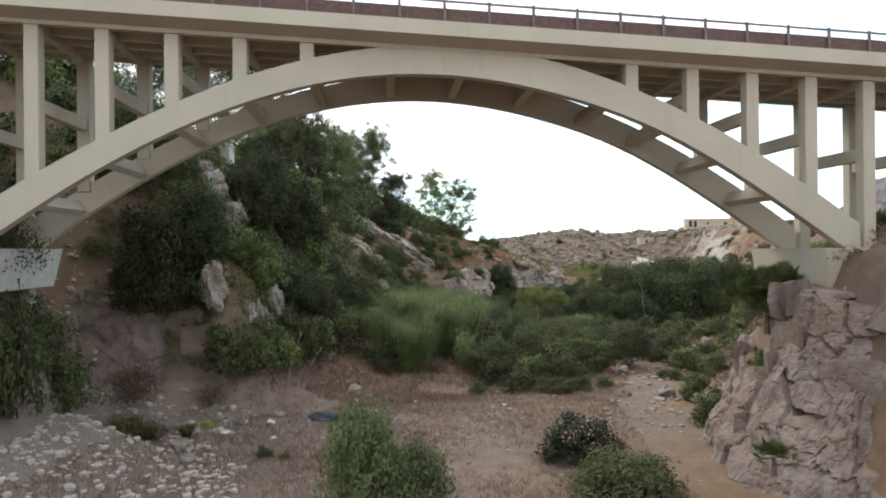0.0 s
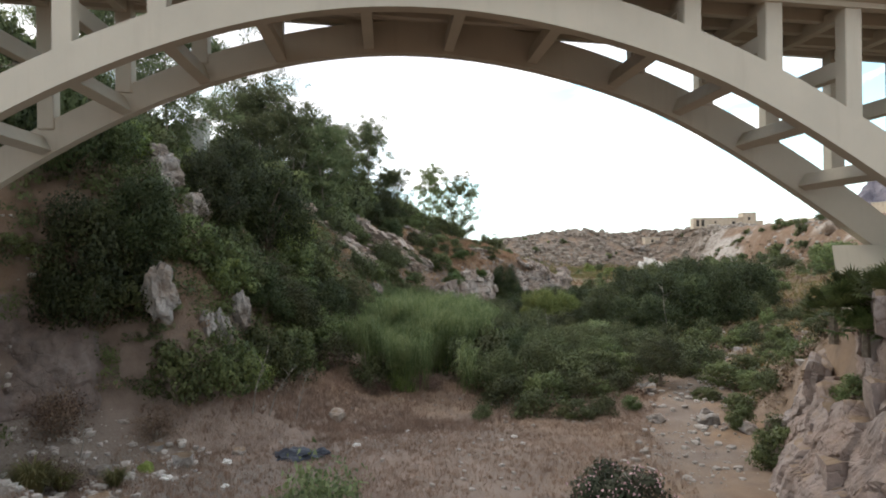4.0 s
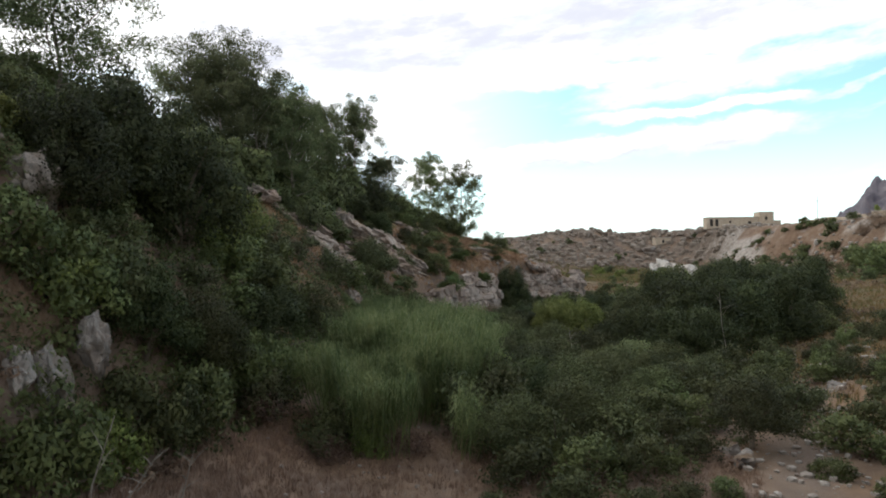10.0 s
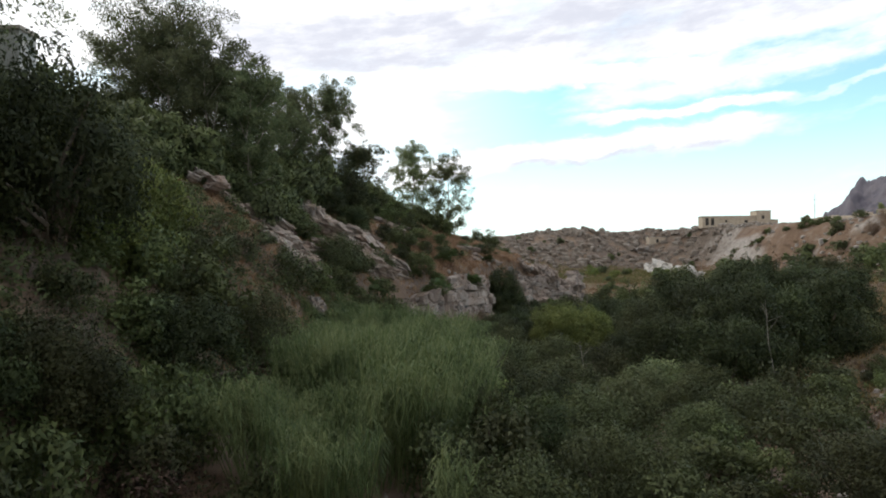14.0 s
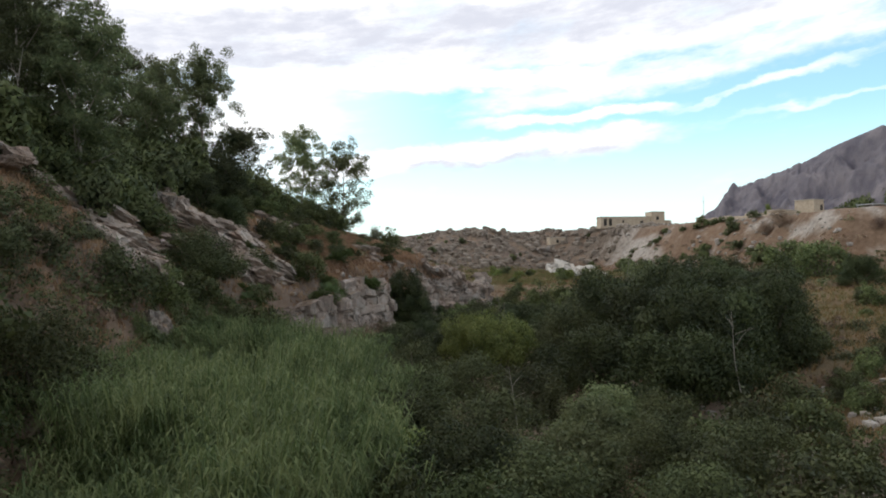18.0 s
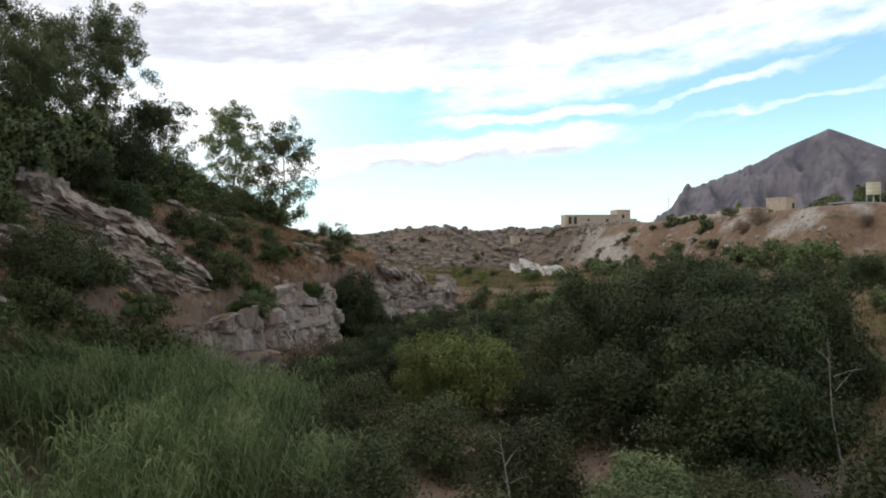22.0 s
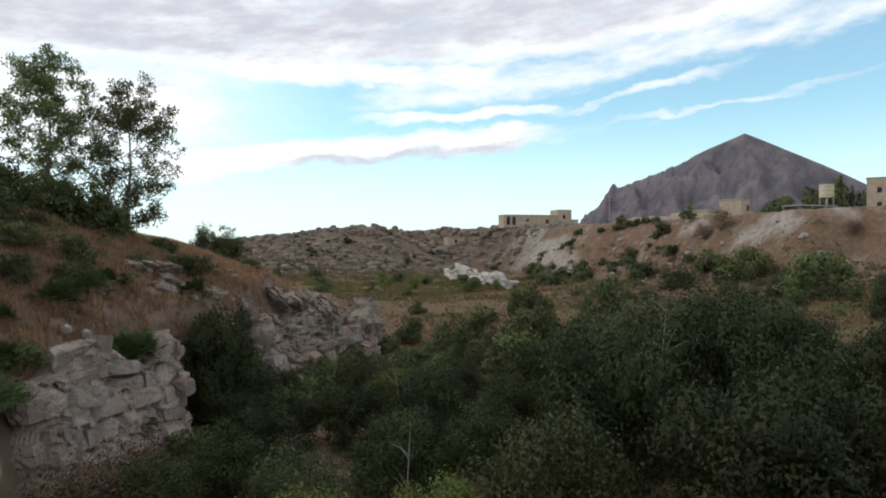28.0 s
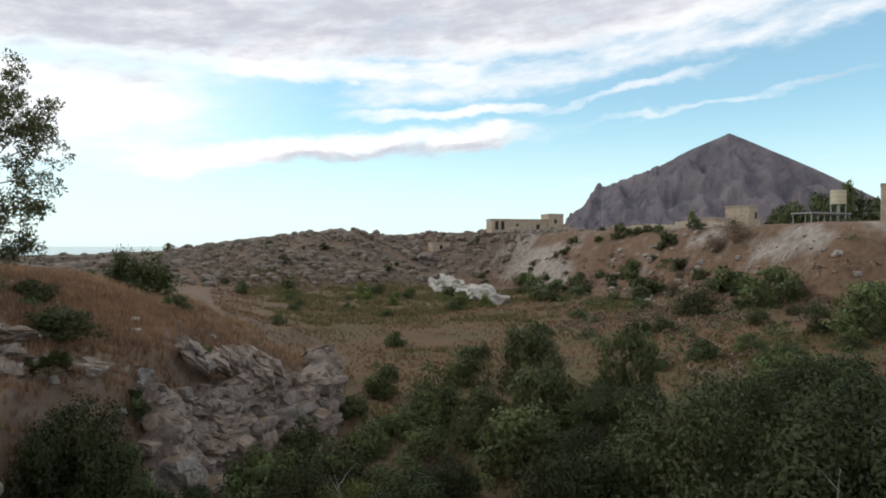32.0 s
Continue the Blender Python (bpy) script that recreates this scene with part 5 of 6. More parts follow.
build_undergrowth("floor_undergrowth", 1100, 3, 56, 54, 142, L_OLIVE, "low grey-green growth between the shrubs", 5, lambda x, y: (x > np.interp(y, ST, TOE_L) + 4) & (fbm(x * 0.2, y * 0.2, 3, 44) > -0.02) & (np.abs(x - np.interp(y, (46, 56, 70, 90), (15.5, 20, 26, 29))) > 1.6))
build_undergrowth("floor_undergrowth", 500, 3, 56, 54, 142, L_DRY, "dry brown brush between the shrubs", 6, lambda x, y: (x > np.interp(y, ST, TOE_L) + 3) & (fbm(x * 0.2, y * 0.2, 3, 44) < 0.02))
build_undergrowth("slope_undergrowth", 1000, 56, 118, 128, 262, L_DRY, "brown dry scrub below the quarry bank", 11, lambda x, y: (np.interp(y, (128, 172, 220, 262), (56, 62, 86, 100)) < x) & (x < np.interp(y, ST, BANK) - 9) & (fbm(x * 0.09, y * 0.09, 3, 52) > -0.06), 0.5, 1.5, 60, 0.20)
build_undergrowth("slope_undergrowth", 620, 56, 118, 128, 262, L_OLIVE, "low grey-green scrub below the quarry bank", 12, lambda x, y: (np.interp(y, (128, 172, 220, 262), (56, 62, 86, 100)) < x) & (x < np.interp(y, ST, BANK) - 8) & (fbm(x * 0.09, y * 0.09, 3, 52) < 0.06), 0.6, 1.7, 60, 0.20)
build_undergrowth("slope_undergrowth", 260, 17, 34, 28, 56, L_DRY, "dry brown brush beside the cliff", 7, lambda x, y: x > np.interp(y, ST, TOE_R) + 0.5)


# dwarf fan palms that cling to the rock ledges
def palm_mesh(seed):
    gp = np.random.default_rng(seed)
    V, F, n = [], [], 0
    for k in range(34):
        a, el = gp.uniform(0, 6.28), gp.uniform(0.15, 1.35)
        d = np.array([math.cos(a) * math.cos(el), math.sin(a) * math.cos(el), math.sin(el)])
        c = d * gp.uniform(0.45, 0.75)
        side = np.array([-math.sin(a), math.cos(a), 0.0])
        upv = np.cross(d, side)
        V += [np.zeros(3) - side * 0.012, np.zeros(3) + side * 0.012, c]
        F.append((n, n + 1, n + 2))
        n += 3
        for j in range(13):
            th = -1.5 + 3.0 * j / 12
            rib = d * math.cos(th) + side * math.sin(th)
            tip = c + rib * 0.42 + np.array([0, 0, -0.10 * abs(th)])
            w = np.cross(rib, upv) * 0.028
            m = c + rib * 0.2
            V += [c, m + w, tip, m - w]
            F.append((n, n + 1, n + 2, n + 3))
            n += 4
    return mesh_from("fronds", np.array(V), F, L_PALM)


PALMS = [palm_mesh(900), palm_mesh(901)]


def palm(x, y, s, z=None):
    root = new("dwarf_fan_palm")
    z = lz(x, y) if z is None else z
    root.matrix_world = Matrix.Translation((x, y, z)) @ Matrix.Rotation(shrub_rng.uniform(0, 6.28), 4, "Z") @ Matrix.Scale(s, 4)
    hang("fan_crown", shrub_rng.choice(PALMS), root)
    bm = bmesh.new()
    tube(bm, [(0, 0, -0.5), (0, 0, 0.12)], [0.12, 0.09], 6)
    part("trunk", bm, M_BARK, root)
    tagged(root, "low green dwarf fan palm on a rock ledge", "palm", "dwarf fan palms")


for x, y, z, s in ((16.0, 31.2, 8.9, 1.5), (15.2, 33.2, 8.0, 1.7), (15.8, 32.2, 7.5, 1.4), (16.6, 34.0, 8.6, 1.6), (12.9, 25.8, 2.6, 1.0), (1.8, 110.6, 5.9, 1.8), (0.6, 109.4, 5.6, 1.3), (6.4, 120.6, 5.9, 1.9), (5.0, 119.4, 6.0, 1.4), (-5.6, 101.6, 6.6, 1.7), (-4.6, 100.2, 6.2, 1.3)):
    palm(x, y, s, z)
for x, y, s in ((18.8, 36.2, 1.4), (3.5, 124.0, 1.6), (3.6, 117.2, 1.6), (1.2, 115.0, 1.4), (5.4, 121.5, 1.7), (6.6, 123.0, 1.5), (-1.2, 112.4, 1.3), (2.4, 121.0, 1.7), (0.4, 118.0, 1.2), (4.4, 126.4, 1.3), (-2.6, 116.8, 1.5), (-6.5, 112.5, 1.4), (-9.8, 104.0, 1.4), (9.0, 130.5, 1.3)):
    palm(x, y, s)
for x, y, s in ((-17.8, 37.0, 1.0), (-16.2, 36.4, 0.8)):
    shrub("dry", x, y, s * 1.2, s * 1.5)


# ---- the cane thicket ----
def build_reeds():
    g = np.random.default_rng(77)
    V, F = [], []
    n = 0
    spots = []
    while len(spots) < 4900:
        x, y = g.uniform(-11.5, 5.6), g.uniform(56.5, 98.5)
        ex = ((x + 3.3 - 0.03 * (y - 70)) / 7.0) ** 2 + ((y - 76.5) / 22.0) ** 4
        hole = float(vnoise(np.array(x * 0.4 + 9), np.array(y * 0.4), 31))
        if ex < 1 + 0.45 * math.sin(x * 1.3 + y * 0.31) * math.sin(y * 0.7) and hole > 0.38:
            spots.append((x, y, ex))
    xs, ys = np.array([q[0] for q in spots]), np.array([q[1] for q in spots])
    base = land(xs, ys)
    mound = -0.25 + 1.95 * vnoise(xs * 0.34, ys * 0.30, 12) + 0.8 * (vnoise(xs * 0.9, ys * 0.9, 19) - 0.5)
    for (x, y, ex), z, mo in zip(spots, base, mound):
        top = np.interp(y, (57, 64, 97), (5.7, 6.7, 6.2)) - z
        h = max(0.7, top * min(1.12, max(0.5, 0.40 + 0.66 * mo)) * g.uniform(0.72, 1.0) * (1.0 - 0.3 * min(ex, 1) ** 2))
        away = np.array([x + 2.6, (y - 77.5) * 0.25]) / 6.4
        la = g.uniform(0, 6.28)
        ln = (np.array([math.cos(la), math.sin(la)]) * g.uniform(0.05, 0.5) + away * 0.55) * h * 0.5
        turn = g.uniform(0, 6.28)
        for k in range(20):
            t = 0.34 + 0.66 * ((k + g.uniform(0, 1)) / 20) ** 0.75
            p = np.array([x + ln[0] * t * t, y + ln[1] * t * t, z + h * (t - 0.10 * t ** 3)])
            a = turn + math.pi * k + g.normal() * 0.7
            d = np.array([math.cos(a), math.sin(a), 0.0]) + np.array([ln[0], ln[1], 0.0]) / h * 0.9
            d /= np.linalg.norm(d) + 1e-6
            s = np.array([-d[1], d[0], 0.0]) * g.uniform(0.014, 0.027)
            L = g.uniform(0.45, 1.0) * (1.15 - 0.3 * t)
            lift = g.uniform(0.2, 0.8)
            q = p + d * L * 0.42 + np.array([0, 0, L * lift * 0.45])
            e = p + d * L * 0.95 + np.array([0, 0, L * (lift * 0.45 - g.uniform(0.15, 0.9))])
            V += [p - s * 0.4, p + s * 0.4, q + s, q - s, e]
            F += [(n, n + 1, n + 2, n + 3), (n + 3, n + 2, n + 4)]
            n += 5
        s = np.array([0.016, 0.0, 0.0])
        b, tp = np.array([x, y, z - 0.2]), np.array([x + ln[0], y + ln[1], z + h * 0.9])
        V += [b - s, b + s, tp + s, tp - s]
        F += [(n, n + 1, n + 2, n + 3)]
        n += 4
    me = mesh_from("cane_thicket", np.array(V), F, L_REED)
    tagged(hang("cane_thicket", me), "thicket of tall green giant cane on the gorge floor", "reeds", kind="stuff")


build_reeds()


# ---- dry grass ----
def build_grass(name, count, x0, x1, y0, y1, height, material, label, seed, keep=None, width=0.02, blades=5, cover=0.06):
    g = np.random.default_rng(seed)
    x, y = g.uniform(x0, x1, count), g.uniform(y0, y1, count)
    ok = fbm(x * 0.13, y * 0.13, 3, 14) + g.uniform(-0.16, 0.16, count) < cover
    if keep is not None:
        ok &= keep(x, y)
    x, y = x[ok], y[ok]
    z = land(x, y)
    n = len(x)
    V, F = [], []
    for k in range(blades):
        a = g.uniform(0, 6.28, n)
        L = height * g.uniform(0.5, 1.2, n)
        lean = g.uniform(0.1, 0.6, n) * L
        jx, jy = x + g.normal(size=n) * 0.08, y + g.normal(size=n) * 0.08
        w = width * g.uniform(0.7, 1.4, n)
        a0 = np.stack([jx - np.sin(a) * w, jy + np.cos(a) * w, z - 0.04], 1)
        a1 = np.stack([jx + np.sin(a) * w, jy - np.cos(a) * w, z - 0.04], 1)
        tip = np.stack([jx + np.cos(a) * lean, jy + np.sin(a) * lean, z + L], 1)
        i = (np.arange(n) + k * n) * 3
        V.append(np.stack([a0, a1, tip], 1).reshape(-1, 3))
        F.append(np.stack([i, i + 1, i + 2], 1))
    me = mesh_from(name, np.concatenate(V), np.concatenate(F), material)
    tagged(hang(name, me), label, "grass", kind="stuff")


build_grass("dry_grass", 9000, -12, 9, 44, 60, 0.34, L_STRAW, "straw-brown dry grass before the canes", 9, lambda x, y: (x + fbm(x * 0.3, y * 0.3, 3, 2) * 14 < np.interp(y, (44, 50, 58), (2, 5, 8))) & (y + fbm(x * 0.25, y * 0.25, 3, 5) * 16 > 46), 0.018, 5, 0.12)
build_grass("dry_grass", 34000, -16, 16, 22, 60, 0.22, L_STRAW, "straw-brown dry grass over the gorge floor", 1, lambda x, y: x < np.interp(y, (22, 30, 46, 56), (12, 10, 12, 16)), 0.016, 5, 0.12)
build_grass("dry_grass", 56000, -22, 26, 70, 160, 0.42, L_GRASS, "russet dry grass on the slope above the rocks", 2, lambda x, y: (np.interp(y, ST, TOE_L) - x > 1.5) & (np.interp(y, ST, TOE_L) - x < 26), 0.03, 5, 0.2)
build_grass("dry_grass", 15000, -2, 26, 116, 152, 0.46, L_GRASS, "russet dry grass round the bluff", 10, lambda x, y: np.interp(y, ST, TOE_L) - x > 1.0, 0.042, 5, 0.3)
build_grass("dry_grass", 20000, 22, 95, 50, 150, 0.5, L_MEADOW, "golden dry grass on the gentle slope", 3, lambda x, y: x > np.interp(y, ST, TOE_R) - 2, 0.035)
build_grass("rough_grass", 12000, 24, 95, 50, 150, 0.5, L_GRASSGREEN, "rough olive-green grass on the gentle slope", 13, lambda x, y: (x > np.interp(y, ST, TOE_R)) & (fbm(x * 0.05, y * 0.08, 3, 27) > 0.0), 0.035, 5, 0.3)
build_grass("dry_grass", 36000, 18, 104, 142, 292, 0.34, L_MEADOW, "golden dry grass of the meadow beyond the rocks", 7, None, 0.05, 4)
build_grass("meadow_grass", 24000, 26, 95, 145, 285, 0.7, L_GRASSGREEN, "rough yellow-green meadow grass", 4, lambda x, y: (fbm(x * 0.018, y * 0.07, 3, 71) > 0.0) & (x > 22 + fbm(x * 0.04, y * 0.04, 2, 8) * 40), 0.06)


# ---- rocks ----
def rock_mesh(seed, facets=9, sub=3, stretch=(1, 1, 0.75), material=None, rough=0.1, square=True):
    g = random.Random(seed)
    bm = bmesh.new()
    bmesh.ops.create_icosphere(bm, subdivisions=sub, radius=1)
    planes = []
    turn = Euler((g.uniform(-0.4, 0.4), g.uniform(-0.4, 0.4), g.uniform(0, 3))).to_matrix()
    for ax_ in ((1, 0, 0), (-1, 0, 0), (0, 1, 0), (0, -1, 0), (0, 0, 1), (0, 0, -1)) if square else ():
        planes.append(((turn @ Vector(ax_)).normalized(), g.uniform(0.5, 0.72)))
    for _ in range(facets):
        d = Vector((g.gauss(0, 1), g.gauss(0, 1), g.gauss(0, 0.8))).normalized()
        planes.append((d, g.uniform(0.6, 0.9)))
    off = Vector((seed * 3.1, seed * 1.7, 0))
    for v in bm.verts:
        p = v.co.copy()
        for d, k in planes:
            e = p.dot(d) - k
            if e > 0:
                p -= d * e * 0.95
        p += p.normalized() * (noise.fractal(p * 2.2 + off, 1.0, 2.0, 4) * rough * 1.6 + noise.noise(p * 7 + off) * rough * 0.35)
        v.co = Vector((p.x * stretch[0], p.y * stretch[1], p.z * stretch[2]))
    me = bpy.data.meshes.new("rock")
    bm.to_mesh(me)
    bm.free()
    me.materials.append(material or M_ROCK)
    return me


def block_mesh(seed, material):
    """A squared block of bedded limestone with chipped corners."""
    g = random.Random(seed)
    bm = bmesh.new()
    bmesh.ops.create_cube(bm, size=2)
    bmesh.ops.subdivide_edges(bm, edges=bm.edges, cuts=3, use_grid_fill=True)
    skew = [[g.uniform(-0.16, 0.16) for _ in range(3)] for _ in range(6)]
    off = Vector((seed * 5.3, seed * 2.9, 1.0))
    for v in bm.verts:
        p = v.co.copy()
        k = max(0.0, abs(p.x * p.y * p.z) - 0.3) * 0.16
        q = Vector([p[i] * (1 - k) + skew[i][0] * p[(i + 1) % 3] + skew[i + 3][1] * p[(i + 2) % 3] for i in range(3)])
        q += q.normalized() * noise.fractal(q * 1.6 + off, 1.0, 2.0, 3) * 0.14
        v.co = q
    me = bpy.data.meshes.new("rock")
    bm.to_mesh(me)
    bm.free()
    me.materials.append(material)
    return me


B_PINK = [block_mesh(k + 1, M_ROCK_PINK) for k in range(5)]
B_PALE = [block_mesh(k + 11, M_ROCK_PALE) for k in range(5)]
R_GREY = [rock_mesh(k + 1, 9, 3, (1, 0.9, 0.85), M_ROCK, 0.13) for k in range(6)]
R_PALE = [rock_mesh(k + 81, 9, 4, (1, 0.9, 0.95), M_ROCK, 0.22, False) for k in range(4)]
R_PINK = [rock_mesh(k + 21, 10, 3, (1, 0.9, 0.85), M_ROCK_PINK, 0.12) for k in range(5)]
R_WHITE = [rock_mesh(k + 41, 14, 3, (1, 0.9, 0.6), M_ROCK_WHITE, 0.3) for k in range(2)]
rk = random.Random(3)


def rock(x, y, z, sx, sy, sz, meshes, name="boulder", label="", tilt=25, parent=None):
    o = hang(name, rk.choice(meshes), parent)
    o.matrix_world = Matrix.Translation((x, y, z)) @ Euler((radians(rk.uniform(-tilt, tilt)), radians(rk.uniform(-tilt, tilt)), rk.uniform(0, 6.28))).to_matrix().to_4x4() @ Matrix.Diagonal((sx, sy, sz, 1))
    if parent is None:
        tagged(o, label, "rock", "rocks of the gorge")
    return o


def outcrop(x, y, z, sx, sz, n, meshes, label, depth=1.0, flat=0.7, run=(1, 0)):
    """A rock face made of several blocks, each its own piece."""
    root = tagged(new("rock_outcrop"), label, "rock", "rock outcrops of the gorge")
    root.location = (x, y, z)
    for _ in range(n):
        o = hang("rock_block", rk.choice(meshes), root)
        u, w = rk.uniform(-1, 1), rk.uniform(-1, 1)
        q = Vector((run[0] * u * sx - run[1] * rk.uniform(-1, 1) * depth, run[1] * u * sx + run[0] * rk.uniform(-1, 1) * depth, w * sz))
        k = rk.uniform(0.5, 0.85) * min(sx, sz * 1.3)
        o.matrix_local = Matrix.Translation(q) @ Euler((radians(rk.uniform(-18, 18)), radians(rk.uniform(-18, 18)), rk.uniform(0, 6.28))).to_matrix().to_4x4() @ Matrix.Diagonal((k, k, k * rk.uniform(flat, 1.3), 1))
    return root


GREYROCK = "weathered grey limestone outcrop between shrubs"
for x, y, z, sx, sy, sz in ((-15.1, 43.2, 8.8, 1.1, 1.0, 1.6), (-13.0, 47.0, 6.0, 0.75, 0.8, 1.5), (-12.2, 48.2, 7.3, 0.65, 0.6, 1.2), (-13.6, 45.8, 6.6, 0.6, 0.6, 1.0), (-16.8, 47.8, 15.7, 1.5, 1.2, 1.2), (-15.9, 50.6, 13.4, 1.2, 1.1, 1.5), (-19.8, 60.2, 17.4, 1.3, 1.1, 1.4), (-16.2, 46.2, 12.2, 0.7, 0.8, 0.9), (-18.0, 49.5, 17.0, 0.9, 0.8, 0.9)):
    rock(x, y, z, sx, sy, sz, R_PALE, "rock_outcrop", GREYROCK, 12)
# cliffs: a face of uneven blocks parted by recessed joints
def cells(u, v, seed):
    """Random value of the nearest cell, and how near its edge is."""
    iu, iv = np.floor(u), np.floor(v)
    best = np.full(u.shape, 9.0)
    second = np.full(u.shape, 9.0)
    val = np.zeros(u.shape)
    for a in (-1, 0, 1):
        for b in (-1, 0, 1):
            cu, cv = iu + a, iv + b
            du = cu + 0.15 + 0.7 * lattice(cu, cv, seed) - u
            dv = cv + 0.15 + 0.7 * lattice(cu, cv, seed + 1) - v
            d = np.maximum(np.abs(du), np.abs(dv)) + 0.25 * np.hypot(du, dv)
            r = lattice(cu, cv, seed + 2)
            near = d < best
            second = np.where(near, best, np.minimum(second, d))
            val = np.where(near, r, val)
            best = np.where(near, d, best)
    return val, second - best


def cliff_wall(name, label, path, z0, z1, lean, material, seed, cell=(1.3, 1.0), amp=0.55, tilt=0.0, res=0.2, back=3.0, ragged=2.2, bulge=3.4, blocks=14, warp=1.6, shelfy=0.75, smooth=True, grain=0.14, joint=0.10, course=None):
    path = np.array(path, float)
    seg = np.hypot(*np.diff(path, axis=0).T)
    arc = np.concatenate([[0], np.cumsum(seg)])
    nu = int(arc[-1] / res) + 2
    us = np.linspace(0, arc[-1], nu)
    cx, cy = np.interp(us, arc, path[:, 0]), np.interp(us, arc, path[:, 1])
    for _ in range(12):
        cx[1:-1], cy[1:-1] = (cx[:-2] + cx[2:] + 2 * cx[1:-1]) / 4, (cy[:-2] + cy[2:] + 2 * cy[1:-1]) / 4
    tx, ty = np.gradient(cx), np.gradient(cy)
    ln = np.hypot(tx, ty)
    ox, oy = ty / ln, -tx / ln
    top = z1 + fbm(us * 0.35, us * 0, 3, seed + 7) * 2 * ragged
    ends = np.minimum(step(us, 0, 2.2), step(arc[-1] - us, 0, 2.2))
    top = z0 + (top - z0) * (0.35 + 0.65 * ends)
    nv = int((z1 - z0) / res) + 2
    cap = int(back / res / 1.6) + 2
    X, Y, Z = [], [], []
    for r in range(nv + cap):
        t = min(r / (nv - 1), 1.0)
        over = max(0, r - (nv - 1)) * res * 1.6
        z = z0 + (top - z0) * t
        wu, wv = us + fbm(us * 0.6, z * 0.6, 3, seed + 3) * warp, z + us * tilt + fbm(us * 0.5, z * 0.5, 3, seed + 5) * warp * 0.75
        a, gap = cells(wu / cell[0] + over / cell[0], wv / cell[1], seed)
        a2, gap2 = cells(wu / (cell[0] * 0.42), wv / (cell[1] * 0.42) + over, seed + 50)
        push = amp * (a - 0.4) + amp * 0.3 * (a2 - 0.5) - amp * 0.6 * step(gap, joint, 0.0) - amp * 0.18 * step(gap2, 0.08, 0.0)
        push = push + fbm(us * 0.22, z * 0.22, 3, seed + 9) * bulge * amp + fbm(us * 2.5, z * 2.5 + over, 3, seed + 11) * grain
        shelf = (z - z0 + fbm(us * 0.3, z * 0.1, 3, seed + 13) * 3.0) / 1.6
        stepz = (np.floor(shelf) + step(shelf - np.floor(shelf), 0.72, 1.0)) * 1.6
        off = push - lean * ((1 - shelfy) * (z - z0) + shelfy * stepz) - over - (1 - ends) * 1.6
        rise_ = (push * 0.5 if over > 0 else 0.0) - 0.10 * over
        X.append(cx + ox * off)
        Y.append(cy + oy * off)
        Z.append(z + rise_)
    V = np.stack([np.array(X).ravel(), np.array(Y).ravel(), np.array(Z).ravel()], 1)
    nr = nv + cap
    i = (np.arange(nr - 1)[:, None] * nu + np.arange(nu - 1)[None, :]).ravel()
    me = mesh_from(name, V, np.stack([i, i + 1, i + nu + 1, i + nu], 1), material, smooth)
    root = tagged(new(name), label, "cliff", "rock cliffs")
    hang("cliff_face", me, root)
    if course:
        # courses of blocks that stand proud of the face, with gaps where they have fallen
        wide, high, keep = course
        squared = B_PALE if material is M_ROCK_PALE else B_PINK
        z = z0 + high * 0.3
        while z < z1 + 0.2:
            hh = high * rk.uniform(0.55, 1.5)
            u = rk.uniform(0, wide)
            while u < arc[-1] - 0.4:
                ww = wide * rk.uniform(0.5, 2.1)
                k = min(int((u + ww / 2) / arc[-1] * (nu - 1)), nu - 1)
                lim = min(int((z + hh / 2 - z0) / max(top[k] - z0, 0.3) * (nv - 1)), nv + 2)
                if rk.random() < keep and z + hh * 0.6 < top[k] + 0.5 and lim > 0:
                    p = V[lim * nu + k]
                    o = hang("rock_block", rk.choice(squared), root)
                    sunk = rk.uniform(0.12, 0.42)
                    face = math.atan2(ty[k], tx[k])
                    o.matrix_world = Matrix.Translation((p[0] - ox[k] * sunk, p[1] - oy[k] * sunk, z + hh * rk.uniform(0.3, 0.7))) @ Euler((radians(rk.uniform(-9, 9)), radians(rk.uniform(-6, 6)), face + radians(rk.uniform(-13, 13)))).to_matrix().to_4x4() @ Matrix.Diagonal((ww * 0.47, rk.uniform(0.35, 0.62), hh * 0.47, 1))
                u += ww
            z += hh
    source = {M_ROCK: R_GREY, M_ROCK_PALE: R_PALE}.get(material, R_PINK)
    for _ in range(blocks):
        p = V[rk.randrange(nu * 4, nu * (nv + 3))]
        k = rk.uniform(0.25, 0.7)
        o = hang("rock_block", rk.choice(source), root)
        o.matrix_world = Matrix.Translation(p) @ Euler((radians(rk.uniform(-20, 20)), radians(rk.uniform(-20, 20)), rk.uniform(0, 6.28))).to_matrix().to_4x4() @ Matrix.Diagonal((k, k, k * rk.uniform(0.6, 1.1), 1))
    return root


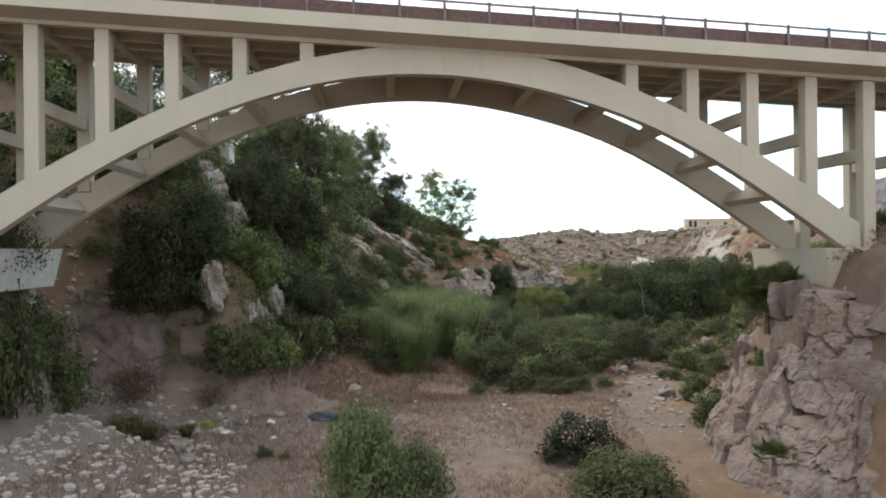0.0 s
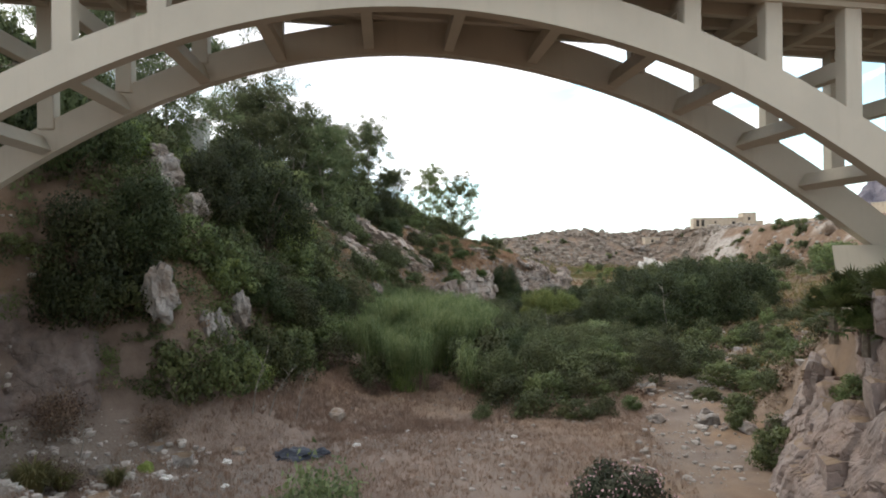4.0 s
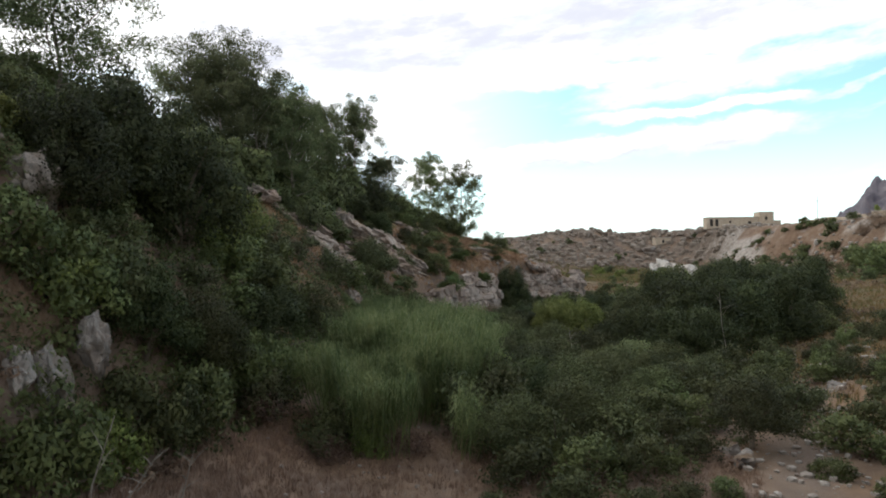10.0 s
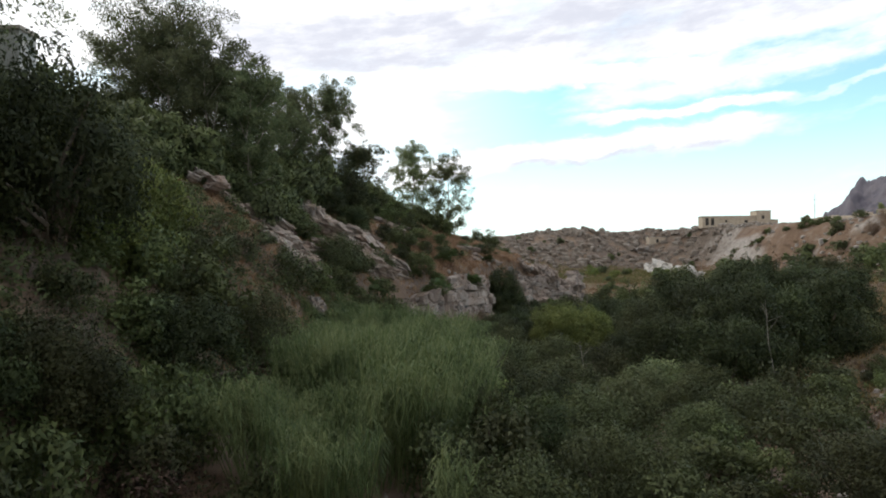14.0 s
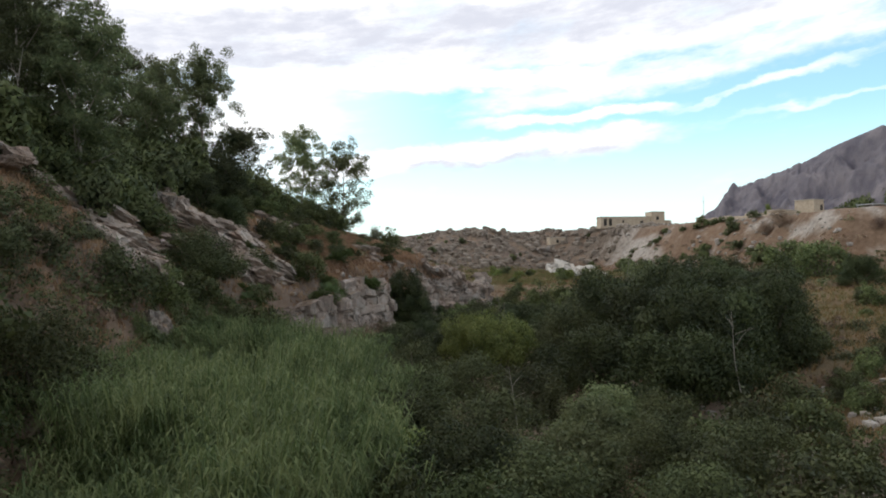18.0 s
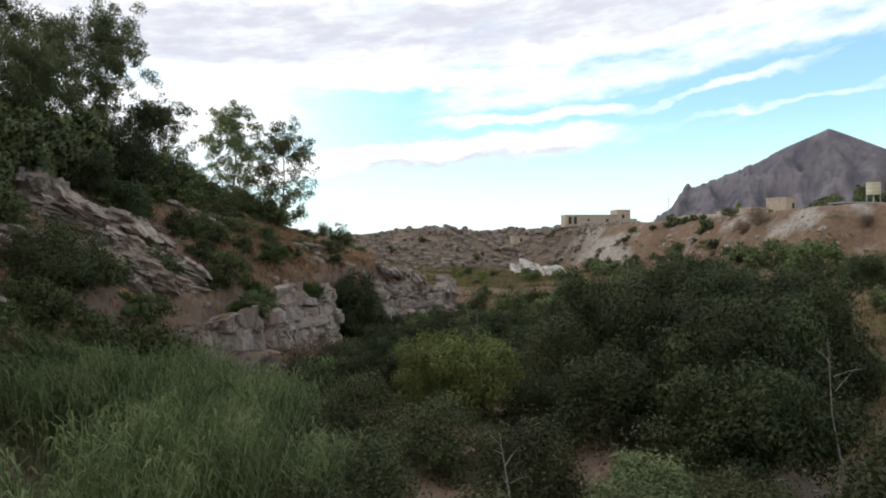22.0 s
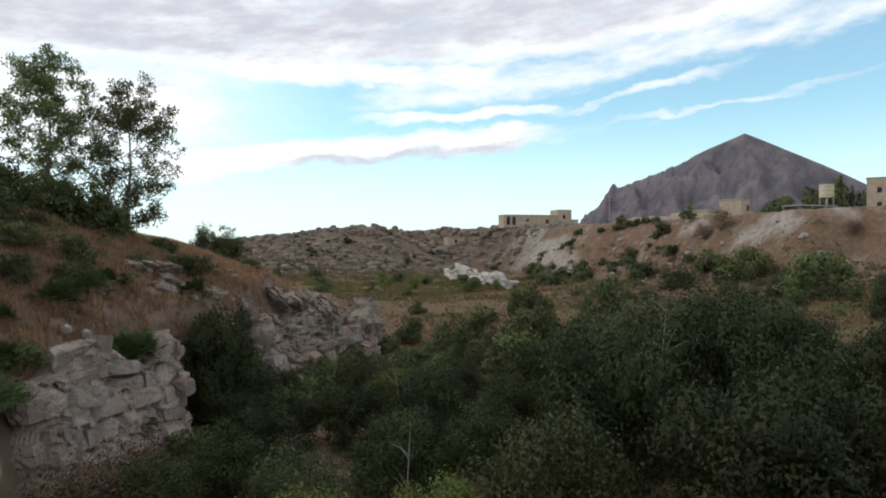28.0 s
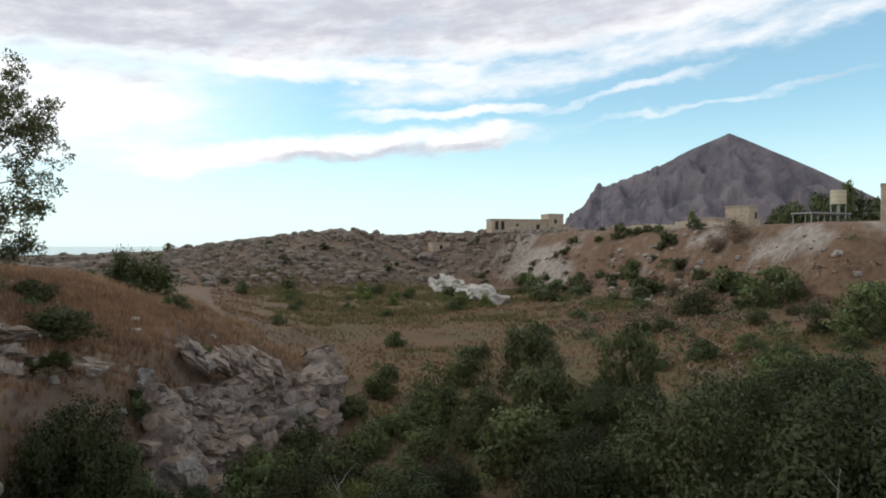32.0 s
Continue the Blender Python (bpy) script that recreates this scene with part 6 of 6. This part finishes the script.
cliff_wall("rock_cliff", "fissured pink and grey limestone cliff below the bridge", [(18.5, 45), (15.4, 39.5), (12.9, 34), (12.3, 29), (14.2, 24.5), (19, 20), (26, 17)], -0.8, 4.8, 0.44, M_ROCK_PINK, 5, (1.9, 2.6), 0.38, bulge=3.4, res=0.11, warp=0.5, shelfy=0.35, blocks=2, smooth=False, grain=0.30, joint=0.06, course=(1.9, 1.5, 0.16))
cliff_wall("rock_cliff", "upper tier of the pink limestone cliff under the springing", [(21, 41), (17.6, 36.5), (15.3, 31.5), (15.4, 27.5), (18, 24), (24, 20.5)], 4.2, 9.0, 0.15, M_ROCK_PINK, 15, (2.0, 1.8), 0.42, bulge=3.0, res=0.11, warp=0.5, shelfy=0.4, blocks=2, ragged=0.9, smooth=False, grain=0.26, joint=0.07, course=(1.9, 1.2, 0.42))
cliff_wall("rock_bluff", "eroded pink earth and rock bluff beside the springing", [(-29, 36.2), (-25, 37.6), (-21.6, 38.8), (-18.9, 40.4), (-16.4, 42.6)], 2.4, 9.8, 0.30, M_ROCK_PINK, 25, (2.6, 3.4), 0.2, bulge=9.0, res=0.13, warp=1.0, shelfy=0.3, blocks=4, grain=0.4, joint=0.03)
cliff_wall("rock_cliff", "pale upright limestone buttress with fissures above the shrubs", [(-2.6, 102.6), (-0.4, 105.2), (1.3, 107.7), (2.2, 110.2), (1.8, 112.4)], 0.6, 5.7, 0.10, M_ROCK_PALE, 35, (1.1, 2.4), 0.75, joint=0.16, blocks=4, bulge=1.5, tilt=0.0, res=0.13, warp=0.5, shelfy=0.5, ragged=1.4, smooth=False, grain=0.12, back=1.4, course=(1.0, 1.7, 0.5))
cliff_wall("rock_cliff", "broken pale limestone cliff below dwarf palms", [(3.2, 112.0), (4.9, 115.2), (7.2, 118.6), (9.4, 121.2), (10.2, 123.4)], 0.8, 6.3, 0.24, M_ROCK_PALE, 38, (1.5, 1.15), 0.7, joint=0.15, blocks=4, bulge=1.4, res=0.14, warp=0.6, shelfy=0.6, ragged=2.4, smooth=False, grain=0.12, back=1.4, course=(1.3, 1.0, 0.5))
cliff_wall("rock_cliff", "low pink limestone rib at the foot of the cliff", [(2.0, 101.2), (3.6, 103.2), (4.7, 105.6), (4.6, 108.0)], -0.3, 2.7, 0.3, M_ROCK_PINK, 41, (1.2, 1.6), 0.6, res=0.13, warp=0.8, blocks=4, course=(1.1, 0.9, 0.4))
cliff_wall("rock_bluff", "jagged grey limestone bluff at the end of the slope", [(14.4, 129.4), (15.8, 131.0), (17.8, 134.0), (20.6, 137.2), (23.6, 140.0), (26.2, 143.4), (27.6, 148.5)], 0.0, 6.2, 0.36, M_ROCK_PALE, 45, (1.25, 0.95), 1.15, joint=0.14, res=0.13, warp=0.5, ragged=2.6, smooth=False, grain=0.12, back=1.2, blocks=16, course=(1.0, 0.75, 0.55))


def strata(name, label, start, end, layers, seed, dip=24, size=(1.55, 1.1, 0.48), rise=0.8):
    """Slabs of layered rock that crop out in steps along the slope."""
    gs = random.Random(seed)
    root = tagged(new(name), label, "rock", "rock ledges of the slope")
    a, b = Vector(start), Vector(end)
    for k in range(layers):
        t = (k + 0.5) / layers
        q = a.lerp(b, t)
        for j in range(3):
            o = hang("rock_slab", gs.choice(R_SLAB), root)
            w = size[0] * gs.uniform(0.65, 1.25)
            p = q + Vector((gs.uniform(-1.4, 1.4), gs.uniform(-0.5, 0.7) + 0.45 * j, gs.uniform(-0.25, 0.25)))
            p.z = max(p.z, lz(p.x, p.y) - 0.15) + (j - 1) * rise * 0.45
            o.matrix_world = Matrix.Translation(p) @ Euler((radians(gs.uniform(-14, 4)), radians(dip + gs.uniform(-8, 8)), radians(gs.uniform(-14, 20)))).to_matrix().to_4x4() @ Matrix.Diagonal((w, size[1] * gs.uniform(0.8, 1.3), size[2] * gs.uniform(0.7, 1.5), 1))
    return root


R_SLAB = [rock_mesh(k + 121, 9, 3, (1, 1, 1), M_ROCK_PALE, 0.22) for k in range(4)]
strata("rock_ledge", "tilted layers of grey limestone cropping out along the slope", (-16.4, 92.0, 13.6), (-11.2, 92.6, 10.2), 8, 1)
strata("rock_ledge", "tilted layers of grey limestone cropping out along the slope", (-14.2, 94.0, 13.6), (-9.6, 96.6, 10.4), 6, 2)
strata("rock_ledge", "tilted grey limestone slabs high on the slope", (-12.8, 109.6, 14.4), (-8.6, 110.6, 11.6), 6, 3)
strata("rock_ledge", "tilted grey limestone slabs high on the slope", (-8.4, 111.4, 11.8), (-4.6, 106.4, 8.4), 8, 4)
strata("rock_ledge", "grey limestone slabs stepping down the slope", (-7.4, 115.4, 12.2), (-2.6, 109.2, 7.6), 7, 5)
strata("rock_ledge", "bare limestone slabs beside the grove", (-7.0, 126.0, 13.2), (-3.0, 126.6, 12.4), 4, 6, 12)
strata("rock_ledge", "jagged upright limestone slabs on top of the bluff", (15.4, 137.6, 8.3), (19.6, 139.4, 7.0), 6, 7, 42, (1.3, 0.9, 0.5))
strata("rock_ledge", "grey crag of layered limestone under the trees", (-18.2, 87.0, 16.6), (-17.0, 87.8, 16.0), 2, 8, 18, (0.9, 0.8, 0.5))
strata("rock_ledge", "low grey limestone slabs in russet grass", (5.6, 129.4, 8.9), (9.6, 131.4, 8.6), 4, 9, 8, (1.2, 0.9, 0.5))
strata("rock_ledge", "broad grey limestone ledges below the scrub", (-12.6, 89.2, 11.4), (-9.6, 87.8, 8.8), 6, 10, 22, (1.9, 1.2, 0.55))
strata("rock_ledge", "pale tilted limestone slab on the dry slope", (-10.8, 112.4, 13.4), (-7.0, 114.2, 11.6), 5, 11, 20, (1.9, 1.2, 0.6))
strata("rock_ledge", "pinkish limestone ribs above the buttress", (-8.6, 106.2, 9.6), (-5.0, 107.4, 8.2), 5, 12, 26, (1.6, 1.1, 0.6))
strata("rock_ledge", "angular grey limestone crag", (-14.9, 110.8, 15.8), (-12.2, 112.8, 14.4), 4, 13, 34, (1.2, 1.0, 0.9))
rock(-8.2, 86.0, lz(-8.2, 86.0) + 0.5, 1.2, 1.0, 1.3, R_PALE, "boulder", "pale limestone boulder behind the canes", 20)
for x, y, z, sx, sz, n in ((12.6, 134.5, 7.8, 1.0, 0.5, 4), (9.6, 137.6, 9.2, 1.1, 0.5, 4), (17.5, 137.6, 7.4, 1.1, 0.5, 5), (20.6, 140.6, 6.6, 0.9, 0.5, 4), (-8.5, 120, 12.4, 1.4, 0.6, 5), (-3.0, 125, 11.2, 1.0, 0.4, 4), (-14.0, 110.4, 15.4, 1.2, 0.9, 6), (-9.2, 112, 12.6, 1.2, 0.7, 5), (2.0, 120.5, 8.4, 0.9, 0.4, 4)):
    outcrop(x, y, z, sx, sz, n, R_GREY, "grey limestone blocks in the dry grass")
for x, y, s in ((-12.4, 39.4, 0.75), (-10.4, 41.5, 0.5), (-6.6, 49.2, 0.9), (13.2, 48.4, 0.75), (16.0, 47.5, 0.9), (14.9, 55.2, 0.85), (17.4, 45.2, 0.8), (16.8, 50.0, 0.6), (15.0, 57.0, 0.7), (-14.4, 41.0, 0.6), (-16.0, 38.5, 0.7), (25.0, 67.5, 0.9), (27.5, 69.0, 0.8), (-13.6, 34.0, 0.8), (-12.4, 32.0, 0.6)):
    rock(x, y, lz(x, y) + s * 0.12, s, s, s * 0.8, R_GREY, "boulder", "pale limestone boulder lying on the gorge floor")
for x, y, s in ((81, 274, 3.4), (79.5, 264, 4.2), (78.5, 255, 4.6), (78, 246, 4.0), (77.5, 238, 4.2), (77, 230, 3.6), (76.4, 224, 2.6)):
    rock(x, y, lz(x, y) + 0.7, s, s * 1.3, s * 1.35, R_WHITE, "white_boulder", "heap of freshly cut white limestone", 12)
rock(89, 308, lz(89, 308) + 1, 5.5, 4, 3, R_GREY, "rock_slab", "large bare tilted limestone slab on the hill", 10)


def build_stones(name, count, x0, x1, y0, y1, smin, smax, material, label, seed, keep=None):
    """Loose stones, joined."""
    g = np.random.default_rng(seed)
    src = [np.array([v.co for v in me.vertices]) for me in R_SMALL[:3]]
    tri = [np.array([list(p.vertices) for p in me.polygons]) for me in R_SMALL[:3]]
    x, y = g.uniform(x0, x1, count), g.uniform(y0, y1, count)
    if keep is not None:
        ok = keep(x, y)
        x, y = x[ok], y[ok]
    z = land(x, y)
    V, F, n = [], [], 0
    for px, py, pz in zip(x, y, z):
        k = g.integers(0, 3)
        s = smin + (smax - smin) * g.random() ** 3
        a = g.uniform(0, 6.28)
        c, d = math.cos(a), math.sin(a)
        p = src[k] * s * g.uniform(0.7, 1.3, 3)
        V.append(np.stack([p[:, 0] * c - p[:, 1] * d + px, p[:, 0] * d + p[:, 1] * c + py, p[:, 2] + pz + s * 0.15], 1))
        F.append(tri[k] + n)
        n += len(p)
    me = mesh_from(name, np.concatenate(V), np.concatenate(F), material)
    tagged(hang(name, me), label, "stones", kind="stuff")


R_SMALL = [rock_mesh(k + 61, 7, 1, (1, 0.9, 0.7), M_STONES, 0.12) for k in range(3)]
build_stones("loose_stones", 1700, -17, 18, 24, 62, 0.04, 0.2, M_STONES, "pale loose stones scattered on the gorge floor", 1, lambda x, y: fbm(x * 0.12, y * 0.12, 4, 14) > -0.02)
build_stones("loose_stones", 4200, -27, -8, 22, 42, 0.03, 0.34, M_RUBBLE, "pale rubble at the foot of the bluff", 2, lambda x, y: x + fbm(x * 0.3, y * 0.3, 3, 6) * 9 < np.interp(y, (22, 34, 42), (-8, -11, -13)))
build_stones("loose_stones", 1900, 6, 30, 36, 75, 0.06, 0.38, M_STONES, "pale stones along the dry stream bed", 3, lambda x, y: np.abs(x - np.interp(y, (36, 46, 56, 70), (10, 14.4, 18.3, 24.5))) < 3.0)
build_stones("loose_stones", 700, 20, 46, 44, 86, 0.08, 0.6, M_STONES, "pale stones on the dry grassy slope", 6)
build_stones("hill_rocks", 4600, -60, 125, 250, 335, 0.3, 2.6, M_HILLROCK, "grey-brown boulders strewn over the rocky hill", 4, lambda x, y: y > np.interp(x, (-200, 0, 40, 90, 140), (240, 250, 272, 292, 260)))
build_stones("quarry_rubble", 1600, 85, 135, 150, 300, 0.15, 1.1, M_STONES, "pale rubble strewn down the quarry bank", 8, lambda x, y: (np.abs(x - np.interp(y, ST, BANK) + 9) < 11) & (fbm(x * 0.06, y * 0.06, 3, 23) > 0.02))
build_stones("loose_stones", 700, -20, 20, 100, 150, 0.1, 0.6, M_STONES, "pale stones in the dry grass of the slope", 5, lambda x, y: np.interp(y, ST, TOE_L) - x > 2)


# ---- buildings far off ----
def building(name, x, y, turn, blocks, label, category="building", wall=None, z=None):
    root = tagged(new(name), label, category)
    zz = (lz(x, y) if z is None else z) - 0.5
    root.matrix_world = Matrix.Translation((x, y, zz)) @ Matrix.Rotation(radians(turn), 4, "Z")
    for x0, x1, y0, y1, h, wins in blocks:
        bm = bmesh.new()
        box(bm, x0, x1, y0, y1, 0, h)
        part("wall", bm, wall or M_TUFA, root)
        bm = bmesh.new()
        box(bm, x0 - 0.15, x1 + 0.15, y0 - 0.15, y1 + 0.15, h, h + 0.25)
        part("roof", bm, M_ROOF, root)
        # solid dark boxes on the wall, painted as the shade within each opening
        for wx, wz, ww, wh in wins:
            bm = bmesh.new()
            box(bm, wx - ww / 2, wx + ww / 2, y0 - 0.06, y0 + 0.3, wz, wz + wh)
            part("window", bm, M_OPENING_SHADE, root)
    return root


building("ruined_farmhouse", 124.6, 304, -8, (
    # the two tall boxes on the left stand for a shaded porch
    (-12, 9, 0, 7, 4.6, ((-10.2, 1.0, 1.2, 3.0), (-8.0, 1.0, 1.2, 3.0), (-2.6, 2.2, 0.8, 1.0), (5.2, 0.6, 1.3, 2.4))),
    (9, 14.5, -1, 7, 6.6, ((11.5, 3.4, 1.0, 1.4),)),
    (14.5, 18, 1, 6, 3.0, ())), "long low ruined farmhouse of tan tufa blocks", "house")
building("stone_hut", 96, 312, 0, ((-3.5, 3.5, 0, 4, 3.0, ((0, 0.8, 1.0, 1.4),)),), "small flat-roofed tan stone hut on the hill", "hut")
building("block_house", 148, 222, 20, ((-5, 0, 0, 6, 6.4, ((-1.2, 3.4, 1.2, 1.6),)), (0, 4, 1, 5, 3.4, ()), (-20, -12, 1, 5, 3.0, ())), "small tan block house with a flat roof", "house")
building("plastered_house", 181, 214, -53, ((0, 14, 0, 9, 12.6, ((3, 8.6, 1.1, 1.4), (8, 8.6, 1.1, 1.4), (3, 4.6, 1.1, 1.4))),), "tan plastered house at the quarry edge", "house", M_TUFA)
building("concrete_cabin", -25.5, 76, 0, ((-0.9, 0.9, 0, 1.8, 3.6, ()),), "small plain concrete cabin among the trees", "hut", M_PEDESTAL, 21.5)


def build_field_wall():
    """A low wall of tufa blocks along the top of the quarry, in courses that differ in length."""
    root = tagged(new("field_wall"), "low tan tufa wall along the top of the quarry bank", "wall")
    gw = random.Random(12)
    x0, y0, x1, y1 = 118.0, 241.0, 121.0, 206.0
    along_ = Vector((x1 - x0, y1 - y0, 0))
    d = 0.0
    while d < along_.length - 1:
        L = gw.uniform(2.2, 4.6)
        p = Vector((x0, y0, 0)) + along_.normalized() * (d + L / 2)
        bm = bmesh.new()
        box(bm, -L / 2, L / 2, -0.25, 0.25, -0.8, 1.3 + gw.uniform(-0.25, 0.2), None, 0.05)
        o = part("wall_section", bm, M_TUFA, root)
        o.matrix_world = Matrix.Translation((p.x, p.y, lz(p.x, p.y))) @ Matrix.Rotation(math.atan2(along_.y, along_.x), 4, "Z")
        d += L


build_field_wall()


def small_tree(x, y, r, h, stem):
    """A little wild olive with a short leaning trunk that shows below its crown."""
    root = tagged(new("olive_tree"), "small wild olive tree with a short grey trunk", "tree")
    root.location = (x, y, lz(x, y))
    bm = bmesh.new()
    tube(bm, [(0, 0, -0.4), (0.05, 0.02, stem * 0.5), (-0.06, 0.0, stem)], [0.17, 0.13, 0.11], 7)
    part("trunk", bm, M_BARK, root)
    for k in range(5):
        a = k * 1.26
        bm = bmesh.new()
        tube(bm, [(-0.06, 0, stem - 0.1), (math.cos(a) * r * 0.3, math.sin(a) * r * 0.3, stem + h * 0.25), (math.cos(a) * r * 0.6, math.sin(a) * r * 0.6, stem + h * 0.45)], [0.07, 0.045, 0.02], 5)
        part("limb", bm, M_BARK, root)
    o = hang("crown", SHRUBS["olive_big"][0][0], root)
    o.matrix_local = Matrix.Translation((0, 0, stem - 0.25)) @ Matrix.Diagonal((r, r, h / 1.4, 1))


small_tree(16.4, 57.6, 2.4, 2.8, 1.2)


def build_tank():
    x, y = 174.5, 221
    z = lz(x, y)
    root = tagged(new("water_tank"), "cream cylindrical water tank on a steel stand", "tank")
    root.location = (x, y, z)
    bm = bmesh.new()
    bmesh.ops.create_cone(bm, segments=24, radius1=1.9, radius2=1.9, depth=3.6, cap_ends=True, matrix=Matrix.Translation((0, 0, 9.0)))
    part("tank_body", bm, M_TANK, root)
    for k in range(3):
        bm = bmesh.new()
        bmesh.ops.create_cone(bm, segments=24, radius1=1.96, radius2=1.96, depth=0.16, cap_ends=True, matrix=Matrix.Translation((0, 0, 7.8 + 1.2 * k)))
        part("hoop", bm, M_STEEL, root)
    for a, b in ((-1.2, -1.2), (1.2, -1.2), (-1.2, 1.2), (1.2, 1.2)):
        bm = bmesh.new()
        box(bm, a - 0.12, a + 0.12, b - 0.12, b + 0.12, -0.3, 7.22)
        part("leg", bm, M_STEEL, root)


def build_canopy():
    x, y = 166, 219
    z = lz(x, y)
    root = tagged(new("open_shed"), "open-sided shed with a thin flat metal roof", "shed")
    root.location = (x, y, z)
    bm = bmesh.new()
    box(bm, -7, 7, -3, 3, 4.2, 4.5)
    part("roof", bm, M_STEEL, root)
    for a in (-6.6, -2.2, 2.2, 6.6):
        for b in (-2.7, 2.7):
            bm = bmesh.new()
            box(bm, a - 0.1, a + 0.1, b - 0.1, b + 0.1, -0.3, 4.2)
            part("post", bm, M_STEEL, root)


def build_mast():
    x, y = 168, 320
    z = lz(x, y)
    root = tagged(new("radio_mast"), "thin steel mast standing on the ridge", "mast")
    root.location = (x, y, z)
    bm = bmesh.new()
    tube(bm, [(0, 0, -0.5), (0, 0, 7), (0, 0, 14)], [0.16, 0.13, 0.06], 6)
    part("pole", bm, M_STEEL, root)
    bm = bmesh.new()
    box(bm, -0.8, 0.8, -0.05, 0.05, 11.5, 11.65)
    part("cross_arm", bm, M_STEEL, root)


build_tank()
build_canopy()
build_mast()


# ---- small things on the gorge floor ----
def crumpled(name, x, y, r, hgt, material, label, category, seed):
    g = random.Random(seed)
    bm = bmesh.new()
    bmesh.ops.create_icosphere(bm, subdivisions=3, radius=1)
    off = Vector((seed, seed * 2.3, 0))
    for v in bm.verts:
        k = 1 + 0.55 * noise.noise(v.co * 1.7 + off) + 0.25 * noise.noise(v.co * 4 + off)
        v.co = Vector((v.co.x * r * k, v.co.y * r * k * 0.7, max(v.co.z, -0.1) * hgt * k))
    o = part(name, bm, material)
    o.location = (x, y, lz(x, y) + 0.02)
    return tagged(o, label, category)


crumpled("plastic_sheet", -7.4, 41.0, 1.1, 0.4, M_TARP, "crumpled dark plastic sheet dumped on the floor", "rubbish", 3)
crumpled("plastic_sheet", -6.2, 41.4, 0.5, 0.3, M_TARP, "torn dark plastic sheet lying on dry soil", "rubbish", 5)
crumpled("plastic_bag", -13.9, 38.8, 0.35, 0.4, L_GREEN, "crumpled bright green plastic bag among boulders", "rubbish", 7)
for x, y, r, s in ((-9.6, 37.0, 0.16, 11), (-12.6, 38.0, 0.3, 12), (-4.5, 42.5, 0.2, 13), (4.0, 44.0, 0.18, 14), (-2.0, 46.0, 0.15, 15), (-10.5, 40.0, 0.25, 16)):
    crumpled("plastic_bag", x, y, r, r * 0.7, M_WHITEWALL, "small white plastic litter on dry ground", "rubbish", s)


def tussock(x, y, size, seed):
    """A clump of long arching grass blades."""
    gt = np.random.default_rng(seed)
    V, F, n = [], [], 0
    for _ in range(420):
        a, out, h = gt.uniform(0, 6.28), gt.uniform(0.2, 0.95), gt.uniform(0.6, 1.15)
        d, w = np.array([math.cos(a), math.sin(a), 0.0]), np.array([-math.sin(a), math.cos(a), 0.0]) * 0.016
        b = d * gt.uniform(0, 0.22)
        m, e = b + d * out * 0.45 + np.array([0, 0, h * 0.75]), b + d * out + np.array([0, 0, h * gt.uniform(0.55, 1.0)])
        V += [b - w, b + w, m + w, m - w, e]
        F += [(n, n + 1, n + 2, n + 3), (n + 3, n + 2, n + 4)]
        n += 5
    o = hang("grass_tussock", mesh_from("grass_tussock", np.array(V), F, L_GRASSGREEN))
    o.matrix_world = Matrix.Translation((x, y, lz(x, y) - 0.05)) @ Matrix.Scale(size, 4)
    tagged(o, "yellow-green tussock of long arching grass", "grass tussock", "grass tussocks")


for x, y, size, sd in ((-16.9, 35.0, 1.5, 1), (-16.2, 36.0, 1.0, 2), (-14.4, 36.8, 0.9, 3)):
    tussock(x, y, size, sd)


def bare_branch(x, y, z, height, lean, seed, name="dead_branch", label="bleached bare branch rising from the thicket"):
    g = random.Random(seed)
    root = tagged(new(name), label, "branch", "bare dead branches")
    root.location = (x, y, z)
    tip = Vector((lean[0], lean[1], height))
    bm = bmesh.new()
    tube(bm, [(0, 0, -0.6), tip * 0.4 + Vector((g.uniform(-0.2, 0.2), g.uniform(-0.2, 0.2), 0)), tip], [0.045, 0.03, 0.01], 6)
    part("stem", bm, M_DEADWOOD, root)
    for k in range(5):
        t = g.uniform(0.35, 0.9)
        a = tip * t
        e = a + Vector((g.uniform(-1, 1), g.uniform(-1, 1), g.uniform(0.4, 1.0))) * height * 0.22
        bm = bmesh.new()
        tube(bm, [a, a.lerp(e, 0.5) + Vector((0, 0, 0.05)), e], [0.02, 0.013, 0.005], 5)
        part("twig", bm, M_DEADWOOD, root)


for x, y, up, hgt, lean, s in ((24.2, 78.6, 3.2, 3.6, (-0.6, 0.2), 1), (21.8, 121.0, 2.6, 3.2, (-0.9, 0.3), 2), (-10.6, 44.4, 0.2, 3.4, (1.1, -0.3), 3), (-9.8, 44.8, 0.1, 2.6, (1.6, -0.2), 4), (-8.6, 46.0, 0.1, 2.8, (0.8, 0.2), 5), (-17.0, 38.4, 0.3, 2.6, (0.4, 0), 6), (17.0, 103.0, 3.0, 2.8, (0.3, 0.4), 7), (30.0, 105.5, 6.5, 3.2, (0.4, 0.2), 8), (11.5, 79.0, 1.4, 2.4, (-0.4, 0.3), 9), (-18.5, 92.0, 2.0, 5.5, (1.2, -0.6), 10)):
    bare_branch(x, y, lz(x, y) + up * 0.6, hgt + up * 0.4, lean, s)
